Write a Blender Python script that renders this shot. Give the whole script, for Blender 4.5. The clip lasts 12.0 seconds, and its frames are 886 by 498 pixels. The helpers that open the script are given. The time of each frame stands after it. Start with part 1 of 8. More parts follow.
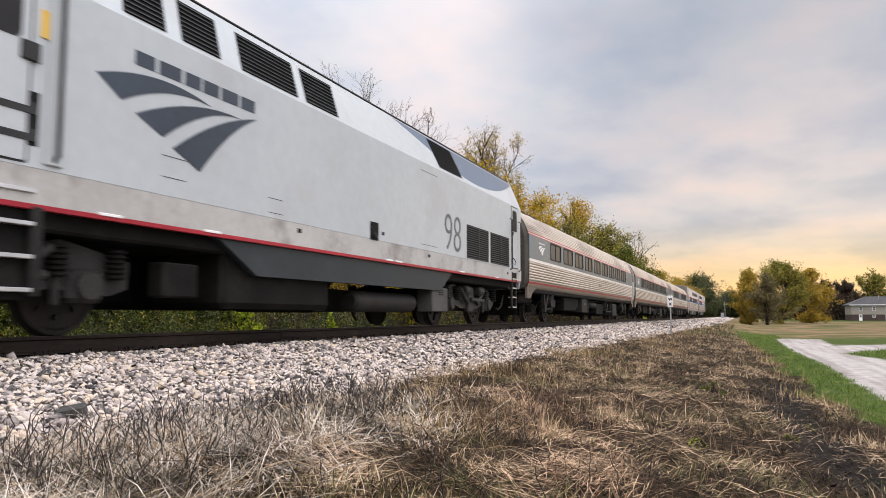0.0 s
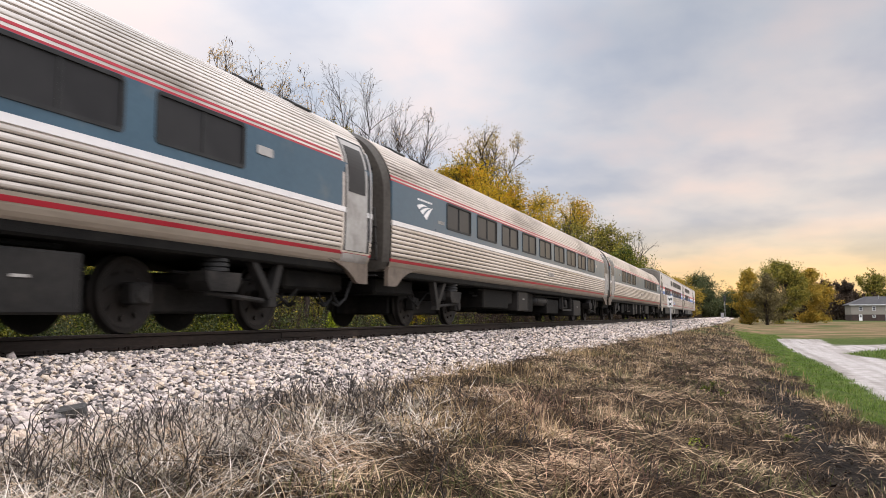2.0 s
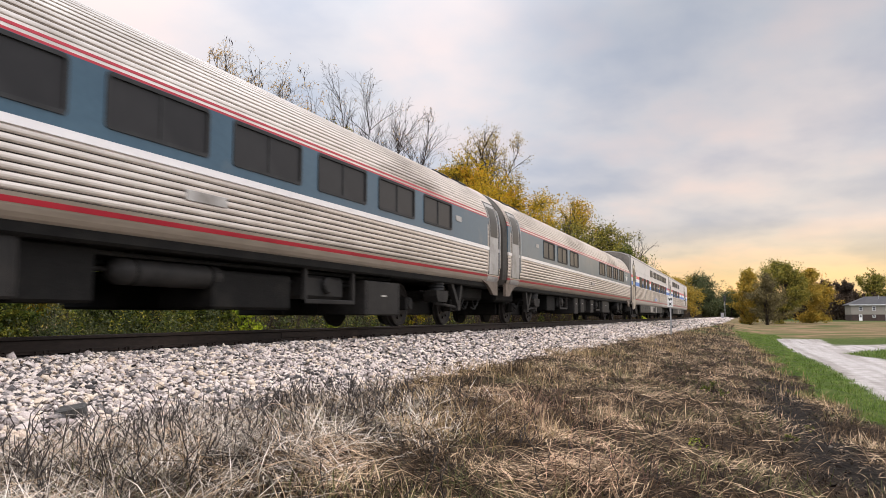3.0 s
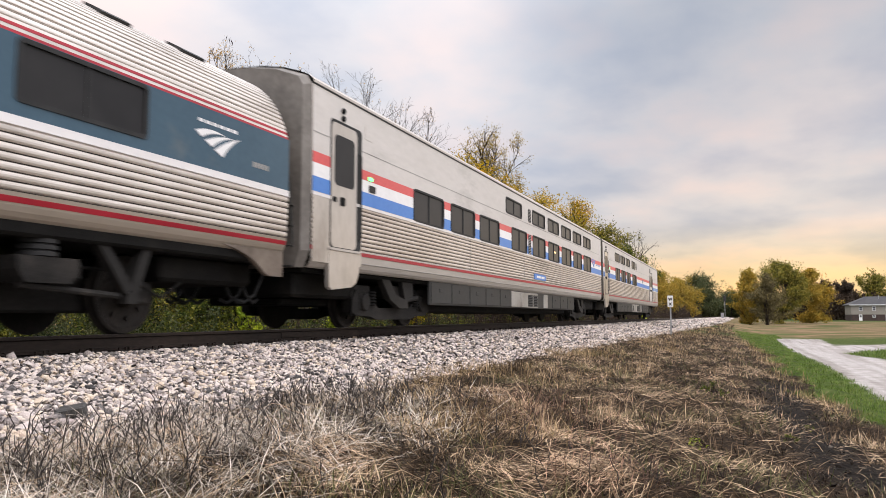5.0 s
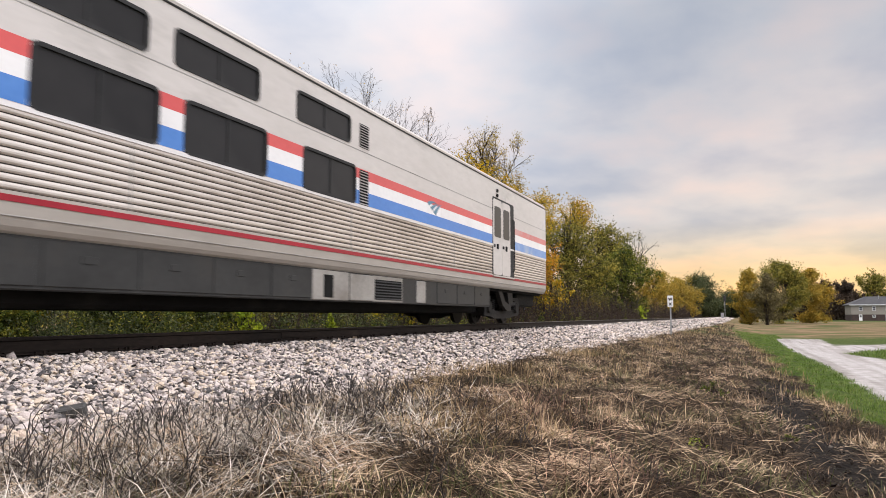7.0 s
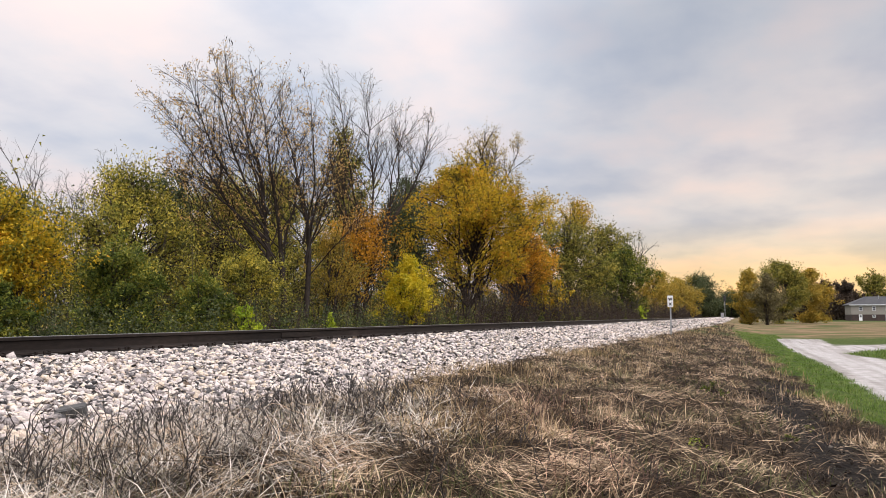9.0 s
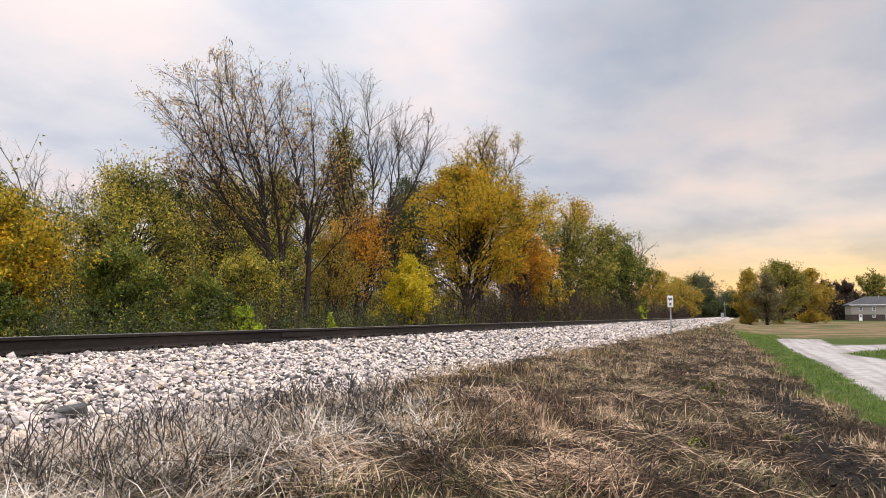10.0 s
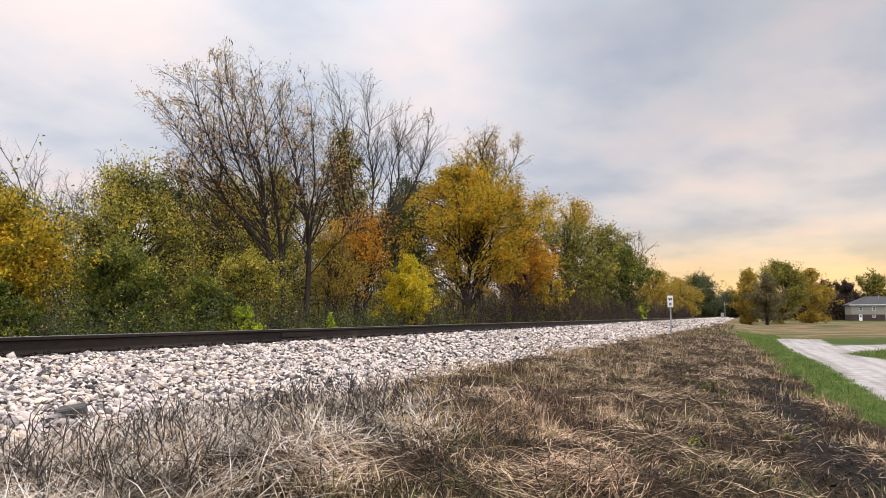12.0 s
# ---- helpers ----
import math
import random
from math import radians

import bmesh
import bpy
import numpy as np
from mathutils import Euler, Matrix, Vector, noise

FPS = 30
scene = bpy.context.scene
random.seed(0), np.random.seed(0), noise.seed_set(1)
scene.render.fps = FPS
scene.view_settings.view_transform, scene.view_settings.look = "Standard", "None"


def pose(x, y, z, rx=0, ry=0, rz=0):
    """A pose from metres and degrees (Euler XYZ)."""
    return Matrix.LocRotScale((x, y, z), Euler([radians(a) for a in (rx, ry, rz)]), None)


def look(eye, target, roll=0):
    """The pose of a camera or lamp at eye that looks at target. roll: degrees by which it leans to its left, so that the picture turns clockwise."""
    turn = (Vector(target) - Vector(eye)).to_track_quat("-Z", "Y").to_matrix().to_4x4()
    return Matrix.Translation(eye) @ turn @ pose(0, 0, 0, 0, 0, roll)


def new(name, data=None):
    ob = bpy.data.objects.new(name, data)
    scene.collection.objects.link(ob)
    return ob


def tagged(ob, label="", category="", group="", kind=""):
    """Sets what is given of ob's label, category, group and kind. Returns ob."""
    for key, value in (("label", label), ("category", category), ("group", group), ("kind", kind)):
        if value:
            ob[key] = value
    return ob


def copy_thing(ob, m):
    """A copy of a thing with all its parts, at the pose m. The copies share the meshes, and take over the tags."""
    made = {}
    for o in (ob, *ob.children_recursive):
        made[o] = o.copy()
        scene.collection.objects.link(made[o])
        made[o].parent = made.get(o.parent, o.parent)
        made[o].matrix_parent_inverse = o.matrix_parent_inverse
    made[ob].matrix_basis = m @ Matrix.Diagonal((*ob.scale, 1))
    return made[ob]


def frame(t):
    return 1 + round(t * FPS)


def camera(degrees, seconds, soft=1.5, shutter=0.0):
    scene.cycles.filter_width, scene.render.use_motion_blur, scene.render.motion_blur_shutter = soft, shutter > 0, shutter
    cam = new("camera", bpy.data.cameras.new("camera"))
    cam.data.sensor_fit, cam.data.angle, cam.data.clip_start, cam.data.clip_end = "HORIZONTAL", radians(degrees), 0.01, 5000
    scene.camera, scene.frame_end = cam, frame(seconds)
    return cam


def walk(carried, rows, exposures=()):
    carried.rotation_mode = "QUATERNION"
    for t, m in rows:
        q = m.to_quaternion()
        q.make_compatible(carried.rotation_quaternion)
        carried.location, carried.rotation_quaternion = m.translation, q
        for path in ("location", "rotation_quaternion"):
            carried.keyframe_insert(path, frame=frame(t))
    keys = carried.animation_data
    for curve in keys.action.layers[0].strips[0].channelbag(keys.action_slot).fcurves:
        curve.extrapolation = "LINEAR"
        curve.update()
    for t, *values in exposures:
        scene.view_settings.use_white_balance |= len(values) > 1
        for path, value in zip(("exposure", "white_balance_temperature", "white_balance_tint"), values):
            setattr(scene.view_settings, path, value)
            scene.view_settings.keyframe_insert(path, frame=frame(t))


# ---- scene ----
# Rail top is z = 0; the track runs along +y and the train comes towards -y.
cam = camera(61.04, 12.0, soft=0.8, shutter=0.15)
EYE = Vector((0.0, 0.0, 0.2056))
YAW, PITCH = radians(21.43), radians(5.108)
AIM = Vector((-math.sin(YAW) * math.cos(PITCH), math.cos(YAW) * math.cos(PITCH), math.sin(PITCH)))
walk(cam, [(0.0, look(EYE, EYE + AIM)), (12.0, look(EYE, EYE + AIM))], exposures=[(0.0, 0.0), (12.0, 0.0)])


# ---------------------------------------------------------------- sky and light
def link(tree, a, b):
    tree.links.new(a, b)


def node(tree, kind, **values):
    n = tree.nodes.new(kind)
    for k, v in values.items():
        if k in ("operation", "blend_type", "data_type", "interpolation_type", "sky_type", "noise_dimensions", "feature"):
            if k == "operation":
                n.operation = v
            elif k == "blend_type":
                n.blend_type = v
            elif k == "data_type":
                n.data_type = v
            elif k == "feature":
                n.feature = v
            elif k == "interpolation_type":
                n.interpolation_type = v
    return n


def calc(tree, op, a, b=None, c=None):
    n = node(tree, "ShaderNodeMath", operation=op)
    for i, v in enumerate((a, b, c)):
        if v is None:
            continue
        if isinstance(v, (int, float)):
            n.inputs[i].default_value = v
        else:
            link(tree, v, n.inputs[i])
    return n.outputs[0]


def blend(tree, fac, a, b, how="MIX"):
    n = node(tree, "ShaderNodeMix", data_type="RGBA", blend_type=how)
    for i, v in ((0, fac), (6, a), (7, b)):
        if isinstance(v, (int, float)):
            n.inputs[i].default_value = v
        elif isinstance(v, tuple):
            n.inputs[i].default_value = (*v, 1.0)
        else:
            link(tree, v, n.inputs[i])
    return n.outputs[2]


def ramp(tree, fac, stops):
    n = node(tree, "ShaderNodeValToRGB")
    el = n.color_ramp.elements
    while len(el) < len(stops):
        el.new(0.5)
    for e, (p, c) in zip(el, stops):
        e.position = p
        e.color = (*c, 1.0) if isinstance(c, tuple) else (c, c, c, 1.0)
    link(tree, fac, n.inputs[0])
    return n.outputs[0]


SUN_AZ, SUN_EL = radians(6.0), radians(9.0)      # to the right of the track's far end, low
SKY_LIFT = 1.0


def make_world():
    w = bpy.data.worlds.new("dusk_overcast")
    scene.world = w
    w.use_nodes = True
    t = w.node_tree
    t.nodes.clear()
    co = node(t, "ShaderNodeTexCoord").outputs["Generated"]
    sep = node(t, "ShaderNodeSeparateXYZ")
    link(t, co, sep.inputs[0])
    x, y, z = sep.outputs
    up = calc(t, "MAXIMUM", z, 0.0)
    # clouds lie on a plane overhead, so they draw together towards the horizon
    den = calc(t, "ADD", up, 0.16)
    comb = node(t, "ShaderNodeCombineXYZ")
    link(t, calc(t, "DIVIDE", x, den), comb.inputs[0])
    link(t, calc(t, "MULTIPLY", calc(t, "DIVIDE", y, den), 0.8), comb.inputs[1])
    n1 = node(t, "ShaderNodeTexNoise")
    n1.inputs["Scale"].default_value, n1.inputs["Detail"].default_value, n1.inputs["Roughness"].default_value = 0.75, 4.0, 0.5
    link(t, comb.outputs[0], n1.inputs["Vector"])
    n2 = node(t, "ShaderNodeTexNoise")
    n2.inputs["Scale"].default_value, n2.inputs["Detail"].default_value = 1.9, 5.0
    link(t, comb.outputs[0], n2.inputs["Vector"])
    # how near the sunset, by azimuth
    flat = calc(t, "SQRT", calc(t, "ADD", calc(t, "MULTIPLY", x, x), calc(t, "MULTIPLY", y, y)))
    az = calc(t, "DIVIDE", calc(t, "ADD", calc(t, "MULTIPLY", x, math.sin(SUN_AZ)), calc(t, "MULTIPLY", y, math.cos(SUN_AZ))), calc(t, "MAXIMUM", flat, 0.001))
    near = node(t, "ShaderNodeMapRange", interpolation_type="SMOOTHSTEP")
    near.inputs[1].default_value, near.inputs[2].default_value = 0.89, 1.0
    link(t, az, near.inputs[0])
    away = ramp(t, up, [(0.0, (0.70, 0.66, 0.67)), (0.12, (0.80, 0.79, 0.83)), (0.35, (0.90, 0.91, 0.965)), (0.5, (1.1, 1.12, 1.18)), (0.7, (2.0, 2.05, 2.12)), (1.0, (3.8, 3.85, 4.0))])
    dusk = ramp(t, up, [(0.0, (0.98, 0.62, 0.26)), (0.05, (0.96, 0.70, 0.38)), (0.085, (0.80, 0.69, 0.56)), (0.12, (0.75, 0.71, 0.70)), (0.2, (0.65, 0.65, 0.70)), (0.38, (0.56, 0.59, 0.655)), (0.5, (0.9, 0.92, 1.0)), (0.7, (2.0, 2.05, 2.12)), (1.0, (3.8, 3.85, 4.0))])
    base = blend(t, near.outputs[0], away, dusk)
    grey = ramp(t, n1.outputs[0], [(0.36, (0.74, 0.80, 0.90)), (0.48, (0.96, 0.97, 1.0)), (0.62, (1.14, 1.06, 1.03))])
    base = blend(t, 1.0, base, grey, "MULTIPLY")
    wisps = ramp(t, n2.outputs[0], [(0.36, (0.80, 0.85, 0.92)), (0.50, (1.0, 1.0, 1.0)), (0.64, (1.18, 1.06, 1.0))])
    base = blend(t, 1.0, base, wisps, "MULTIPLY")
    # the cloud is thinner, and so brighter, on the open side away from the woods
    side = calc(t, "ADD", calc(t, "MULTIPLY", x, 0.88), calc(t, "MULTIPLY", y, -0.47))
    open_side = node(t, "ShaderNodeMapRange", interpolation_type="SMOOTHSTEP")
    open_side.inputs[1].default_value, open_side.inputs[2].default_value, open_side.inputs[3].default_value, open_side.inputs[4].default_value = -0.1, 0.9, 1.0, 2.3
    link(t, side, open_side.inputs[0])
    base = blend(t, 1.0, base, open_side.outputs[0], "MULTIPLY")
    # clear sky behind the cloud sheet
    sky = node(t, "ShaderNodeTexSky")
    sky.sky_type, sky.sun_disc, sky.sun_elevation, sky.sun_rotation = "NISHITA", False, SUN_EL, SUN_AZ
    clear = blend(t, 1.0, sky.outputs[0], (0.03, 0.03, 0.03), "MULTIPLY")
    both = blend(t, 0.88, clear, base)
    bg = node(t, "ShaderNodeBackground")
    bg.inputs[1].default_value = SKY_LIFT
    link(t, both, bg.inputs[0])
    out = node(t, "ShaderNodeOutputWorld")
    link(t, bg.outputs[0], out.inputs[0])
    sun = bpy.data.lights.new("sun", "SUN")
    sun.energy, sun.angle, sun.color = 0.35, radians(55), (1.0, 0.80, 0.56)
    ob = new("sun", sun)
    away_from = Vector((math.sin(SUN_AZ) * math.cos(SUN_EL), math.cos(SUN_AZ) * math.cos(SUN_EL), math.sin(SUN_EL)))
    ob.matrix_world = look(away_from * 100, Vector((0, 0, 0)))


make_world()


# ---------------------------------------------------------------- materials
def surface(name, stops, rough=0.7, metal=0.0, scale=3.0, fine=40.0, bump=0.0, bump_scale=60.0, island=0.0, piece=0.0, spec=0.5,
            stretch=(1, 1, 1), rough_var=0.1, fine_amount=0.35, dirt=None, dirt_scale=1.2, dirt_at=0.58, coat=0.0):
    """A Principled surface: colours along a ramp driven by large and fine noise, by the island or by the piece."""
    m = bpy.data.materials.new(name)
    m.use_nodes = True
    t = m.node_tree
    p = t.nodes["Principled BSDF"]
    co = node(t, "ShaderNodeTexCoord").outputs["Object"]
    mp = node(t, "ShaderNodeMapping")
    mp.inputs["Scale"].default_value = stretch
    link(t, co, mp.inputs[0])
    big = node(t, "ShaderNodeTexNoise")
    big.inputs["Scale"].default_value, big.inputs["Detail"].default_value = scale, 3.0
    link(t, mp.outputs[0], big.inputs["Vector"])
    small = node(t, "ShaderNodeTexNoise")
    small.inputs["Scale"].default_value, small.inputs["Detail"].default_value = fine, 2.0
    link(t, mp.outputs[0], small.inputs["Vector"])
    f = calc(t, "ADD", calc(t, "MULTIPLY", big.outputs[0], 1.0 - fine_amount), calc(t, "MULTIPLY", small.outputs[0], fine_amount))
    f = calc(t, "ADD", calc(t, "MULTIPLY", calc(t, "SUBTRACT", f, 0.5), 2.0), 0.5)
    if island:
        r = node(t, "ShaderNodeNewGeometry").outputs["Random Per Island"]
        f = calc(t, "ADD", calc(t, "MULTIPLY", f, 1.0 - island), calc(t, "MULTIPLY", r, island))
    if piece:
        r = node(t, "ShaderNodeObjectInfo").outputs["Random"]
        f = calc(t, "ADD", calc(t, "MULTIPLY", f, 1.0 - piece), calc(t, "MULTIPLY", r, piece))
    col = ramp(t, f, stops)
    if dirt:
        d = node(t, "ShaderNodeTexNoise")
        d.inputs["Scale"].default_value, d.inputs["Detail"].default_value, d.inputs["Roughness"].default_value = dirt_scale, 6.0, 0.65
        link(t, mp.outputs[0], d.inputs["Vector"])
        k = node(t, "ShaderNodeMapRange")
        k.inputs[1].default_value, k.inputs[2].default_value = dirt_at, dirt_at + 0.22
        link(t, d.outputs[0], k.inputs[0])
        col = blend(t, k.outputs[0], col, dirt)
    link(t, col, p.inputs["Base Color"])
    p.inputs["Metallic"].default_value = metal
    p.inputs["Specular IOR Level"].default_value = spec
    p.inputs["Coat Weight"].default_value = coat
    rr = calc(t, "ADD", calc(t, "MULTIPLY", calc(t, "SUBTRACT", big.outputs[0], 0.5), rough_var * 2), rough)
    link(t, rr, p.inputs["Roughness"])
    if bump:
        b = node(t, "ShaderNodeTexNoise")
        b.inputs["Scale"].default_value, b.inputs["Detail"].default_value = bump_scale, 4.0
        link(t, mp.outputs[0], b.inputs["Vector"])
        n = node(t, "ShaderNodeBump")
        n.inputs["Strength"].default_value, n.inputs["Distance"].default_value = min(1.0, bump), 0.02
        link(t, b.outputs[0], n.inputs["Height"])
        link(t, n.outputs[0], p.inputs["Normal"])
    return m


def leafy(name, stops, through_light=0.35, rough=0.6):
    """Leaves and blades: colour by island, some light let through."""
    m = bpy.data.materials.new(name)
    m.use_nodes = True
    t = m.node_tree
    p = t.nodes["Principled BSDF"]
    g = node(t, "ShaderNodeNewGeometry")
    co = node(t, "ShaderNodeTexCoord").outputs["Object"]
    nz = node(t, "ShaderNodeTexNoise")
    nz.inputs["Scale"].default_value, nz.inputs["Detail"].default_value = 1.3, 3.0
    link(t, co, nz.inputs["Vector"])
    f = calc(t, "ADD", calc(t, "MULTIPLY", g.outputs["Random Per Island"], 0.52), calc(t, "MULTIPLY", calc(t, "ADD", calc(t, "MULTIPLY", calc(t, "SUBTRACT", nz.outputs[0], 0.5), 2.8), 0.5), 0.48))
    col = ramp(t, f, stops)
    link(t, col, p.inputs["Base Color"])
    p.inputs["Roughness"].default_value = rough
    p.inputs["Specular IOR Level"].default_value = 0.12
    tr = node(t, "ShaderNodeBsdfTranslucent")
    link(t, col, tr.inputs[0])
    mix = node(t, "ShaderNodeMixShader")
    mix.inputs[0].default_value = through_light
    link(t, p.outputs[0], mix.inputs[1])
    link(t, tr.outputs[0], mix.inputs[2])
    link(t, mix.outputs[0], t.nodes["Material Output"].inputs[0])
    return m


def grey(v):
    return (v, v, v)


STEEL = surface("stainless_steel", [(0.2, (0.48, 0.422, 0.37)), (0.5, (0.60, 0.537, 0.48)), (0.8, (0.69, 0.628, 0.572))], 0.36, 0.70, 0.7, 9.0, 0.05, 30, stretch=(1, 0.25, 1), rough_var=0.10, spec=0.3, dirt=(0.24, 0.20, 0.165), dirt_scale=0.9, dirt_at=0.50)
BRIGHT_STEEL = surface("bright_belt_steel", [(0.2, (0.66, 0.63, 0.61)), (0.8, (0.76, 0.73, 0.71))], 0.42, 0.4, 0.7, 9.0, stretch=(1, 0.25, 1), spec=0.3)
SILL_TAN = surface("tan_grimy_sill", [(0.2, (0.25, 0.21, 0.165)), (0.8, (0.34, 0.29, 0.235))], 0.5, 0.3, 0.9, 12, 0.04, 30, stretch=(1, 0.2, 1), spec=0.3, dirt=(0.16, 0.13, 0.10), dirt_at=0.52)
SILL_PALE = surface("pale_sill_paint", [(0.2, (0.37, 0.335, 0.295)), (0.8, (0.46, 0.42, 0.375))], 0.5, 0.15, 0.9, 12, 0.03, 30, stretch=(1, 0.2, 1), spec=0.3, dirt=(0.29, 0.26, 0.22), dirt_at=0.54)
APRON = surface("brown_grimy_apron", [(0.2, (0.11, 0.085, 0.066)), (0.8, (0.19, 0.155, 0.125))], 0.65, 0.1, 1.4, 14, 0.08, 30, spec=0.2, dirt=(0.06, 0.046, 0.036), dirt_at=0.48)
END_STEEL = surface("grimy_steel_end", [(0.2, (0.12, 0.108, 0.095)), (0.8, (0.20, 0.183, 0.163))], 0.55, 0.2, 0.9, 12, 0.08, 25, spec=0.3, dirt=(0.085, 0.075, 0.065), dirt_at=0.48)
STEEL_DULL = surface("dull_steel", [(0.2, (0.30, 0.285, 0.265)), (0.8, (0.43, 0.41, 0.385))], 0.52, 0.35, 0.8, 12, 0.08, 30, spec=0.3, dirt=(0.16, 0.14, 0.12), dirt_at=0.5)
BAND_BLUE = surface("blue_band_paint", [(0.2, (0.030, 0.065, 0.095)), (0.8, (0.045, 0.088, 0.122))], 0.32, 0.0, 0.8, 14, 0.02, 20, dirt=(0.10, 0.115, 0.12), dirt_at=0.6, spec=0.3)
RED_PAINT = surface("red_paint", [(0.2, (0.24, 0.008, 0.018)), (0.8, (0.33, 0.014, 0.026))], 0.42, 0.0, 1.0, 18, dirt=(0.2, 0.12, 0.11), dirt_at=0.62, spec=0.3)
RED_BRIGHT = surface("bright_red_stripe", [(0.2, (0.52, 0.075, 0.075)), (0.8, (0.62, 0.10, 0.095))], 0.42, 0.0, 0.8, 14, dirt=(0.4, 0.22, 0.2), dirt_at=0.66, spec=0.3)
BLUE_BRIGHT = surface("bright_blue_stripe", [(0.2, (0.055, 0.17, 0.46)), (0.8, (0.085, 0.22, 0.54))], 0.42, 0.0, 0.8, 14, dirt=(0.16, 0.22, 0.36), dirt_at=0.66, spec=0.3)
WHITE_PAINT = surface("white_stripe_paint", [(0.2, (0.66, 0.64, 0.63)), (0.8, (0.78, 0.765, 0.75))], 0.42, 0.0, 0.8, 14, dirt=(0.5, 0.47, 0.44), dirt_at=0.6)
CREAM = surface("brushed_upper_panel", [(0.2, (0.51, 0.475, 0.44)), (0.8, (0.60, 0.56, 0.525))], 0.5, 0.15, 0.6, 10, 0.03, 20, stretch=(1, 0.3, 1), spec=0.3, dirt=(0.38, 0.355, 0.325), dirt_at=0.56)
LOCO_GREY = surface("silver_grey_paint", [(0.2, (0.37, 0.392, 0.406)), (0.8, (0.435, 0.458, 0.468))], 0.42, 0.10, 0.35, 6, 0.03, 5, dirt=(0.36, 0.36, 0.36), dirt_scale=0.6, dirt_at=0.52, spec=0.3)
LOCO_BAND = surface("dusty_grey_band", [(0.2, (0.33, 0.318, 0.300)), (0.8, (0.42, 0.408, 0.388))], 0.6, 0.0, 0.9, 12, 0.05, 25, dirt=(0.17, 0.15, 0.13), dirt_at=0.5, spec=0.2)
LOCO_SKIRT = surface("dark_teal_grey_skirt", [(0.2, (0.017, 0.022, 0.025)), (0.8, (0.029, 0.035, 0.039))], 0.5, 0.0, 1.2, 14, 0.05, 20, dirt=(0.05, 0.052, 0.05), dirt_at=0.6, spec=0.2)
LOCO_BLUE = surface("slate_blue_paint", [(0.2, (0.055, 0.085, 0.135)), (0.8, (0.085, 0.125, 0.185))], 0.4, 0.0, 0.8, 12, dirt=(0.13, 0.155, 0.19), dirt_at=0.6, spec=0.3)
DOOR_STEEL = surface("worn_steel_door", [(0.2, (0.44, 0.405, 0.365)), (0.8, (0.58, 0.54, 0.495))], 0.34, 0.75, 0.8, 10, 0.04, 20, stretch=(1, 1, 0.4), spec=0.3, dirt=(0.27, 0.235, 0.20), dirt_at=0.52)
FADED_RED = surface("faded_red_stripe", [(0.2, (0.52, 0.16, 0.15)), (0.8, (0.62, 0.23, 0.21))], 0.5, 0.0, 0.6, 10, dirt=(0.52, 0.36, 0.33), dirt_at=0.5, spec=0.3)
FADED_BLUE = surface("faded_blue_stripe", [(0.2, (0.14, 0.25, 0.50)), (0.8, (0.21, 0.33, 0.58))], 0.5, 0.0, 0.6, 10, dirt=(0.36, 0.42, 0.52), dirt_at=0.5, spec=0.3)
TEAL_PAINT = surface("faded_teal_emblem", [(0.2, (0.07, 0.17, 0.24)), (0.8, (0.12, 0.23, 0.30))], 0.5, 0.0, 1.0, 12, dirt=(0.3, 0.36, 0.4), dirt_at=0.6, spec=0.3)
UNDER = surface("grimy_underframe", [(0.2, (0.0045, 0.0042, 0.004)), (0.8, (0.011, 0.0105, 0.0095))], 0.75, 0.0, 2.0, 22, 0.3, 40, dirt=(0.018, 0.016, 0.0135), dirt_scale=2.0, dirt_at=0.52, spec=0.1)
SKIRT = surface("dark_grey_skirt", [(0.2, (0.028, 0.028, 0.0275)), (0.8, (0.045, 0.045, 0.0435))], 0.5, 0.0, 1.2, 14, 0.06, 20, dirt=(0.046, 0.041, 0.036), dirt_at=0.58, spec=0.12)
EMBLEM_BLUE = surface("dark_slate_emblem", [(0.2, (0.022, 0.031, 0.045)), (0.8, (0.036, 0.049, 0.068))], 0.42, 0.0, 0.8, 12, dirt=(0.08, 0.095, 0.12), dirt_at=0.62, spec=0.3)
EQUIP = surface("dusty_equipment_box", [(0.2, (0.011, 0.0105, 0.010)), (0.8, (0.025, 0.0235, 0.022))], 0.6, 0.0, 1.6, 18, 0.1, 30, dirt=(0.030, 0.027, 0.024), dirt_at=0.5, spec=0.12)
EQUIP_LIGHT = surface("light_grey_casing", [(0.2, (0.24, 0.228, 0.21)), (0.8, (0.38, 0.362, 0.335))], 0.45, 0.4, 1.6, 18, 0.08, 30, dirt=(0.2, 0.18, 0.16), dirt_at=0.52, spec=0.2)
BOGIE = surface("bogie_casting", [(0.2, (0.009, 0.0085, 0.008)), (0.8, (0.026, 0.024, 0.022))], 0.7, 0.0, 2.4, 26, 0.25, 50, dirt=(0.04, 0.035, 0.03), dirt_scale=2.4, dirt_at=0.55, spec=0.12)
BOGIE_GREY = surface("grey_bogie_casting", [(0.2, (0.015, 0.0145, 0.014)), (0.8, (0.042, 0.040, 0.038))], 0.5, 0.15, 2.4, 26, 0.2, 50, dirt=(0.03, 0.027, 0.024), dirt_scale=2.4, dirt_at=0.52, spec=0.15)
CASE = surface("dull_grey_casing", [(0.2, (0.045, 0.044, 0.042)), (0.8, (0.078, 0.076, 0.072))], 0.6, 0.0, 1.6, 18, 0.08, 30, dirt=(0.06, 0.054, 0.048), dirt_at=0.52, spec=0.15)
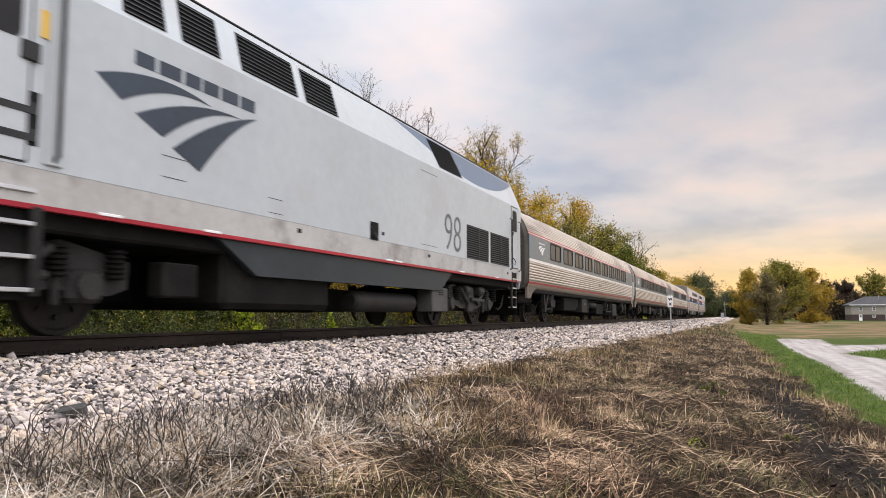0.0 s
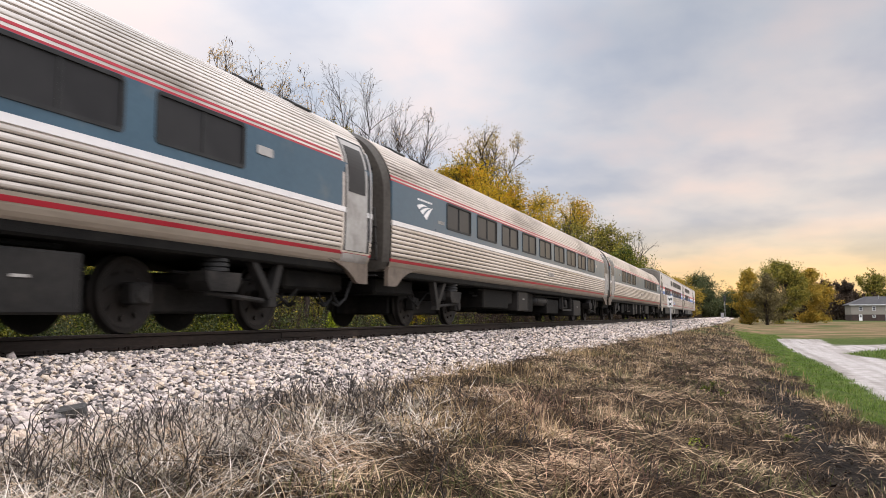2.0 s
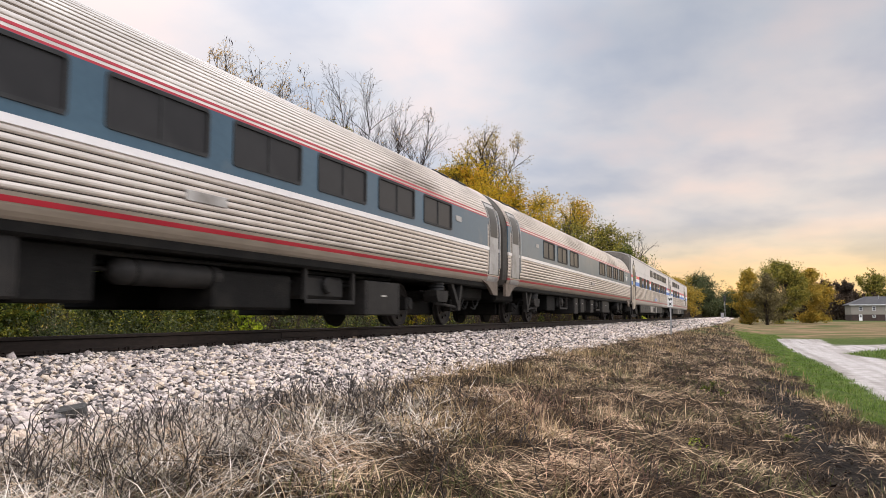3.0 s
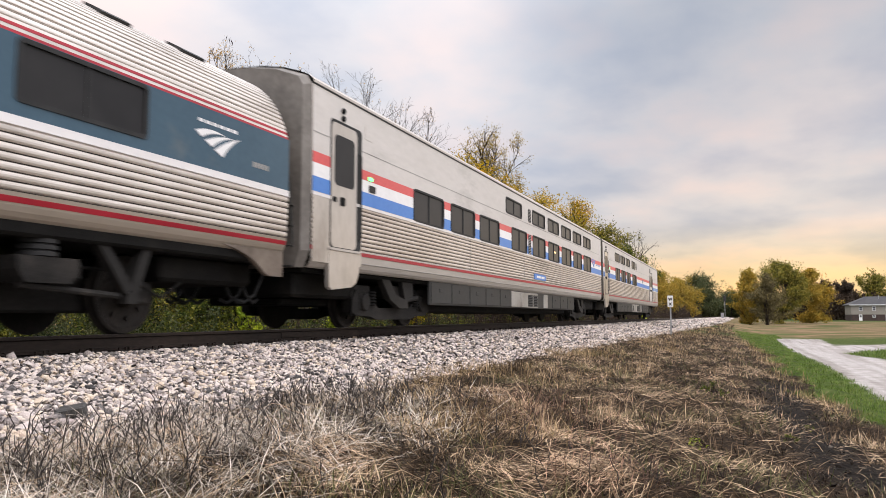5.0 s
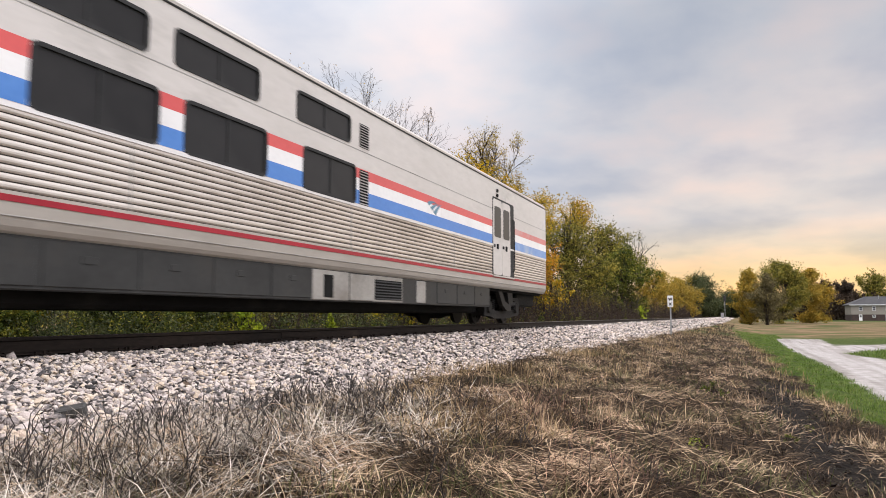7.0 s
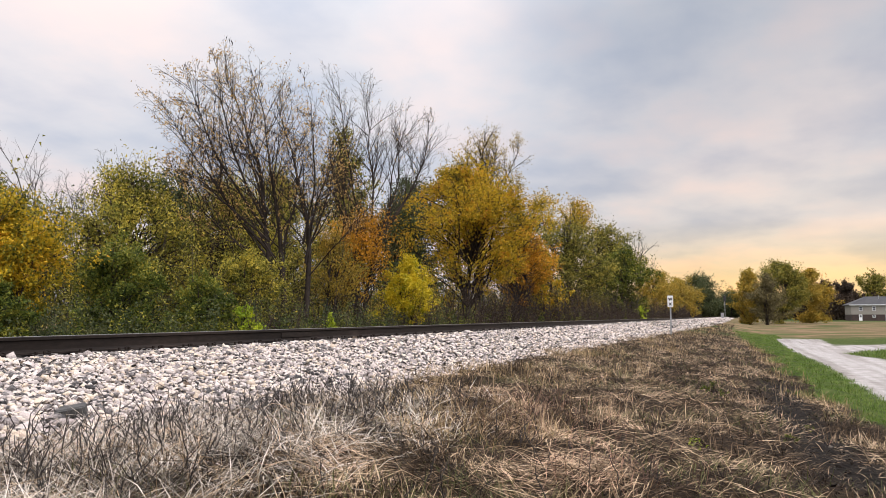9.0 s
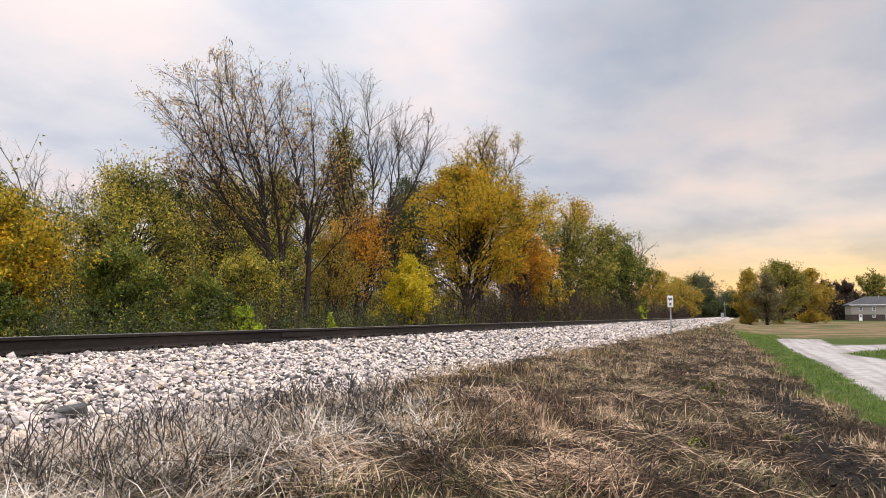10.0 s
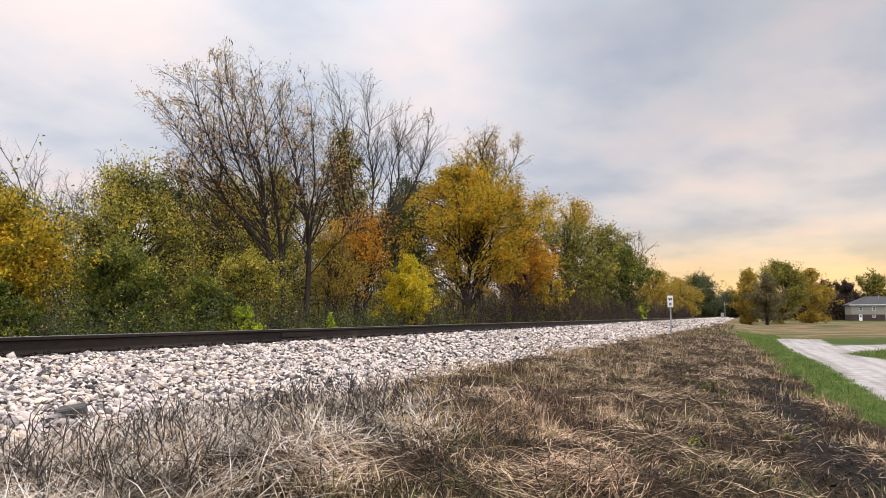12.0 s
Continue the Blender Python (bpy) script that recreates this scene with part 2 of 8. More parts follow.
WHEEL = surface("wheel_steel", [(0.2, (0.011, 0.0095, 0.0085)), (0.8, (0.027, 0.023, 0.020))], 0.6, 0.25, 3.0, 30, 0.15, 40, spec=0.15)
TREAD = surface("polished_tread", [(0.2, (0.34, 0.33, 0.32)), (0.8, (0.46, 0.45, 0.43))], 0.3, 0.9, 3.0, 30)
RUBBER = surface("black_rubber", [(0.2, grey(0.016)), (0.8, grey(0.032))], 0.62, 0.0, 3, 30, spec=0.2)
DIAPHRAGM = surface("weathered_end_wall", [(0.2, (0.045, 0.040, 0.034)), (0.8, (0.085, 0.077, 0.067))], 0.6, 0.1, 1.2, 14, 0.1, 20, dirt=(0.05, 0.045, 0.04), dirt_at=0.5, spec=0.15)
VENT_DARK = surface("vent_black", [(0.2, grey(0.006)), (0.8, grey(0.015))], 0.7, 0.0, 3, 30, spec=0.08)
SLAT = surface("vent_slat", [(0.2, grey(0.016)), (0.8, grey(0.034))], 0.5, 0.2, 3, 30, spec=0.15)
GLASS = surface("tinted_window_glass", [(0.2, (0.022, 0.0215, 0.022)), (0.8, (0.032, 0.031, 0.031))], 0.30, 0.0, 0.5, 3, 0.012, 2.5, rough_var=0.05, spec=0.08)
# dark colour for groove floors, painting the shadow under each rib
GROOVE_SHADE = surface("flute_groove_shade", [(0.2, (0.035, 0.030, 0.027)), (0.8, (0.085, 0.075, 0.067))], 0.8, 0.0, 1.5, 12, spec=0.1)
LETTER = surface("slate_lettering", [(0.2, (0.05, 0.058, 0.072)), (0.8, (0.075, 0.085, 0.10))], 0.45, 0.0, 2, 20)
CHROME = surface("worn_bright_metal", [(0.2, grey(0.42)), (0.8, grey(0.6))], 0.35, 0.8, 3, 30)
YELLOW = surface("yellow_paint", [(0.2, (0.55, 0.33, 0.03)), (0.8, (0.68, 0.42, 0.06))], 0.5, 0.0, 3, 30)


def glowing(name, colour, strength):
    m = bpy.data.materials.new(name)
    m.use_nodes = True
    p = m.node_tree.nodes["Principled BSDF"]
    p.inputs["Base Color"].default_value = (*colour, 1)
    p.inputs["Emission Color"].default_value = (*colour, 1)
    p.inputs["Emission Strength"].default_value = strength
    return m


GREEN_LAMP = glowing("green_marker_light", (0.1, 0.9, 0.2), 3.0)
ROOM_LAMP = glowing("warm_cabin_light", (1.0, 0.62, 0.25), 1.4)


# ---------------------------------------------------------------- mesh helpers
class Geo:
    """Collects vertices and faces of one mesh."""

    def __init__(self):
        self.v, self.f = [], []

    def add(self, verts, faces):
        n = len(self.v)
        self.v += [tuple(p) for p in verts]
        self.f += [tuple(i + n for i in q) for q in faces]
        return self

    def box(self, x0, x1, y0, y1, z0, z1, b=0.0):
        """A box, its edges chamfered by b."""
        if b <= 0:
            v = [(x, y, z) for x in (x0, x1) for y in (y0, y1) for z in (z0, z1)]
            return self.add(v, [(0, 1, 3, 2), (4, 6, 7, 5), (0, 4, 5, 1), (2, 3, 7, 6), (0, 2, 6, 4), (1, 5, 7, 3)])
        c = ((x0 + x1) / 2, (y0 + y1) / 2, (z0 + z1) / 2)
        h = ((x1 - x0) / 2, (y1 - y0) / 2, (z1 - z0) / 2)
        b = min(b, 0.45 * min(h) * 2)
        v, idx = [], {}
        for sx in (-1, 1):
            for sy in (-1, 1):
                for sz in (-1, 1):
                    s = (sx, sy, sz)
                    for a in range(3):
                        idx[s, a] = len(v)
                        v.append(tuple(c[k] + s[k] * (h[k] - (0 if k == a else b)) for k in range(3)))
        f = []
        for a in range(3):
            u, w = (a + 1) % 3, (a + 2) % 3
            for sa in (-1, 1):
                q = []
                for su, sw in ((-1, -1), (1, -1), (1, 1), (-1, 1)):
                    s = [0, 0, 0]
                    s[a], s[u], s[w] = sa, su, sw
                    q.append(idx[tuple(s), a])
                f.append(tuple(q))
            for su in (-1, 1):
                for sw in (-1, 1):
                    q = []
                    for sa, face in ((-1, u), (1, u), (1, w), (-1, w)):
                        s = [0, 0, 0]
                        s[a], s[u], s[w] = sa, su, sw
                        q.append(idx[tuple(s), face])
                    f.append(tuple(q))
        for sx in (-1, 1):
            for sy in (-1, 1):
                for sz in (-1, 1):
                    f.append(tuple(idx[(sx, sy, sz), a] for a in range(3)))
        return self.add(v, f)

    def lathe(self, rings, c, axis=0, n=20):
        """Rings of (offset along the axis, radius), joined into a turned solid."""
        u, w = (axis + 1) % 3, (axis + 2) % 3
        v, f = [], []
        for o, r in rings:
            for i in range(n):
                a = 2 * math.pi * i / n
                p = [0, 0, 0]
                p[axis], p[u], p[w] = c[axis] + o, c[u] + r * math.cos(a), c[w] + r * math.sin(a)
                v.append(tuple(p))
        for k in range(len(rings) - 1):
            for i in range(n):
                j = (i + 1) % n
                f.append((k * n + i, k * n + j, (k + 1) * n + j, (k + 1) * n + i))
        f.append(tuple(range(n)))
        f.append(tuple(range((len(rings) - 1) * n, len(rings) * n)))
        return self.add(v, f)

    def cyl(self, c, r, length, axis=0, n=16, b=0.0):
        h = length / 2
        if b:
            return self.lathe([(-h, r - b), (-h + b, r), (h - b, r), (h, r - b)], c, axis, n)
        return self.lathe([(-h, r), (h, r)], c, axis, n)

    def sweep(self, pts, y0, y1, closed=False):
        """A profile of (x, z) drawn along y."""
        n = len(pts)
        v = [(x, y0, z) for x, z in pts] + [(x, y1, z) for x, z in pts]
        f = [(i, i + 1, n + i + 1, n + i) for i in range(n - 1)]
        if closed:
            f += [(n - 1, 0, n, 2 * n - 1), tuple(range(n)), tuple(range(n, 2 * n))]
        return self.add(v, f)

    def plate(self, pts, x0, x1):
        """An outline of (y, z), thick from x0 to x1."""
        n = len(pts)
        v = [(x0, y, z) for y, z in pts] + [(x1, y, z) for y, z in pts]
        f = [(i, (i + 1) % n, n + (i + 1) % n, n + i) for i in range(n)]
        return self.add(v, f + [tuple(range(n)), tuple(range(n, 2 * n))])

    def tube(self, pts, r, n=6):
        """A round bar along points; r may be a list."""
        pts = [Vector(p) for p in pts]
        rr = r if isinstance(r, (list, tuple)) else [r] * len(pts)
        v, f = [], []
        for k, p in enumerate(pts):
            d = (pts[min(k + 1, len(pts) - 1)] - pts[max(k - 1, 0)]).normalized()
            side = d.cross(Vector((0.13, 0.31, 0.94))).normalized()
            top = d.cross(side)
            for i in range(n):
                a = 2 * math.pi * i / n
                v.append(tuple(p + (side * math.cos(a) + top * math.sin(a)) * rr[k]))
        for k in range(len(pts) - 1):
            for i in range(n):
                j = (i + 1) % n
                f.append((k * n + i, k * n + j, (k + 1) * n + j, (k + 1) * n + i))
        f += [tuple(range(n)), tuple(range((len(pts) - 1) * n, len(pts) * n))]
        return self.add(v, f)

    def mesh(self, name, smooth=False):
        me = bpy.data.meshes.new(name)
        me.from_pydata(self.v, [], self.f)
        bm = bmesh.new()
        bm.from_mesh(me)
        bmesh.ops.recalc_face_normals(bm, faces=bm.faces)
        bm.to_mesh(me)
        bm.free()
        if smooth:
            me.polygons.foreach_set("use_smooth", [True] * len(me.polygons))
            me.set_sharp_from_angle(angle=radians(35))
        return me


def rounded(y0, y1, z0, z1, r, n=4):
    """The outline of a rectangle with round corners, as (y, z)."""
    out = []
    for cy, cz, a0 in ((y1 - r, z1 - r, 0), (y0 + r, z1 - r, 90), (y0 + r, z0 + r, 180), (y1 - r, z0 + r, 270)):
        for i in range(n + 1):
            a = radians(a0 + 90 * i / n)
            out.append((cy + r * math.cos(a), cz + r * math.sin(a)))
    return out


def part(name, geo, material, parent=None, label="", smooth=False):
    me = geo if isinstance(geo, bpy.types.Mesh) else geo.mesh(name, smooth)
    if material and not me.materials:
        me.materials.append(material)
    ob = new(name, me)
    ob.parent = parent
    if label:
        ob["label"] = label
    return ob


def raw_mesh(name, verts, quads, material, tris=False):
    """A large mesh straight from arrays; quads or triangles only."""
    k = 3 if tris else 4
    me = bpy.data.meshes.new(name)
    nv, nf = len(verts), len(quads)
    me.vertices.add(nv)
    me.vertices.foreach_set("co", np.asarray(verts, dtype=np.float32).ravel())
    me.loops.add(nf * k)
    me.loops.foreach_set("vertex_index", np.asarray(quads, dtype=np.int32).ravel())
    me.polygons.add(nf)
    me.polygons.foreach_set("loop_start", np.arange(0, nf * k, k, dtype=np.int32))
    me.update(calc_edges=True)
    me.materials.append(material)
    return me


# ---------------------------------------------------------------- ground
TX = -7.49                                        # centre of the track
RAIL_X = (TX - 0.7525, TX + 0.7525)
PX = [-3000, -60, -26, -16, -12.4, -11.0, -10.6, -9.0, -8.85, -6.20, -5.95, -4.35, -3.6, -2.6, -1.4, -0.2, 0.9, 1.9, 3.0, 8.0, 60, 3000]
PZ = [-0.9, -0.9, -0.8, -0.6, -0.55, -0.62, -0.64, -0.30, -0.27, -0.235, -0.275, -0.66, -0.70, -0.76, -0.86, -1.02, -1.22, -1.32, -1.35, -1.36, -1.4, -1.6]


def wobble(x, y, s, seed=0.0):
    """Smooth unevenness, about -1 to 1."""
    return (np.sin(x * 1.7 / s + seed) * np.cos(y * 1.3 / s + 1.1 * seed) + 0.6 * np.sin((x * 0.8 - y * 2.1) / s + 2.0 + seed) + 0.4 * np.cos((x * 3.1 + y * 2.7) / s + seed * 3)) / 2.0


def height(x, y):
    x, y = np.asarray(x, dtype=float), np.asarray(y, dtype=float)
    z = np.interp(x, PX, PZ)
    soft_side = np.clip((x + 4.6) / 1.2, 0, 1) * np.clip((2.6 - x) / 1.0, 0, 1)
    z = z + soft_side * (0.055 * wobble(x, y, 0.9) + 0.055 * wobble(x, y, 0.35, 2.0) + 0.025 * wobble(x, y, 0.14, 5.0) * np.clip((24 - y) / 6, 0, 1))
    far_side = np.clip((-11.2 - x) / 2.0, 0, 1) * np.clip((60 + x) / 30, 0, 1)
    return z + far_side * 0.10 * wobble(x, y, 2.0, 1.0)


def foot(y):
    """Where the ballast's foot lies: it spreads with the distance."""
    return np.interp(y, [14, 40, 70, 120], [-4.2, -3.5, -2.7, -2.2])


def bank_edge(y):
    """Where the dry bank ends and the green verge begins."""
    return np.interp(y, [0, 8, 10, 11.6, 12.6, 14, 18, 29, 40, 73, 100], [2.6, 2.4, 2.1, 1.8, 1.5, 1.25, 1.1, 0.8, 0.3, -0.9, -1.5])


def burnt_patch(x, y):
    """Bare dark soil beside the verge, uneven at its rim."""
    e = 0.35 * wobble(x, y, 1.1, 3.0) + 0.2 * wobble(x, y, 0.4, 5.0)
    mid = np.interp(y, [6, 8, 12, 19], [1.15, 0.85, 0.68, 0.62])
    return np.exp(-(((x - mid + 0.35 * e) / 0.40) ** 4)) * np.clip((y - 6.3 + 1.2 * e) / 1.0, 0, 1) * np.clip((19.0 - y + 4 * e) / 3.0, 0, 1)


def drive_weight(x, y):
    """Where the pale gravel drive lies: beside the bank, then turning off to the right round a lawn."""
    edge = 0.10 * wobble(x, y, 0.8, 4.0) + 0.06 * wobble(x, y, 0.25, 1.0)
    left = np.interp(y, [0, 16, 26, 37, 48, 56, 60], [2.45, 2.4, 2.4, 2.1, 2.05, 2.15, 2.6])
    right = np.interp(y, [0, 24, 31.3, 33.2, 35.4, 37, 45, 57], [6.6, 5.6, 4.9, 4.5, 4.1, 4.6, 4.7, 5.1])
    lane = np.clip((x - left + edge) / 0.12, 0, 1) * np.clip((right - x + edge) / 0.15, 0, 1) * np.clip((57.5 - y + 14 * edge) / 1.5, 0, 1)
    near_edge = np.minimum(35.4 + (x - 4.1) * 2.1, 39.5 + (x - 4.1) * 0.3)
    branch = np.clip((x - 4.0 + edge) / 0.2, 0, 1) * np.clip((y - near_edge + 5 * edge) / 0.8, 0, 1) * np.clip((46.3 + (x - 4.6) * 0.6 - y + 9 * edge) / 1.2, 0, 1)
    return np.clip(lane + branch, 0, 1)


def make_ground():
    xs = np.unique(np.round(np.concatenate([
        np.array([-3000, -1500, -700, -350, -180, -100, -60, -40, -30, -26, -22, -19, -16]), np.arange(-14, -4.8, 0.35), np.arange(-4.8, 6.2, 0.12),
        np.arange(6.2, 12, 0.6), np.array([12, 14, 17, 20, 25, 30, 40, 60, 100, 180, 350, 700, 1500, 3000])]), 3))
    ys = np.unique(np.round(np.concatenate([
        np.array([-1500, -600, -300, -200, -120, -60, -30, -15, -8, -4]), np.arange(-2, 2, 0.5), np.arange(2, 26, 0.16), np.arange(26, 60, 0.4), np.arange(60, 120, 2.0),
        np.array([120, 130, 145, 160, 180, 200, 230, 260, 300, 350, 420, 520, 700, 1000, 1500, 2200, 3000])]), 3))
    X, Y = np.meshgrid(xs, ys, indexing="ij")
    Z = height(X, Y)
    v = np.stack([X, Y, Z], -1).reshape(-1, 3)
    nx, ny = X.shape
    a = (np.arange(nx - 1)[:, None] * ny + np.arange(ny - 1)[None, :]).ravel()
    q = np.stack([a, a + ny, a + ny + 1, a + 1], 1)
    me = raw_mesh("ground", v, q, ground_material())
    me.polygons.foreach_set("use_smooth", [True] * len(me.polygons))
    x, y = v[:, 0], v[:, 1]
    drive = drive_weight(x, y)
    e = 0.35 * wobble(x, y, 1.1, 3.0) + 0.2 * wobble(x, y, 0.4, 5.0)
    lawn = np.clip((x - bank_edge(y) + e) / 0.35, 0, 1) * np.clip((66 + np.clip(x - 5, 0, 6) - y + 10 * e) / 10, 0, 1)
    lawn = np.maximum(lawn, np.clip((y - 225) / 20, 0, 1) * np.clip((x - 10) / 5, 0, 1))
    burnt = burnt_patch(x, y)
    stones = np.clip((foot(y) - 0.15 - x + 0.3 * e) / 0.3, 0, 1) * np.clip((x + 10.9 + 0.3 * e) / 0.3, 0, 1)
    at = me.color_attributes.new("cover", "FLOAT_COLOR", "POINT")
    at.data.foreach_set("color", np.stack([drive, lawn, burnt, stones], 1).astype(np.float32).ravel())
    ob = new("ground", me)
    tagged(ob, "bank of dry matted grass falling to a green verge and open field", "ground", kind="structure")


def ground_material():
    m = bpy.data.materials.new("ground")
    m.use_nodes = True
    t = m.node_tree
    p = t.nodes["Principled BSDF"]
    co = node(t, "ShaderNodeTexCoord").outputs["Object"]

    def noise_at(scale, detail=4.0):
        n = node(t, "ShaderNodeTexNoise")
        n.inputs["Scale"].default_value, n.inputs["Detail"].default_value = scale, detail
        link(t, co, n.inputs["Vector"])
        return n.outputs[0]

    at = node(t, "ShaderNodeVertexColor")
    at.layer_name = "cover"
    sep = node(t, "ShaderNodeSeparateColor")
    link(t, at.outputs[0], sep.inputs[0])
    # near-black stops carry the shade in the gaps between straws
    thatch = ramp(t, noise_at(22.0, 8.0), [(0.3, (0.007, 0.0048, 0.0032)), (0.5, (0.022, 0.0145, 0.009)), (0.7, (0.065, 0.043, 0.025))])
    field = ramp(t, noise_at(0.11, 6.0), [(0.34, (0.050, 0.066, 0.018)), (0.42, (0.095, 0.078, 0.036)), (0.49, (0.19, 0.125, 0.075)), (0.55, (0.125, 0.095, 0.048)), (0.64, (0.062, 0.078, 0.022))])
    geo = node(t, "ShaderNodeSeparateXYZ")
    link(t, co, geo.inputs[0])
    far = node(t, "ShaderNodeMapRange")
    far.inputs[1].default_value, far.inputs[2].default_value = 34.0, 52.0
    link(t, geo.outputs[1], far.inputs[0])
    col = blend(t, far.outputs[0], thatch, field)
    green = ramp(t, noise_at(5.0, 5.0), [(0.3, (0.024, 0.036, 0.009)), (0.5, (0.045, 0.065, 0.015)), (0.72, (0.085, 0.095, 0.028))])
    col = blend(t, sep.outputs[1], col, green)
    soil = ramp(t, noise_at(14.0, 6.0), [(0.3, (0.006, 0.0052, 0.0046)), (0.7, (0.022, 0.018, 0.015))])
    col = blend(t, sep.outputs[2], col, soil)
    grit = ramp(t, noise_at(60.0, 6.0), [(0.3, (0.18, 0.168, 0.16)), (0.5, (0.33, 0.309, 0.295)), (0.7, (0.43, 0.405, 0.39))])
    mp = node(t, "ShaderNodeMapping")
    mp.inputs["Scale"].default_value = (3.2, 0.12, 1.0)
    link(t, co, mp.inputs[0])
    rn = node(t, "ShaderNodeTexNoise")
    rn.inputs["Scale"].default_value, rn.inputs["Detail"].default_value = 1.0, 4.0
    link(t, mp.outputs[0], rn.inputs["Vector"])
    patch = ramp(t, noise_at(2.2, 6.0), [(0.35, (0.76, 0.74, 0.72)), (0.5, (0.97, 0.96, 0.95)), (0.65, (1.06, 1.06, 1.06))])
    grit = blend(t, 1.0, grit, patch, "MULTIPLY")
    ruts = ramp(t, rn.outputs[0], [(0.36, (0.74, 0.72, 0.70)), (0.47, (0.94, 0.93, 0.92)), (0.58, (1.05, 1.05, 1.05))])
    col = blend(t, sep.outputs[0], col, blend(t, 1.0, grit, ruts, "MULTIPLY"))
    # near-black bed colour paints the shade between the ballast stones
    stone_gap_shade = ramp(t, noise_at(40.0, 5.0), [(0.3, (0.006, 0.0055, 0.005)), (0.7, (0.02, 0.019, 0.018))])
    col = blend(t, at.outputs[1], col, stone_gap_shade)
    link(t, col, p.inputs["Base Color"])
    p.inputs["Roughness"].default_value = 0.95
    p.inputs["Specular IOR Level"].default_value = 0.05
    b = node(t, "ShaderNodeBump")
    b.inputs["Strength"].default_value, b.inputs["Distance"].default_value = 0.7, 0.03
    link(t, noise_at(26.0, 6.0), b.inputs["Height"])
    link(t, b.outputs[0], p.inputs["Normal"])
    return m


make_ground()

# ---------------------------------------------------------------- track
RAIL_RUST = surface("rusty_rail_web", [(0.2, (0.013, 0.010, 0.0085)), (0.5, (0.022, 0.0165, 0.0135)), (0.8, (0.036, 0.026, 0.021))], 0.7, 0.1, 1.5, 30, 0.15, 60, stretch=(1, 0.3, 1), dirt=(0.08, 0.055, 0.042), dirt_at=0.62, spec=0.12)
RAIL_TOP = surface("polished_rail_head", [(0.2, (0.32, 0.31, 0.30)), (0.8, (0.46, 0.45, 0.44))], 0.28, 0.9, 2.0, 30, stretch=(1, 0.1, 1))
TIE = surface("weathered_timber_tie", [(0.2, (0.055, 0.046, 0.040)), (0.8, (0.13, 0.115, 0.10))], 0.9, 0.0, 2.0, 22, 0.4, 40, stretch=(0.3, 1, 1), piece=0.4)
STONE = surface("limestone_ballast", [(0.13, (0.045, 0.043, 0.043)), (0.22, (0.13, 0.12, 0.116)), (0.34, (0.29, 0.25, 0.232)), (0.48, (0.46, 0.40, 0.37)), (0.62, (0.585, 0.515, 0.472)), (0.74, (0.60, 0.515, 0.425)), (0.84, (0.55, 0.445, 0.335)), (0.93, (0.44, 0.33, 0.295))], 0.9, 0.0, 1.2, 45, 0.6, 85, island=0.72, fine_amount=0.6, spec=0.06)


def rail_profile(x):
    """Half of a rail section mirrored: foot, web and head."""
    h = [(0.076, -0.180), (0.076, -0.168), (0.020, -0.152), (0.009, -0.140), (0.009, -0.050), (0.016, -0.043), (0.037, -0.036), (0.037, -0.010), (0.030, -0.002)]
    return [(x + a, z) for a, z in h] + [(x - a, z) for a, z in reversed(h)]


def make_track():
    for x, drop in zip(RAIL_X, (0.048, 0.0)):     # the curve ahead cants the track: the far rail lies lower
        g = Geo().sweep([(a, b - drop) for a, b in rail_profile(x)], -120, 420, closed=True)
        ob = part("rail", g, RAIL_RUST, None)
        tagged(ob, "rusty steel rail with polished head on timber ties", "rail", "rails", "structure")
        part("running_surface", Geo().box(x - 0.029, x + 0.029, -120, 420, -0.004 - drop, 0.0 - drop, 0.0015), RAIL_TOP, ob, "bright worn rail head")
        # bolted joint bars
        for y in (10.6, 23.2):
            bar = Geo().box(x + 0.012, x + 0.028, y - 0.45, y + 0.45, -0.135 - drop, -0.055 - drop, 0.006)
            part("joint_bar", bar, RAIL_RUST, ob)
    tie = Geo().box(-1.3, 1.3, -0.115, 0.115, -0.18, 0.0, 0.012).mesh("tie")
    tie.materials.append(TIE)
    plate = Geo().box(-0.18, 0.18, -0.095, 0.095, 0.0, 0.012, 0.004)
    for dx in (-0.10, 0.10):
        for dy in (-0.05, 0.05):
            plate.box(dx - 0.012, dx + 0.012, dy - 0.012, dy + 0.012, 0.012, 0.045, 0.003)
    plate = plate.mesh("tie_plate")
    plate.materials.append(RAIL_RUST)
    anchor = Geo().box(0.03, 0.09, -0.012, 0.012, -0.012, 0.03, 0.004).mesh("rail_anchor")
    anchor.materials.append(RAIL_RUST)
    rnd = random.Random(5)
    for i in range(150):
        y = 2.0 + i * 0.53
        ob = new("railway_tie", tie)
        ob.matrix_basis = pose(TX + rnd.uniform(-0.03, 0.03), y, -0.221 - rnd.uniform(0, 0.006), 0, -1.83, rnd.uniform(-0.6, 0.6))
        tagged(ob, "weathered creosoted timber tie sunk in ballast", "railway tie", "ties under the rails")
        if i < 70:
            pl = new("tie_plate", plate)
            pl.parent, pl.location = ob, (0.7525, 0, 0.0)
            an = new("rail_anchor", anchor)
            an.parent, an.location = ob, (0.7525, 0.13, 0.02)


make_track()


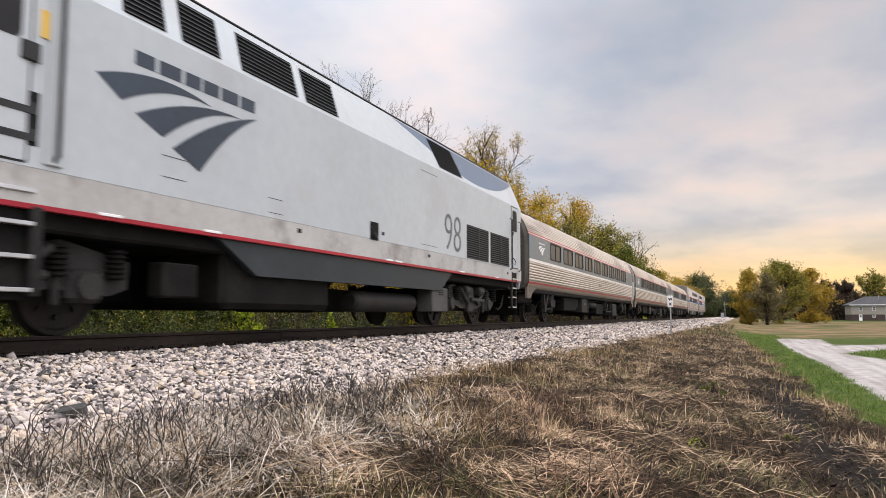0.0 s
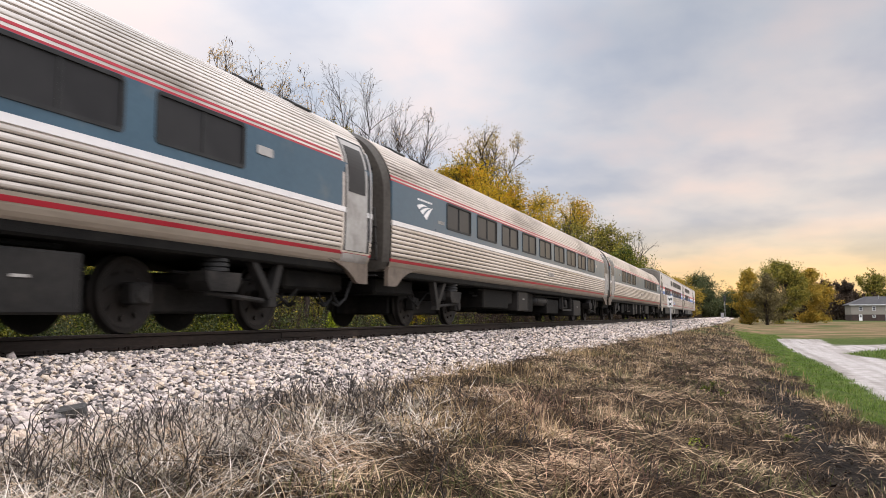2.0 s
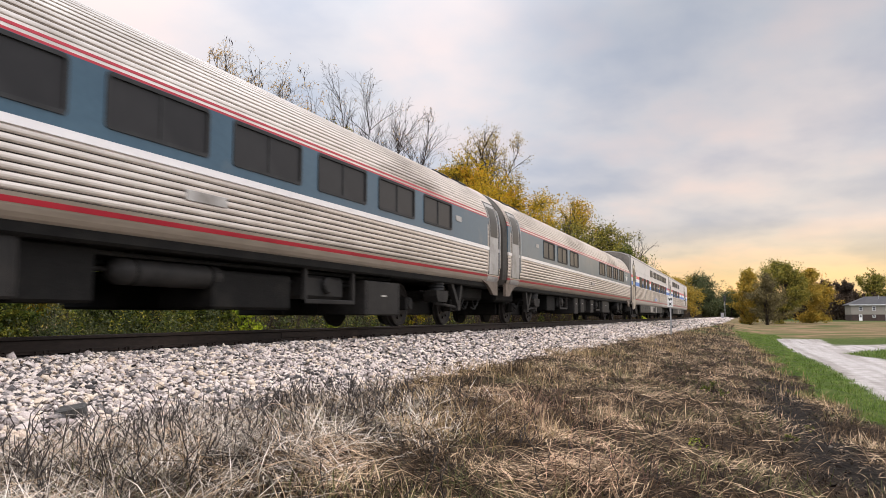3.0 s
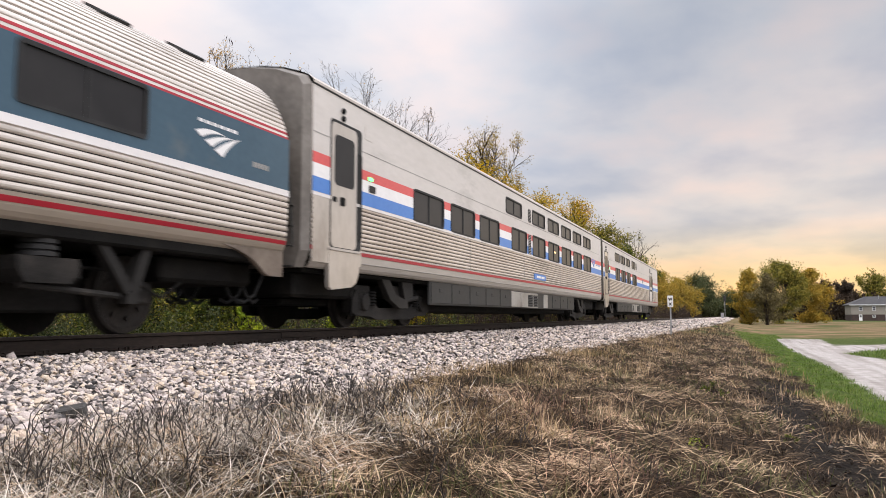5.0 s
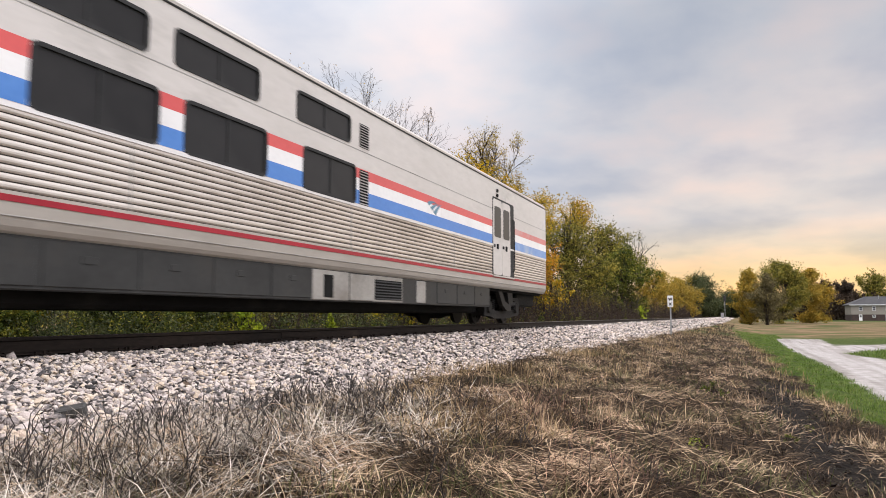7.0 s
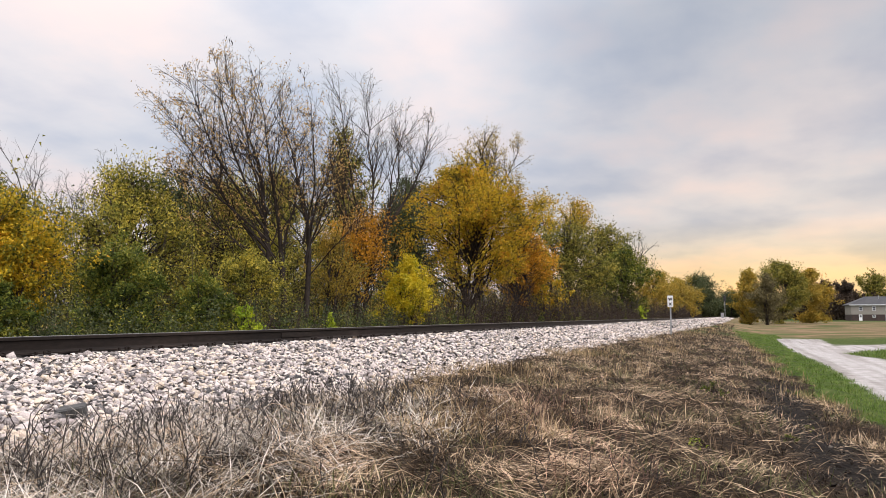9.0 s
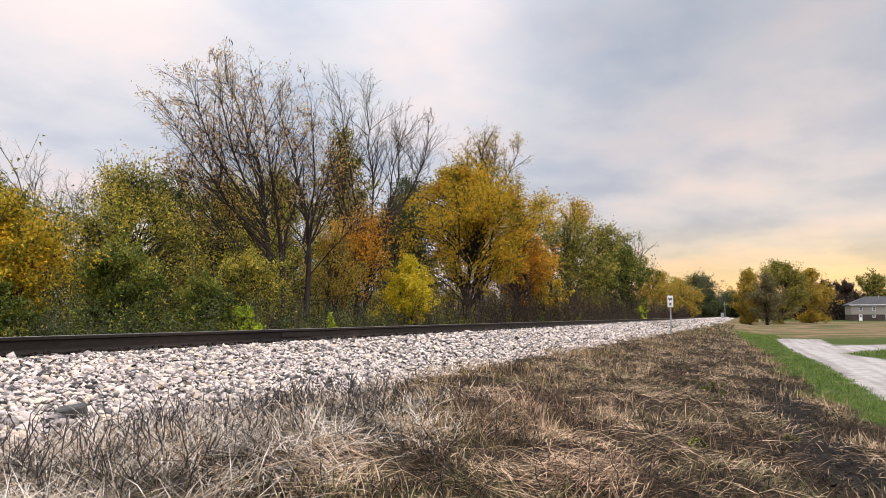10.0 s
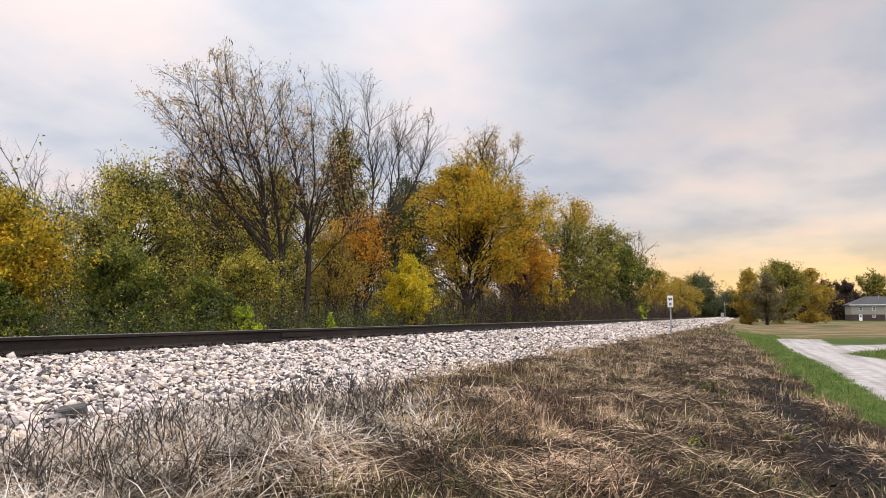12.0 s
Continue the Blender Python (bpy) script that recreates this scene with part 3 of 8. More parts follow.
# ---------------------------------------------------------------- ballast stones
def stone_shapes(count, seed, near):
    """Small broken stones: jittered and flattened lumps; the near ones have more facets."""
    rng = np.random.default_rng(seed)
    if near:
        phi = (1 + 5 ** 0.5) / 2
        base = np.array([(-1, phi, 0), (1, phi, 0), (-1, -phi, 0), (1, -phi, 0), (0, -1, phi), (0, 1, phi), (0, -1, -phi), (0, 1, -phi), (phi, 0, -1), (phi, 0, 1), (-phi, 0, -1), (-phi, 0, 1)]) / 1.9
        faces = np.array([(0, 11, 5), (0, 5, 1), (0, 1, 7), (0, 7, 10), (0, 10, 11), (1, 5, 9), (5, 11, 4), (11, 10, 2), (10, 7, 6), (7, 1, 8), (3, 9, 4), (3, 4, 2), (3, 2, 6), (3, 6, 8), (3, 8, 9), (4, 9, 5), (2, 4, 11), (6, 2, 10), (8, 6, 7), (9, 8, 1)])
        lo, hi, jit = 0.80, 1.14, 0.10
    else:
        base = np.array([(1, 0.1, 0), (-1, -0.1, 0), (0.1, 1, 0), (-0.1, -1, 0), (0.35, 0.2, 0.8), (-0.35, -0.25, 0.8)], dtype=float) - np.array([0, 0, 0.12])
        faces = np.array([(0, 2, 4), (2, 5, 4), (2, 1, 5), (1, 3, 5), (3, 4, 5), (3, 0, 4)])
        lo, hi, jit = 0.78, 1.16, 0.12
    shapes = []
    for _ in range(count):
        k = base * rng.uniform(lo, hi, (len(base), 1)) + rng.normal(0, jit, (len(base), 3))
        shapes.append(k * np.array([rng.uniform(0.95, 1.4), rng.uniform(0.75, 1.05), rng.uniform(0.50, 0.80)]))
    return np.array(shapes), faces


def turns(rng, n):
    """n random turns."""
    q = rng.normal(size=(n, 4))
    q /= np.linalg.norm(q, axis=1)[:, None]
    w, x, y, z = q.T
    return np.stack([1 - 2 * (y * y + z * z), 2 * (x * y - z * w), 2 * (x * z + y * w), 2 * (x * y + z * w), 1 - 2 * (x * x + z * z), 2 * (y * z - x * w), 2 * (x * z - y * w), 2 * (y * z + x * w), 1 - 2 * (x * x + y * y)], 1).reshape(n, 3, 3)


def lying(rng, n):
    """n turns of things that lie: any way round, tipped a little."""
    a, b, c = rng.uniform(0, 2 * math.pi, n), rng.normal(0, 0.42, n), rng.normal(0, 0.42, n)
    ca, sa, cb, sb, cc, sc = np.cos(a), np.sin(a), np.cos(b), np.sin(b), np.cos(c), np.sin(c)
    return np.stack([ca * cb, ca * sb * sc - sa * cc, ca * sb * cc + sa * sc, sa * cb, sa * sb * sc + ca * cc, sa * sb * cc - ca * sc, -sb, cb * sc, cb * cc], 1).reshape(n, 3, 3)


def scatter_stones(name, label, n, xs, ys, size, material, seed, sink=0.15, near=False, spread=True):
    rng = np.random.default_rng(seed)
    shapes, faces = stone_shapes(24, seed, near)
    y = ys[0] * (ys[1] / ys[0]) ** rng.uniform(0, 1, n)
    right = foot(y) + np.abs(rng.normal(0, 0.12, n)) if spread else xs[1]
    x = xs[0] + (right - xs[0]) * rng.uniform(0, 1, n)
    r = size * np.exp(rng.normal(0, 0.34, n)) * (1 + 0.010 * np.clip(y - 10, 0, 300))
    z = height(x, y) + r * (0.35 - sink) + rng.uniform(0, 0.036, n)
    v = np.einsum("nij,nkj->nki", lying(rng, n), shapes[rng.integers(0, 24, n)]) * r[:, None, None] + np.stack([x, y, z], 1)[:, None, :]
    f = faces[None] + (np.arange(n) * shapes.shape[1])[:, None, None]
    ob = new(name, raw_mesh(name, v.reshape(-1, 3), f.reshape(-1, 3), material, tris=True))
    tagged(ob, label, "gravel", kind="stuff")


scatter_stones("ballast_stones", "pale crushed limestone ballast heaped beside the rail", 8500, (-6.50, -4.2), (3.2, 10.5), 0.0235, STONE, 11, near=True)
scatter_stones("ballast_stones", "pale angular limestone ballast heaped beside the rail", 17000, (-6.50, -4.2), (3.2, 10.5), 0.0215, STONE, 14)
scatter_stones("ballast_stones", "pale crushed limestone ballast beside the rail", 23000, (-6.50, -4.2), (10, 52), 0.0255, STONE, 13)
scatter_stones("ballast_stones", "pale crushed limestone ballast along the distant track", 9000, (-6.50, -4.1), (46, 400), 0.034, STONE, 12)
SOIL = surface("dark_soil_crumbs", [(0.2, (0.006, 0.005, 0.0045)), (0.6, (0.025, 0.020, 0.016)), (0.9, (0.11, 0.095, 0.08))], 0.95, 0.0, 4.0, 40, 0.3, 60, island=0.6, spec=0.05)
scatter_stones("soil_crumbs", "dark crumbs of burnt soil with a few pale chips", 2600, (0.1, 1.35), (6.2, 18), 0.0105, SOIL, 15, spread=False)


# ---------------------------------------------------------------- train
HW = 1.55                                         # half width of a car


def distance(t):
    """How far the train has come at t seconds."""
    return 17.555 * t + 0.0817 * t * t


class Outline:
    """Half the cross-section of a car, from the sill to the crown, by its length s."""

    def __init__(self, pts, fine=0.01):
        p = np.array(pts, dtype=float)
        seg = np.concatenate([[0], np.cumsum(np.hypot(*np.diff(p, axis=0).T))])
        self.length = seg[-1]
        s = np.linspace(0, self.length, 700)
        x, z = np.interp(s, seg, p[:, 0]), np.interp(s, seg, p[:, 1])
        k = np.ones(41) / 41
        xs, zs = np.convolve(np.pad(x, 20, mode="edge"), k, "valid"), np.convolve(np.pad(z, 20, mode="edge"), k, "valid")
        self.s, self.x, self.z = s, xs, zs
        dx, dz = np.gradient(xs), np.gradient(zs)
        n = np.hypot(dx, dz) + 1e-9
        self.nx, self.nz = dz / n, -dx / n

    def at(self, s, out=0.0):
        x, z = np.interp(s, self.s, self.x), np.interp(s, self.s, self.z)
        return (float(x + out * np.interp(s, self.s, self.nx)), float(z + out * np.interp(s, self.s, self.nz)))

    def s_at(self, z):
        return float(np.interp(z, self.z, self.s))

    def run(self, s0, s1, n=8, out=0.0):
        return [self.at(s, out) for s in np.linspace(s0, s1, n)]

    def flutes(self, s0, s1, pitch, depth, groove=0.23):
        """A fluted run: rounded ribs parted by narrow grooves. Groove floors are marked by a third value."""
        n = max(1, round((s1 - s0) / pitch))
        p = (s1 - s0) / n
        out = []
        for i in range(n):
            a = s0 + i * p
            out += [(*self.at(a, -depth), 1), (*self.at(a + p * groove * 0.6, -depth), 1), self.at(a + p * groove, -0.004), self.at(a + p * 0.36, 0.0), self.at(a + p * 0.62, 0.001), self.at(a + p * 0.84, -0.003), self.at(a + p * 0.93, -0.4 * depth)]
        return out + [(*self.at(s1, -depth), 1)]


def fluted_sheet(name, pts, y0, y1, owner, label, sill=0, sill_material=None):
    """A sheet drawn along y whose groove floors are coloured dark for shade; its first faces may be a plain sill."""
    me = bpy.data.meshes.new(name)
    n = len(pts)
    me.from_pydata([(p[0], y0, p[1]) for p in pts] + [(p[0], y1, p[1]) for p in pts], [], [(i, i + 1, n + i + 1, n + i) for i in range(n - 1)])
    me.materials.append(STEEL)
    me.materials.append(GROOVE_SHADE)
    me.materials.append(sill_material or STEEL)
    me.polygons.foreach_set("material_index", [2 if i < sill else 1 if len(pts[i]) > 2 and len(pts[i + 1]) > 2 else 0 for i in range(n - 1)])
    return part(name, me, None, owner, label)


def mirrored(pts):
    return [(-p[0], *p[1:]) for p in pts]


AM = Outline([(1.30, 1.02), (1.47, 1.08), (1.53, 1.25), (1.55, 1.6), (1.55, 2.5), (1.53, 2.75), (1.46, 2.98), (1.36, 3.18), (1.20, 3.40), (1.0, 3.57), (0.72, 3.71), (0.4, 3.79), (0.0, 3.82)])
VL = Outline([(1.42, 0.93), (1.52, 0.98), (1.545, 1.2), (1.55, 2.0), (1.55, 3.68), (1.54, 3.78)])
WHEEL_R = 0.457
WHEELSETS = []                                    # (wheelset, place in its bogie) for the rolling
TRAIN = []                                        # (car, its place along the track at the start)


def car(name, label, category, s):
    ob = new(name)
    ob.location = (TX, s, 0)
    tagged(ob, label, category, "train")
    TRAIN.append((ob, s))
    return ob


def wheelset_mesh(r=WHEEL_R):
    """Two flanged wheels on an axle, turned about x."""
    g = Geo()
    for sgn in (-1, 1):
        g.lathe([(sgn * 0.685, r + 0.025), (sgn * 0.715, r + 0.027), (sgn * 0.735, r), (sgn * 0.815, r - 0.004), (sgn * 0.820, r - 0.05), (sgn * 0.795, r - 0.075), (sgn * 0.775, r * 0.55), (sgn * 0.79, r * 0.34), (sgn * 0.83, r * 0.30), (sgn * 0.83, 0.02)], (0, 0, 0), 0, 32)
        # bolts and slots that show the turning
        for i in range(8):
            a = 2 * math.pi * i / 8
            g.cyl((sgn * 0.80, 0.62 * r * math.cos(a), 0.62 * r * math.sin(a)), 0.03, 0.035, 0, 8)
    g.cyl((0, 0, 0), 0.085, 1.7, 0, 14)
    return g.mesh("wheelset", True)


def add_wheelset(bogie, y, z, data):
    ob = part("wheelset", data, WHEEL, bogie)
    ob.location = (0, y, z)
    WHEELSETS.append((ob, y, z))
    return ob


WHEELS_DATA = wheelset_mesh()
WHEELS_LOCO = wheelset_mesh(0.508)


def coach_bogie(owner, y, flip):
    """An inside-framed coach bogie with a V bracket and a stacked spring on its outer end. flip: +1 when the car's end lies towards -y."""
    g = Geo()
    for sx in (-1, 1):
        g.box(sx * 0.42 - 0.09, sx * 0.42 + 0.09, -1.65, 1.65, 0.42, 0.62, 0.03)
        for dy in (-1.3, 1.3):
            g.box(sx * 0.95 - 0.10, sx * 0.95 + 0.10, dy - 0.16, dy + 0.16, 0.33, 0.60, 0.03)
            g.cyl((sx * 1.03, dy, WHEEL_R), 0.11, 0.10, 0, 14, 0.015)
    g.box(-1.25, 1.25, -0.28, 0.28, 0.55, 0.78, 0.04)
    g.box(-0.62, 0.62, -1.8, 1.8, 0.24, 0.64, 0.03)
    ob = part("bogie", g, BOGIE, owner)
    ob.location = (0, y, 0)
    for sx in (-1, 1):
        sp = Geo()
        sp.lathe([(i * 0.062 + a, r) for i in range(4) for a, r in ((-0.028, 0.15), (-0.02, 0.18), (0.02, 0.18), (0.028, 0.15))], (sx * 1.22, 0.25 * flip, 0.80), 2, 18)
        part("air_spring", sp, RUBBER, ob, smooth=True)
        seat = Geo().plate([(-0.02, 0.52), (0.50, 0.52), (0.58, 0.64), (0.60, 0.77), (-0.10, 0.77), (-0.10, 0.64)], sx * 1.06, sx * 1.38)
        if flip < 0:
            seat.v = [(a, -b, c) for a, b, c in seat.v]
        part("spring_seat", seat, BOGIE, ob)
        # V bracket: two arms to the sill
        v = Geo()
        yv = -0.70 * flip
        arms = ([(-0.44, 1.04), (-0.31, 1.04), (-0.14, 0.60), (-0.10, 0.42), (-0.22, 0.42)], [(0.29, 1.04), (0.43, 1.04), (-0.05, 0.44), (-0.13, 0.50), (-0.11, 0.57)], [(-0.44, 0.97), (0.43, 0.97), (0.43, 1.05), (-0.44, 1.05)], [(-0.24, 0.34), (-0.06, 0.34), (-0.07, 0.46), (-0.22, 0.46)])
        for pts in [[(yv + a * flip, b) for a, b in arm] for arm in arms]:
            v.plate(pts, sx * 1.25, sx * 1.37)
        part("v_bracket", v, EQUIP, ob, "grey steel V-shaped bracket")
        rod = Geo().tube([(sx * 1.31, yv, 0.42), (sx * 1.29, 0.5 * flip, 0.50)], 0.035, 8)
        part("traction_rod", rod, BOGIE, ob)
        pipe = Geo().tube([(sx * 1.1, -1.9 * flip, 0.62), (sx * 1.15, -1.5 * flip, 0.42), (sx * 1.12, -0.9 * flip, 0.70), (sx * 1.1, 0.9 * flip, 0.75)], 0.02, 6)
        part("brake_pipe", pipe, UNDER, ob)
    for dy in (-1.3, 1.3):
        add_wheelset(ob, dy, WHEEL_R, WHEELS_DATA)
    return ob


def outer_bogie(owner, y):
    """The sleeping cars' heavy bogie with outside frames and an angled damper."""
    g = Geo()
    for sx in (-1, 1):
        g.plate([(-1.75, 0.30), (-1.60, 0.22), (-1.05, 0.20), (-0.75, 0.14), (0.75, 0.14), (1.05, 0.20), (1.60, 0.22), (1.75, 0.30), (1.78, 0.62), (1.62, 0.76), (1.10, 0.76), (0.95, 0.50), (0.70, 0.36), (-0.70, 0.36), (-0.95, 0.50), (-1.10, 0.76), (-1.62, 0.76), (-1.78, 0.62)], sx * 1.0, sx * 1.16)
        for dy in (-1.3, 1.3):
            g.cyl((sx * 1.18, dy, WHEEL_R), 0.16, 0.10, 0, 16, 0.02)
            g.box(sx * 1.10 - 0.08, sx * 1.10 + 0.08, dy - 0.22, dy + 0.22, 0.30, 0.66, 0.04)
    g.box(-1.2, 1.2, -0.25, 0.25, 0.55, 0.80, 0.04)
    ob = part("bogie", g, BOGIE, owner)
    ob.location = (0, y, 0)
    for sx in (-1, 1):
        arm = Geo().plate([(-0.95, 0.92), (-0.62, 0.92), (-0.28, 0.62), (0.25, 0.50), (0.30, 0.36), (-0.12, 0.36), (-0.55, 0.52)], sx * 1.22, sx * 1.34)
        part("bolster_arm", arm, EQUIP, ob, "grey cast bolster arm")
        arm2 = Geo().plate([(0.05, 0.92), (0.58, 0.92), (0.62, 0.60), (0.22, 0.52)], sx * 1.20, sx * 1.30)
        part("bolster_bracket", arm2, EQUIP, ob)
        for dy in (-1.0, 1.0):
            sp = Geo()
            sp.lathe([(i * 0.055 + a, r) for i in range(5) for a, r in ((-0.024, 0.085), (-0.012, 0.11), (0.012, 0.11), (0.024, 0.085))], (sx * 1.14, dy, 0.42), 2, 14)
            part("coil_spring", sp, UNDER, ob, smooth=True)
        damper = Geo().tube([(sx * 1.27, -0.1, 0.46), (sx * 1.27, 0.85, 0.58)], 0.05, 10)
        part("damper", damper, BOGIE, ob)
        shoe = Geo().tube([(sx * 1.22, -1.75, 0.66), (sx * 1.24, -1.9, 0.5), (sx * 1.2, -1.85, 0.2)], 0.025, 6)
        part("sand_pipe", shoe, UNDER, ob)
    for dy in (-1.3, 1.3):
        add_wheelset(ob, dy, WHEEL_R, WHEELS_DATA)
    return ob


def rect_window(w, h, r=0.07):
    """Meshes of one window: its rubber frame and half a pane."""
    fr = Geo()
    n_out, n_in = rounded(-w / 2, w / 2, -h / 2, h / 2, r), rounded(-w / 2 + 0.045, w / 2 - 0.045, -h / 2 + 0.045, h / 2 - 0.045, r * 0.6)
    m = len(n_out)
    v = [(-0.06, a, b) for a, b in n_out] + [(0.012, a, b) for a, b in n_out] + [(0.012, a, b) for a, b in n_in] + [(-0.06, a, b) for a, b in n_in]
    f = []
    for k in range(3):
        for i in range(m):
            j = (i + 1) % m
            f.append((k * m + i, k * m + j, (k + 1) * m + j, (k + 1) * m + i))
    fr.add(v, f)
    bar = Geo().box(-0.03, 0.004, -0.02, 0.02, -h / 2 + 0.04, h / 2 - 0.04, 0.004)
    pane = Geo().box(-0.03, -0.012, 0.018, w / 2 - 0.03, -h / 2 + 0.03, h / 2 - 0.03, 0.003)
    pane_b = Geo().box(-0.03, -0.012, -w / 2 + 0.03, -0.018, -h / 2 + 0.03, h / 2 - 0.03, 0.003)
    out = []
    for g, m in ((fr, RUBBER), (bar, RUBBER), (pane, GLASS), (pane_b, GLASS)):
        me = g.mesh("window_piece")
        me.materials.append(m)
        out.append(me)
    return out


WIN_COACH = rect_window(1.62, 0.60, 0.06)
WIN_LOW = rect_window(1.66, 0.66, 0.10)
WIN_HIGH = rect_window(1.66, 0.46, 0.09)


def hang_window(owner, kit, y, z, side, x=HW):
    ob = part("window", kit[0], None, owner)
    ob.matrix_basis = pose(side * (x + 0.001), y, z, 0, 0, 0 if side > 0 else 180)
    part("divider", kit[1], None, ob)
    part("pane", kit[2], None, ob)
    part("pane", kit[3], None, ob)


def side_with_openings(y0, y1, z0, z1, holes, x, thick=0.05):
    """A side wall from y0 to y1 as one sheet of that thickness, with rectangular openings (y0, y1, z0, z1)."""
    ys = sorted({y0, y1, *[h[0] for h in holes], *[h[1] for h in holes]})
    zs = sorted({z0, z1, *[h[2] for h in holes], *[h[3] for h in holes]})
    ny, nz = len(ys), len(zs)
    xi = x - math.copysign(thick, x)
    g = Geo()
    v = [(a, y, z) for a in (x, xi) for y in ys for z in zs]

    def solid(i, j):
        if not (0 <= i < ny - 1 and 0 <= j < nz - 1):
            return False
        cy, cz = (ys[i] + ys[i + 1]) / 2, (zs[j] + zs[j + 1]) / 2
        return not any(h[0] < cy < h[1] and h[2] < cz < h[3] for h in holes)

    def at(k, i, j):
        return k * ny * nz + i * nz + j
    f = []
    for i in range(ny - 1):
        for j in range(nz - 1):
            if not solid(i, j):
                continue
            for k in (0, 1):
                f.append((at(k, i, j), at(k, i + 1, j), at(k, i + 1, j + 1), at(k, i, j + 1)))
            for (di, dj), (p, q) in (((-1, 0), ((i, j), (i, j + 1))), ((1, 0), ((i + 1, j), (i + 1, j + 1))), ((0, -1), ((i, j), (i + 1, j))), ((0, 1), ((i, j + 1), (i + 1, j + 1)))):
                if not solid(i + di, j + dj):
                    f.append((at(0, *p), at(0, *q), at(1, *q), at(1, *p)))
    return g.add(v, f)


def swoosh(points, x0, x1, y=0.0, z=0.0, s=1.0, turn=1):
    """A blade with two curved edges: tail top, tail bottom, tip, and the bulge of each edge."""
    (ay, az), (by, bz), (ty, tz), up, down = points
    out = []
    for i in range(9):
        k = i / 8
        out.append((ay + (ty - ay) * k, az + (tz - az) * k + up * 4 * k * (1 - k)))
    for i in range(1, 9):
        k = i / 8
        out.append((ty + (by - ty) * k, tz + (bz - tz) * k + down * 4 * k * (1 - k)))
    g = Geo()
    n = len(out)
    pts = [(y + s * a * turn, z + s * b) for a, b in out]
    v = [(x0, a, b) for a, b in pts] + [(x1, a, b) for a, b in pts]
    f = [(i, (i + 1) % n, n + (i + 1) % n, n + i) for i in range(n)]
    for base in (0, n):                           # fill between the edges, rung by rung
        top = [base + i for i in range(9)]
        low = [base] + [base + n - 1 - i for i in range(8)]
        low = [base + n - 1 - i for i in range(8)] + [base + 8]
        for i in range(8):
            q = (top[i], top[i + 1], low[i + 1], low[i])
            f.append(tuple(dict.fromkeys(q)))
    return g.add(v, f)


# three blades of the emblem, in metres from its own corner
EMBLEM = [((0.0, 0.74), (0.34, 0.54), (1.75, 0.84), 0.13, 0.115), ((0.54, 0.45), (0.96, 0.28), (2.35, 0.83), 0.12, 0.13), ((1.12, 0.19), (1.59, 0.0), (2.71, 0.91), 0.105, 0.11)]


def emblem(owner, x, y, z, s, material, label):
    for b in EMBLEM:
        part("emblem_blade", swoosh(b, x, x + 0.006, y, z, s), material, owner, label)


def end_wall(owner, pts, y, facing, mat):
    """The closed end of a car with its gangway bellows, handrails and marker lamp. facing: -1 looks to -y."""
    full = [(x, z) for x, z in pts] + [(-x, z) for x, z in reversed(pts)]
    g = Geo()
    n = len(full)
    v = [(x * 0.985, y, z) for x, z in full] + [(x * 0.93, y + facing * 0.14, 1.0 + (z - 1.0) * 0.985) for x, z in full]
    g.add(v, [(i, (i + 1) % n, n + (i + 1) % n, n + i) for i in range(n)] + [tuple(range(n, 2 * n)), tuple(range(n))])
    ob = part("end_wall", g, mat, owner, "grimy grey car end")
    bel = Geo()
    for i in range(4):
        yy = y + facing * (0.14 + i * 0.06)
        k = 0.02 if i % 2 else 0.0
        for x0, x1, z0, z1 in ((-0.62 - k, -0.45, 1.0, 3.3), (0.45, 0.62 + k, 1.0, 3.3), (-0.62 - k, 0.62 + k, 3.15, 3.35 + k)):
            bel.box(x0, x1, min(yy, yy + facing * 0.05), max(yy, yy + facing * 0.05), z0, z1, 0.012)
    part("gangway_bellows", bel, RUBBER, owner, "black rubber gangway bellows")
    for sx in (-1, 1):
        r = Geo().tube([(sx * 1.02, y + facing * 0.14, 2.25), (sx * 1.02, y + facing * 0.24, 2.22), (sx * 1.30, y + facing * 0.24, 2.20), (sx * 1.30, y + facing * 0.12, 1.2)], 0.016, 6)
        part("handrail", r, CASE, owner)
        lamp = Geo().lathe([(0, 0.085), (facing * 0.05, 0.085), (facing * 0.09, 0.06), (facing * 0.10, 0.01)], (sx * 1.12, y + facing * 0.13, 2.95), 1, 14)
        part("marker_lamp", lamp, VENT_DARK, owner, smooth=True)
        for z in (0.95, 1.25, 1.55, 1.85):
            st = Geo().tube([(sx * 1.30, y + facing * 0.10, z), (sx * 1.33, y + facing * 0.22, z), (sx * 1.05, y + facing * 0.22, z), (sx * 1.05, y + facing * 0.10, z)], 0.013, 6)
            part("rung", st, BOGIE_GREY, owner)
    cp = Geo().box(-0.14, 0.14, min(y, y + facing * 0.5), max(y, y + facing * 0.5), 0.72, 0.98, 0.03)
    cp.box(-0.2, 0.2, min(y + facing * 0.3, y + facing * 0.5), max(y + facing * 0.3, y + facing * 0.5), 0.68, 1.02, 0.04)
    part("coupler", cp, UNDER, owner)
    for sx in (-0.7, -0.4, 0.4, 0.7):
        h = Geo().tube([(sx, y, 0.85), (sx, y + facing * 0.22, 0.52), (sx * 0.95, y + facing * 0.45, 0.40), (sx * 0.9, y + facing * 0.6, 0.46)], 0.025, 6)
        part("hose", h, RUBBER, owner)


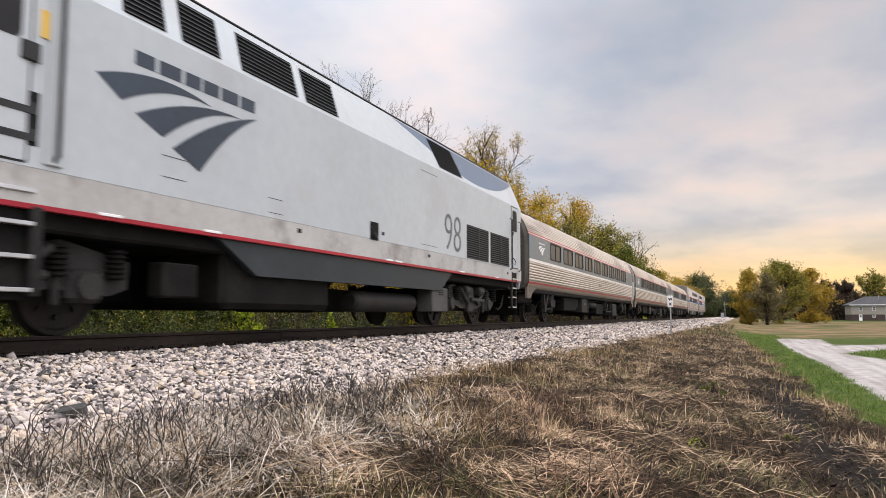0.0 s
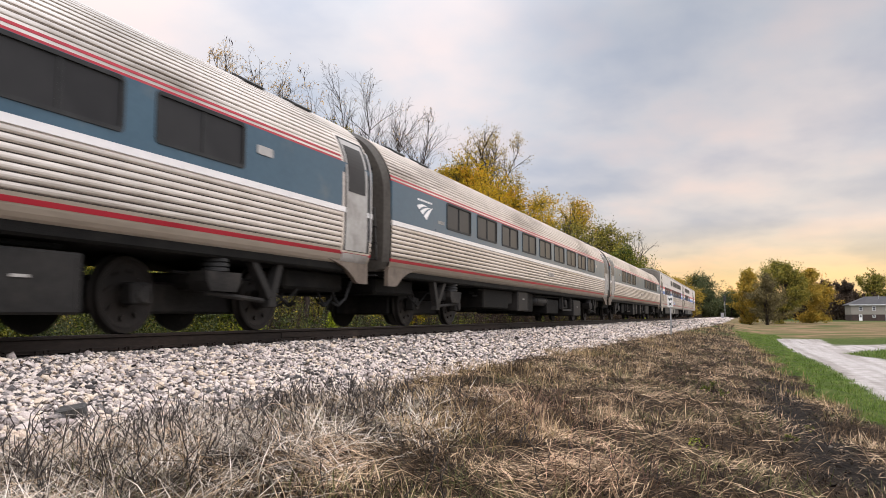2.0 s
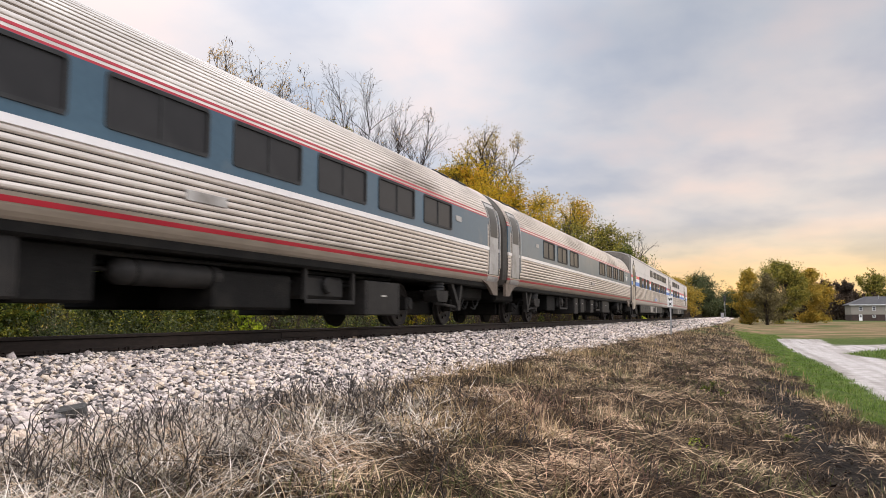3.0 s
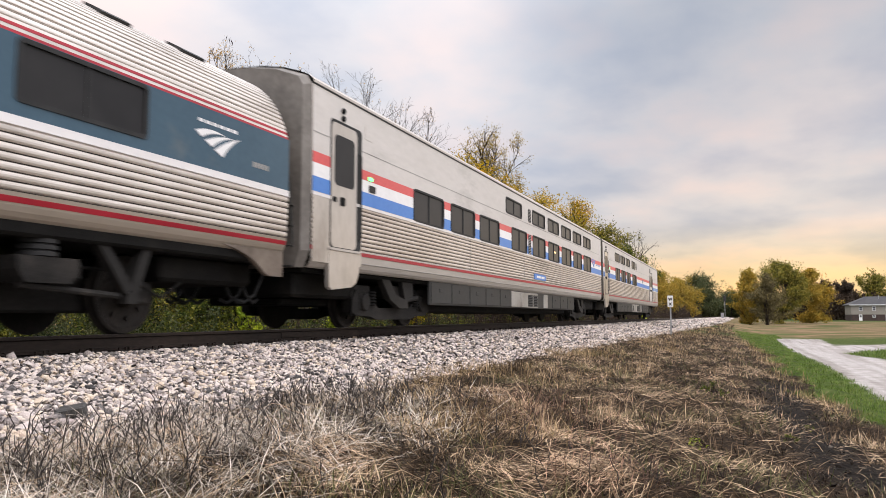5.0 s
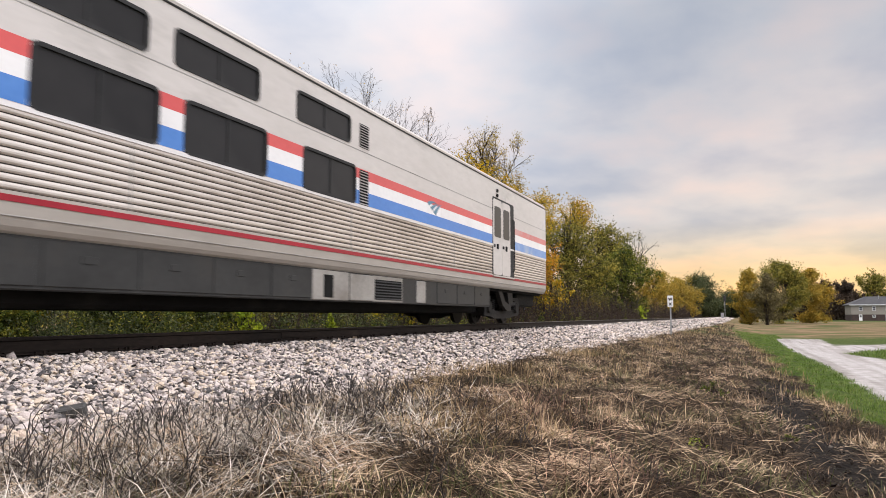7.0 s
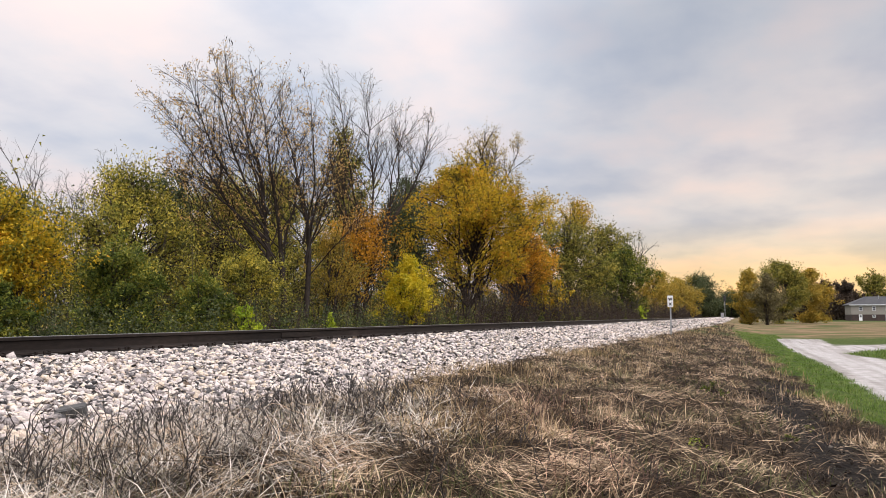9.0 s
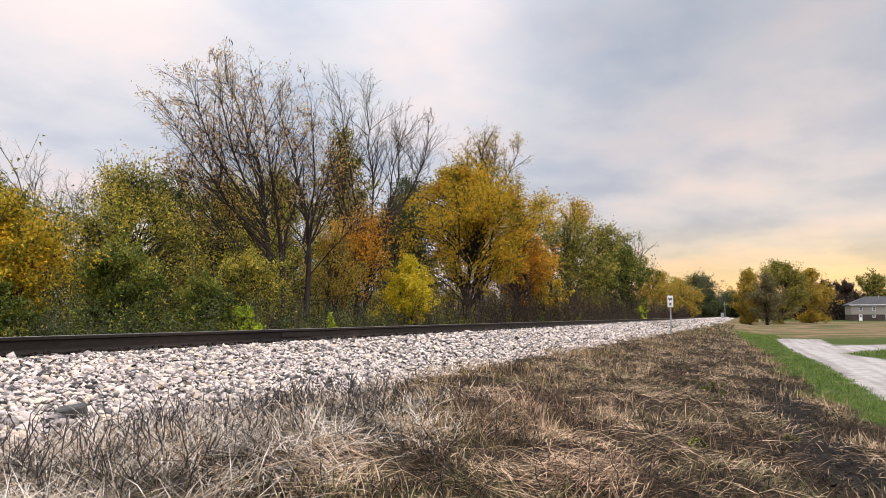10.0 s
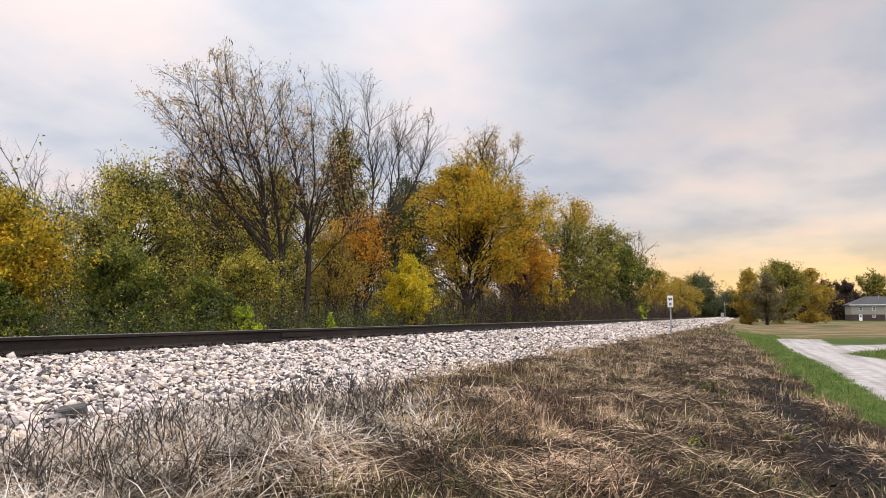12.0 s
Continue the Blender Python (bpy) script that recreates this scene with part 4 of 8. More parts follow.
def curved_door(owner, prof, y0, y1, z0, z1, side):
    """A plug door that follows the car's curve, in a dark reveal, with its window and sill step."""
    def skin(a, b, za, zb, out, name, mat, label=""):
        s0, s1 = prof.s_at(za), prof.s_at(zb)
        pts = prof.run(s0, s1, 14, out) + prof.run(s1, s0, 14, out - 0.03)
        if side < 0:
            pts = mirrored(pts)
        return part(name, Geo().sweep(pts, a, b, closed=True), mat, owner, label)
    skin(y0 - 0.10, y1 + 0.10, z0 - 0.03, z1 + 0.07, 0.006, "door_surround", STEEL, "bright steel door surround")
    skin(y0 - 0.03, y1 + 0.06, z0, z1 + 0.02, 0.012, "door_reveal", RUBBER)
    d = skin(y0, y1 - 0.05, z0 + 0.01, z1 - 0.03, 0.02, "door", STEEL_DULL, "smooth grey steel side door")
    skin(y0 + 0.06, y1 - 0.14, z0 + 0.98, z1 - 0.13, 0.026, "door_window", GLASS, "dark door window")
    skin(y1 + 0.02, y1 + 0.05, z0 + 0.2, z1 - 0.15, 0.05, "grab_rail", CHROME)
    skin(y0 - 0.04, y1 + 0.06, 0.98, z0 - 0.04, 0.012, "step_panel", STEEL_DULL)


def equipment(owner, items):
    """Boxes, tanks and frames hung under the floor: (kind, y0, y1, z0, z1)."""
    for kind, y0, y1, z0, z1 in items:
        for sx in (1, -1):
            xa, xb = (0.35, 1.36) if sx > 0 else (-1.36, -0.35)
            if kind == "box" or kind == "light":
                g = Geo().box(xa, xb, y0, y1, z0, z1, 0.025)
                ob = part("equipment_box", g, EQUIP if kind == "box" else CASE, owner)
                for a in (y0 + 0.06, y1 - 0.09):
                    part("edge_strap", Geo().box(sx * 1.36 - 0.004, sx * 1.36 + 0.008, a, a + 0.03, z0 + 0.05, z1 - 0.05, 0.003), EQUIP, ob)
                ed = Geo().box(sx * 1.36 - 0.004, sx * 1.36 + 0.012, (y0 + y1) / 2 - 0.1, (y0 + y1) / 2 + 0.1, z0 + 0.55 * (z1 - z0), z0 + 0.60 * (z1 - z0), 0.003)
                part("latch", ed, STEEL_DULL, ob)
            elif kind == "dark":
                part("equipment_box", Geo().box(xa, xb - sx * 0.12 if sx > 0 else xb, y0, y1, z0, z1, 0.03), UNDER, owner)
            elif kind == "tank":
                r = (z1 - z0) / 2
                g = Geo().lathe([(-(y1 - y0) / 2, r * 0.35), (-(y1 - y0) / 2 + 0.05, r * 0.8), (-(y1 - y0) / 2 + 0.13, r), ((y1 - y0) / 2 - 0.13, r), ((y1 - y0) / 2 - 0.05, r * 0.8), ((y1 - y0) / 2, r * 0.35)], (sx * 1.1, (y0 + y1) / 2, (z0 + z1) / 2), 1, 20)
                ob = part("air_tank", g, EQUIP, owner, "dusty grey air tank", smooth=True)
                for yy in (y0 + 0.3, y1 - 0.3):
                    st = Geo()
                    st.lathe([(-0.025, r + 0.008), (0.025, r + 0.008)], (sx * 1.1, yy, (z0 + z1) / 2), 1, 20)
                    st.box(sx * 1.1 - 0.03, sx * 1.1 + 0.03, yy - 0.03, yy + 0.03, z1 - 0.03, 1.06)
                    part("tank_strap", st, UNDER, ob)
            elif kind == "rack":
                g = Geo()
                for yy in (y0, y1 - 0.07):
                    g.box(sx * 1.32 - 0.04, sx * 1.32 + 0.04, yy, yy + 0.07, z0, z1, 0.01)
                for zz in (z0, z1 - 0.07):
                    g.box(sx * 1.32 - 0.04, sx * 1.32 + 0.04, y0, y1, zz, zz + 0.07, 0.01)
                ob = part("equipment_rack", g, EQUIP, owner, "grey steel open rack")
                inner = Geo().box(sx * 1.05 - 0.2, sx * 1.05 + 0.2, y0 + 0.15, y1 - 0.2, z0 + 0.08, z1 - 0.15, 0.05)
                inner.cyl((sx * 1.26, (y0 + y1) / 2, (z0 + z1) / 2), 0.14, 0.12, 0, 14, 0.03)
                part("compressor", inner, EQUIP, ob)
    # pipes and brackets along the sill
    for sx in (1, -1):
        for z, x in ((0.90, 1.20), (0.82, 0.95), (0.74, 1.05)):
            part("pipe", Geo().tube([(sx * x, 5.9, z), (sx * x, 12.0, z - 0.02), (sx * x, 18.6, z)], 0.028, 6), UNDER, owner)


def coach(s, length, windows, doors, plates, emblem_y, items, label, ends=DIAPHRAGM):
    """A fluted stainless coach with a blue window band."""
    ob = car("railway_coach", label, "railway coach", s)
    sa, sb, sc = AM.s_at(1.31), AM.s_at(1.90), AM.s_at(2.72)
    top = AM.length
    # lower side: sill, stripe run and flutes
    low = AM.run(0.0, sa, 8) + AM.flutes(sa, sb, 0.083, 0.018)
    roof_side = AM.run(sc, sc + 0.16, 5) + AM.flutes(sc + 0.16, top - 0.25, 0.083, 0.018) + AM.run(top - 0.2, top, 4)
    roof = roof_side + mirrored(roof_side[:-1])[::-1]
    for sx in (1, -1):
        pts = low if sx > 0 else mirrored(low)
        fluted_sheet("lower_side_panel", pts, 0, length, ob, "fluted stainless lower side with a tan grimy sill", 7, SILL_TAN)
        holes = [(w - 0.80, w + 0.80, 2.135, 2.695) for w in windows]
        part("window_band", side_with_openings(0, length, 1.99, 2.725, holes, sx * HW), BAND_BLUE, ob, "slate blue window band")
        part("belt_strip", Geo().sweep([(sx * a, b) for a, b in [(1.535, 1.885), (1.565, 1.90), (1.565, 1.985), (1.535, 1.995)]], 0, length, True), BRIGHT_STEEL, ob, "bright steel belt strip")
        for k, (a, b) in enumerate(((0.008, 0.045), (0.085, 0.122))):
            st = AM.run(sc + a, sc + b, 3, 0.003) + AM.run(sc + b, sc + a, 3, -0.01)
            part("red_stripe", Geo().sweep(st if sx > 0 else mirrored(st), 0, length, True), RED_PAINT, ob, "thin red stripe")
        st = AM.run(AM.s_at(1.215), AM.s_at(1.270), 4, 0.003) + AM.run(AM.s_at(1.270), AM.s_at(1.215), 4, -0.01)
        part("red_stripe", Geo().sweep(st if sx > 0 else mirrored(st), 0, length, True), RED_PAINT, ob, "red sill stripe")
        for w in windows:
            hang_window(ob, WIN_COACH, w, 2.415, sx)
        for d in doors:
            curved_door(ob, AM, d, d + 0.80, 1.28, 3.17, sx)
        for y in plates:
            part("destination_sign", Geo().plate(rounded(y, y + 0.36, 2.38, 2.50, 0.03), sx * (HW - 0.01), sx * (HW + 0.014)), STEEL_DULL, ob, "small pale sign frame")
        part("access_plate", Geo().box(sx * 1.54 if sx > 0 else -1.562, 1.562 if sx > 0 else sx * 1.54, length * 0.50, length * 0.50 + 0.75, 1.55, 1.68, 0.006), STEEL_DULL, ob)
    fluted_sheet("roof", roof, 0, length, ob, "fluted stainless roof")
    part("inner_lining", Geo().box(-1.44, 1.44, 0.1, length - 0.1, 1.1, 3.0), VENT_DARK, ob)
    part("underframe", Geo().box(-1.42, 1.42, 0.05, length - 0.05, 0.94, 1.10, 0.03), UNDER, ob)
    edge = AM.run(0, top, 26)
    end_wall(ob, edge, 0.0, -1, ends)
    end_wall(ob, edge, length, 1, ends)
    # low vents on the roof's shoulder
    for y in (1.2, 2.5, length - 3.0, length - 1.7):
        for sx in (1,):
            a = AM.run(top - 1.10, top - 0.80, 4, 0.035) + AM.run(top - 0.80, top - 1.10, 4, -0.01)
            part("roof_vent", Geo().sweep(a, y, y + 0.45, True), SKIRT, ob, "low dark roof vent")
    emblem(ob, HW + 0.001, emblem_y, 2.18, 0.32, WHITE_PAINT, "white emblem blade")
    n = Geo()
    for i in range(6):
        n.box(HW + 0.001, HW + 0.005, emblem_y + 0.05 + i * 0.13, emblem_y + 0.14 + i * 0.13, 2.535, 2.575)
    part("lettering", n, WHITE_PAINT, ob, "small pale lettering bar")
    n = Geo()
    for i in range(5):
        n.box(HW + 0.001, HW + 0.005, emblem_y + 1.15 + i * 0.075, emblem_y + 1.20 + i * 0.075, 2.18, 2.25)
    part("number_bars", n, EQUIP_LIGHT, ob, "small pale number bars")
    for sx in (1, -1):
        for flip, y in ((1, 0.0), (-1, length)):
            pts = [(0.0, 1.12), (1.35, 1.12), (1.10, 1.08), (0.86, 1.02), (0.66, 0.94), (0.52, 0.86), (0.42, 0.79), (0.33, 0.76), (0.0, 0.76)]
            part("end_apron", Geo().plate([(y + flip * a, b) for a, b in pts], sx * 1.40, sx * 1.475), APRON, ob, "grimy brown end apron")
    for y in (0.2, length - 2.0):
        part("end_underframe", Geo().box(-1.1, 1.1, y, y + 1.8, 0.62, 0.96, 0.05), UNDER, ob)
    coach_bogie(ob, 3.60, 1)
    coach_bogie(ob, length - 3.55, -1)
    equipment(ob, items)
    return ob


def vent_grille(owner, y0, y1, z0, z1, side, lean=0.0, n=10, x=HW, x_top=None, name="louvre_vent", light=False):
    """A dark recess with slats; lean and x_top follow a sloping side."""
    xt = x if x_top is None else x_top
    g = Geo()
    v = [(side * (x + 0.004), y0, z0), (side * (x + 0.004), y1, z0), (side * (xt + 0.004), y1 + lean, z1), (side * (xt + 0.004), y0 + lean, z1)]
    w = [(a - side * 0.03, b, c) for a, b, c in v]
    g.add(v + w, [(0, 1, 2, 3), (7, 6, 5, 4), (0, 4, 5, 1), (1, 5, 6, 2), (2, 6, 7, 3), (3, 7, 4, 0)])
    ob = part(name, g, VENT_DARK, owner)
    for i in range(n):
        k0, k1 = (i + 0.15) / n, (i + 0.62) / n
        s = Geo()
        q = []
        for k, o in ((k0, 0.020), (k1, 0.006), (k1, 0.001), (k0, 0.012)):
            q.append((side * (x + (xt - x) * k + o), k))
        vv = []
        for yy in (y0 + 0.015, y1 - 0.015):
            for xx, k in q:
                vv.append((xx, yy + lean * k, z0 + (z1 - z0) * k))
        s.add(vv, [(0, 1, 2, 3), (7, 6, 5, 4), (0, 4, 5, 1), (1, 5, 6, 2), (2, 6, 7, 3), (3, 7, 4, 0)])
        part("slat", s, EQUIP_LIGHT if light else SLAT, ob)
    return ob


def sleeper(s, length, low, high, doors, vents, skirt, panels, plaque, emblem_y, label, ends=END_STEEL, faded=False):
    """A sleeping car: smooth upper side with a tricolour band, fluted below, windows in one or two rows."""
    ob = car("sleeping_car", label, "railway coach", s)
    sa, sb = VL.s_at(1.31), VL.s_at(2.06)
    low_pts = VL.run(0, sa, 8) + VL.flutes(sa, sb, 0.075, 0.017)
    for sx in (1, -1):
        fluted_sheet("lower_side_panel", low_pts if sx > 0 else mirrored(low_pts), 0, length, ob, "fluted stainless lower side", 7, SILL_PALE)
        holes = [(w - 0.82, w + 0.82, 2.10, 2.725) for w in low] + [(w - 0.82, w + 0.82, 3.095, 3.515) for w in high]
        part("upper_side_panel", side_with_openings(0, length, 2.055, 3.76, holes, sx * HW), CREAM, ob, "smooth pale upper side")
        # tricolour band between the windows
        edges = [0.0]
        for w in sorted(low):
            edges += [w - 0.83, w + 0.83]
        edges += [19.72, 21.55, length] if faded else [length]
        for a, b in zip(edges[::2], edges[1::2]):
            for z0, z1, m, nm, lb in ((2.545, 2.715, FADED_RED if a > 18 and faded else RED_BRIGHT, "red_band", "red band"), (2.335, 2.545, WHITE_PAINT, "white_band", "white band"), (2.105, 2.335, FADED_BLUE if a > 18 and faded else BLUE_BRIGHT, "blue_band", "blue band")):
                part(nm, Geo().box(min(sx * (HW - 0.01), sx * (HW + 0.003)), max(sx * (HW - 0.01), sx * (HW + 0.003)), a, b, z0, z1), m, ob, lb)
        part("belt_strip", Geo().sweep([(sx * a, b) for a, b in [(1.535, 2.035), (1.560, 2.045), (1.560, 2.095), (1.535, 2.103)]], 0, length, True), BRIGHT_STEEL, ob, "bright steel belt strip")
        for y in (length * 0.28, length * 0.47, length * 0.66):
            part("panel_joint", Geo().box(min(sx * 1.54, sx * 1.5535), max(sx * 1.54, sx * 1.5535), y, y + 0.018, 1.30, 2.035, 0.002), STEEL_DULL, ob)
        part("sill_seam", Geo().box(min(sx * 1.535, sx * 1.550), max(sx * 1.535, sx * 1.550), 0, length, 1.085, 1.096, 0.002), STEEL_DULL, ob)
        part("seam", Geo().box(min(sx * 1.545, sx * 1.554), max(sx * 1.545, sx * 1.554), 0, length, 3.02, 3.035, 0.002), STEEL_DULL, ob)
        part("gutter", Geo().sweep([(sx * a, b) for a, b in [(1.50, 3.755), (1.562, 3.757), (1.566, 3.778), (1.50, 3.785)]], 0, length, True), SKIRT, ob, "dark roof gutter")
        part("red_stripe", Geo().box(min(sx * 1.53, sx * 1.552), max(sx * 1.53, sx * 1.552), 0, length, 1.215, 1.275), RED_PAINT, ob, "red sill stripe")
        for w in low:
            hang_window(ob, WIN_LOW, w, 2.412, sx)
        for w in high:
            hang_window(ob, WIN_HIGH, w, 3.305, sx)
        for y in vents:
            vent_grille(ob, y, y + 0.34, 2.10, 2.70, sx, n=12, light=True)
            vent_grille(ob, y, y + 0.34, 3.09, 3.50, sx, n=9, light=True)
        for d in doors:
            x = sx * HW

            def slab(y0, y1, z0, z1, out, nm, mat, r=0.06, lb=""):
                return part(nm, Geo().plate(rounded(y0, y1, z0, z1, r), x - sx * 0.02, x + sx * out), mat, ob, lb)
            wide = 0.95 if d > 3 else 0.0                # the rear opening has two leaves
            if d < 3:
                part("vestibule_panel", Geo().box(min(sx * 1.53, sx * 1.5535), max(sx * 1.53, sx * 1.5535), 0.02, d + 1.04, 1.03, 2.10), DOOR_STEEL, ob, "smooth steel panel round the door")
            slab(d - 0.03, d + 1.02 + wide, 1.28, 3.36, 0.008, "door_reveal", RUBBER, 0.08)
            for k in range(2 if wide else 1):
                a, b = (d + 0.80 * k, d + 0.78 + 0.80 * k) if wide else (d - 0.01, d + 0.84)
                dr = slab(a, b, 1.30, 3.31, 0.016, "door", CREAM if wide else DOOR_STEEL, 0.10, "pale side door" if wide else "worn steel side door")
                slab(a + 0.10, b - 0.10, 2.30, 3.12, 0.022, "door_window", GLASS, 0.09, "dark rounded door window")
                slab(a + 0.05, a + 0.16, 2.02, 2.10, 0.03, "door_latch", VENT_DARK, 0.02)
                slab(a + 0.30, a + 0.42, 1.98, 2.12, 0.04, "door_handle", VENT_DARK, 0.03)
            slab(d - 0.05, d + 0.98 + wide, 1.245, 1.285, 0.035, "door_sill", SILL_PALE, 0.01)
            if d < 3:
                step = [(d - 0.05, 1.24), (d + 0.96, 1.24), (d + 0.95, 0.92), (d + 0.86, 0.76), (d + 0.70, 0.68), (d + 0.06, 0.62), (d - 0.03, 0.66), (d - 0.05, 0.74)]
                part("step_panel", Geo().plate(step, x - sx * 0.06, x + sx * 0.012), DOOR_STEEL, ob, "smooth dull step panel below the door")
            part("grab_rail", Geo().tube([(x, d + 0.93 + wide, 2.95), (x + sx * 0.05, d + 0.93 + wide, 2.9), (x + sx * 0.05, d + 0.93 + wide, 1.5), (x, d + 0.93 + wide, 1.45)], 0.016, 6), RUBBER, ob)
            part("number_panel", Geo().plate(rounded(d + 1.15, d + 1.42, 3.26, 3.50, 0.02), x - sx * 0.01, x + sx * 0.006), CREAM, ob)
            part("status_light", Geo().plate(rounded(d + 1.28, d + 1.44, 2.56, 2.62, 0.02), x - sx * 0.01, x + sx * 0.02), GREEN_LAMP, ob, "lit green status light")
            part("sign_frame", Geo().plate(rounded(d + 1.30, d + 1.55, 2.36, 2.48, 0.03), x - sx * 0.01, x + sx * 0.016), SLAT, ob)
            part("side_lamp", Geo().cyl((x + sx * 0.02, d + 0.36, 3.55), 0.05, 0.05, 0, 12, 0.012), VENT_DARK, ob)
            part("side_lamp", Geo().cyl((x + sx * 0.02, d + 0.36, 3.42), 0.05, 0.05, 0, 12, 0.012), VENT_DARK, ob)
        # skirt of grey equipment doors
        y0, y1 = skirt
        part("skirt_panel", Geo().box(min(sx * 1.38, sx * 1.44), max(sx * 1.38, sx * 1.44), y0, y1, 0.44, 0.96, 0.015), SKIRT, ob, "dark grey equipment skirt")
        n = int((y1 - y0) / 1.15)
        for i in range(n):
            a = y0 + 0.08 + i * (y1 - y0) / n
            if any(p[0] - 1.0 < a < p[1] for p in panels):
                continue
            part("skirt_door", Geo().box(min(sx * 1.43, sx * 1.455), max(sx * 1.43, sx * 1.455), a, a + (y1 - y0) / n - 0.06, 0.48, 0.92, 0.008), SKIRT, ob)
            part("skirt_latch", Geo().box(min(sx * 1.45, sx * 1.465), max(sx * 1.45, sx * 1.465), a + 0.45, a + 0.62, 0.72, 0.80, 0.004), SKIRT, ob)
        for a, b, kind in panels:
            if kind == "grille":
                part("grille_case", Geo().box(min(sx * 1.42, sx * 1.462), max(sx * 1.42, sx * 1.462), a, b, 0.46, 0.93, 0.01), EQUIP_LIGHT, ob)
                vent_grille(ob, a + 0.05, b - 0.05, 0.50, 0.86, sx, n=7, x=1.462)
            elif kind == "open":
                case = part("battery_case", Geo().box(min(sx * 1.42, sx * 1.464), max(sx * 1.42, sx * 1.464), a, b, 0.46, 0.93, 0.01), EQUIP_LIGHT, ob, "worn bright metal case")
                part("recess", Geo().box(min(sx * 1.45, sx * 1.470), max(sx * 1.45, sx * 1.470), a + 0.32, a + 0.62, 0.50, 0.86, 0.006), VENT_DARK, case)
            else:
                part("skirt_hatch", Geo().box(min(sx * 1.42, sx * 1.466), max(sx * 1.42, sx * 1.466), a, b, 0.47, 0.92, 0.012), EQUIP_LIGHT, ob, "light grey hatch")
    rf = [(1.55, 3.76), (1.545, 3.83), (1.46, 3.91), (1.28, 3.99), (1.0, 4.08), (0.6, 4.15), (0.0, 4.18)]
    part("roof", Geo().sweep(rf + mirrored(rf[:-1])[::-1], 0, length), SILL_PALE, ob, "smooth pale roof", smooth=True)
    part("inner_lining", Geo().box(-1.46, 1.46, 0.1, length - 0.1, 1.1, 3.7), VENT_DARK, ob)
    part("underframe", Geo().box(-1.36, 1.36, 0.05, length - 0.05, 0.88, 1.05, 0.03), UNDER, ob)
    part("underfloor_trough", Geo().box(-1.0, 1.0, skirt[0] - 0.3, skirt[1] + 0.3, 0.28, 0.9, 0.05), UNDER, ob)
    edge = VL.run(0, VL.length, 10) + [(1.46, 3.90), (1.0, 4.06), (0.5, 4.14), (0.02, 4.16)]
    end_wall(ob, edge, 0.0, -1, ends)
    end_wall(ob, edge, length, 1, ends)
    if plaque is not None:
        pl = part("name_plaque", Geo().plate(rounded(plaque, plaque + 1.5, 1.36, 1.54, 0.01), HW - 0.01, HW + 0.012), BLUE_BRIGHT, ob, "blue plaque with pale bars")
        bars = Geo()
        for k, w in ((0.25, 0.52), (0.86, 0.40)):
            bars.box(HW + 0.012, HW + 0.015, plaque + k, plaque + k + w, 1.415, 1.485)
        part("lettering", bars, WHITE_PAINT, pl)
    if emblem_y is not None:
        part("cabin_light", Geo().plate([(16.0, 2.43), (16.08, 2.40), (16.28, 2.405), (16.36, 2.44), (16.28, 2.46), (16.08, 2.46)], HW - 0.014, HW - 0.006), ROOM_LAMP, ob, "warm lit cabin lamp behind the window")
        emblem(ob, HW + 0.004, emblem_y, 2.36, 0.40, BLUE_BRIGHT, "blue emblem blade")
        n = Geo()
        for a, b, z in ((1.15, 2.28, 2.475), (1.25, 1.66, 2.515), (1.78, 2.20, 2.515)):
            n.box(HW + 0.004, HW + 0.007, emblem_y + a, emblem_y + b, z, z + 0.022)
        part("lettering", n, BLUE_BRIGHT, ob, "thin blue lettering bars")
    if faded:
        emblem(ob, HW + 0.004, 15.3, 2.34, 0.30, TEAL_PAINT, "faded teal emblem blade")
    for y in (0.15, length - 2.25):
        part("end_underframe", Geo().box(-1.15, 1.15, y, y + 2.1, 0.50, 0.92, 0.05).box(-0.7, 0.7, y + 0.3, y + 1.9, 0.38, 0.52, 0.04), UNDER, ob)
    outer_bogie(ob, 3.75)
    outer_bogie(ob, length - 3.75)
    return ob


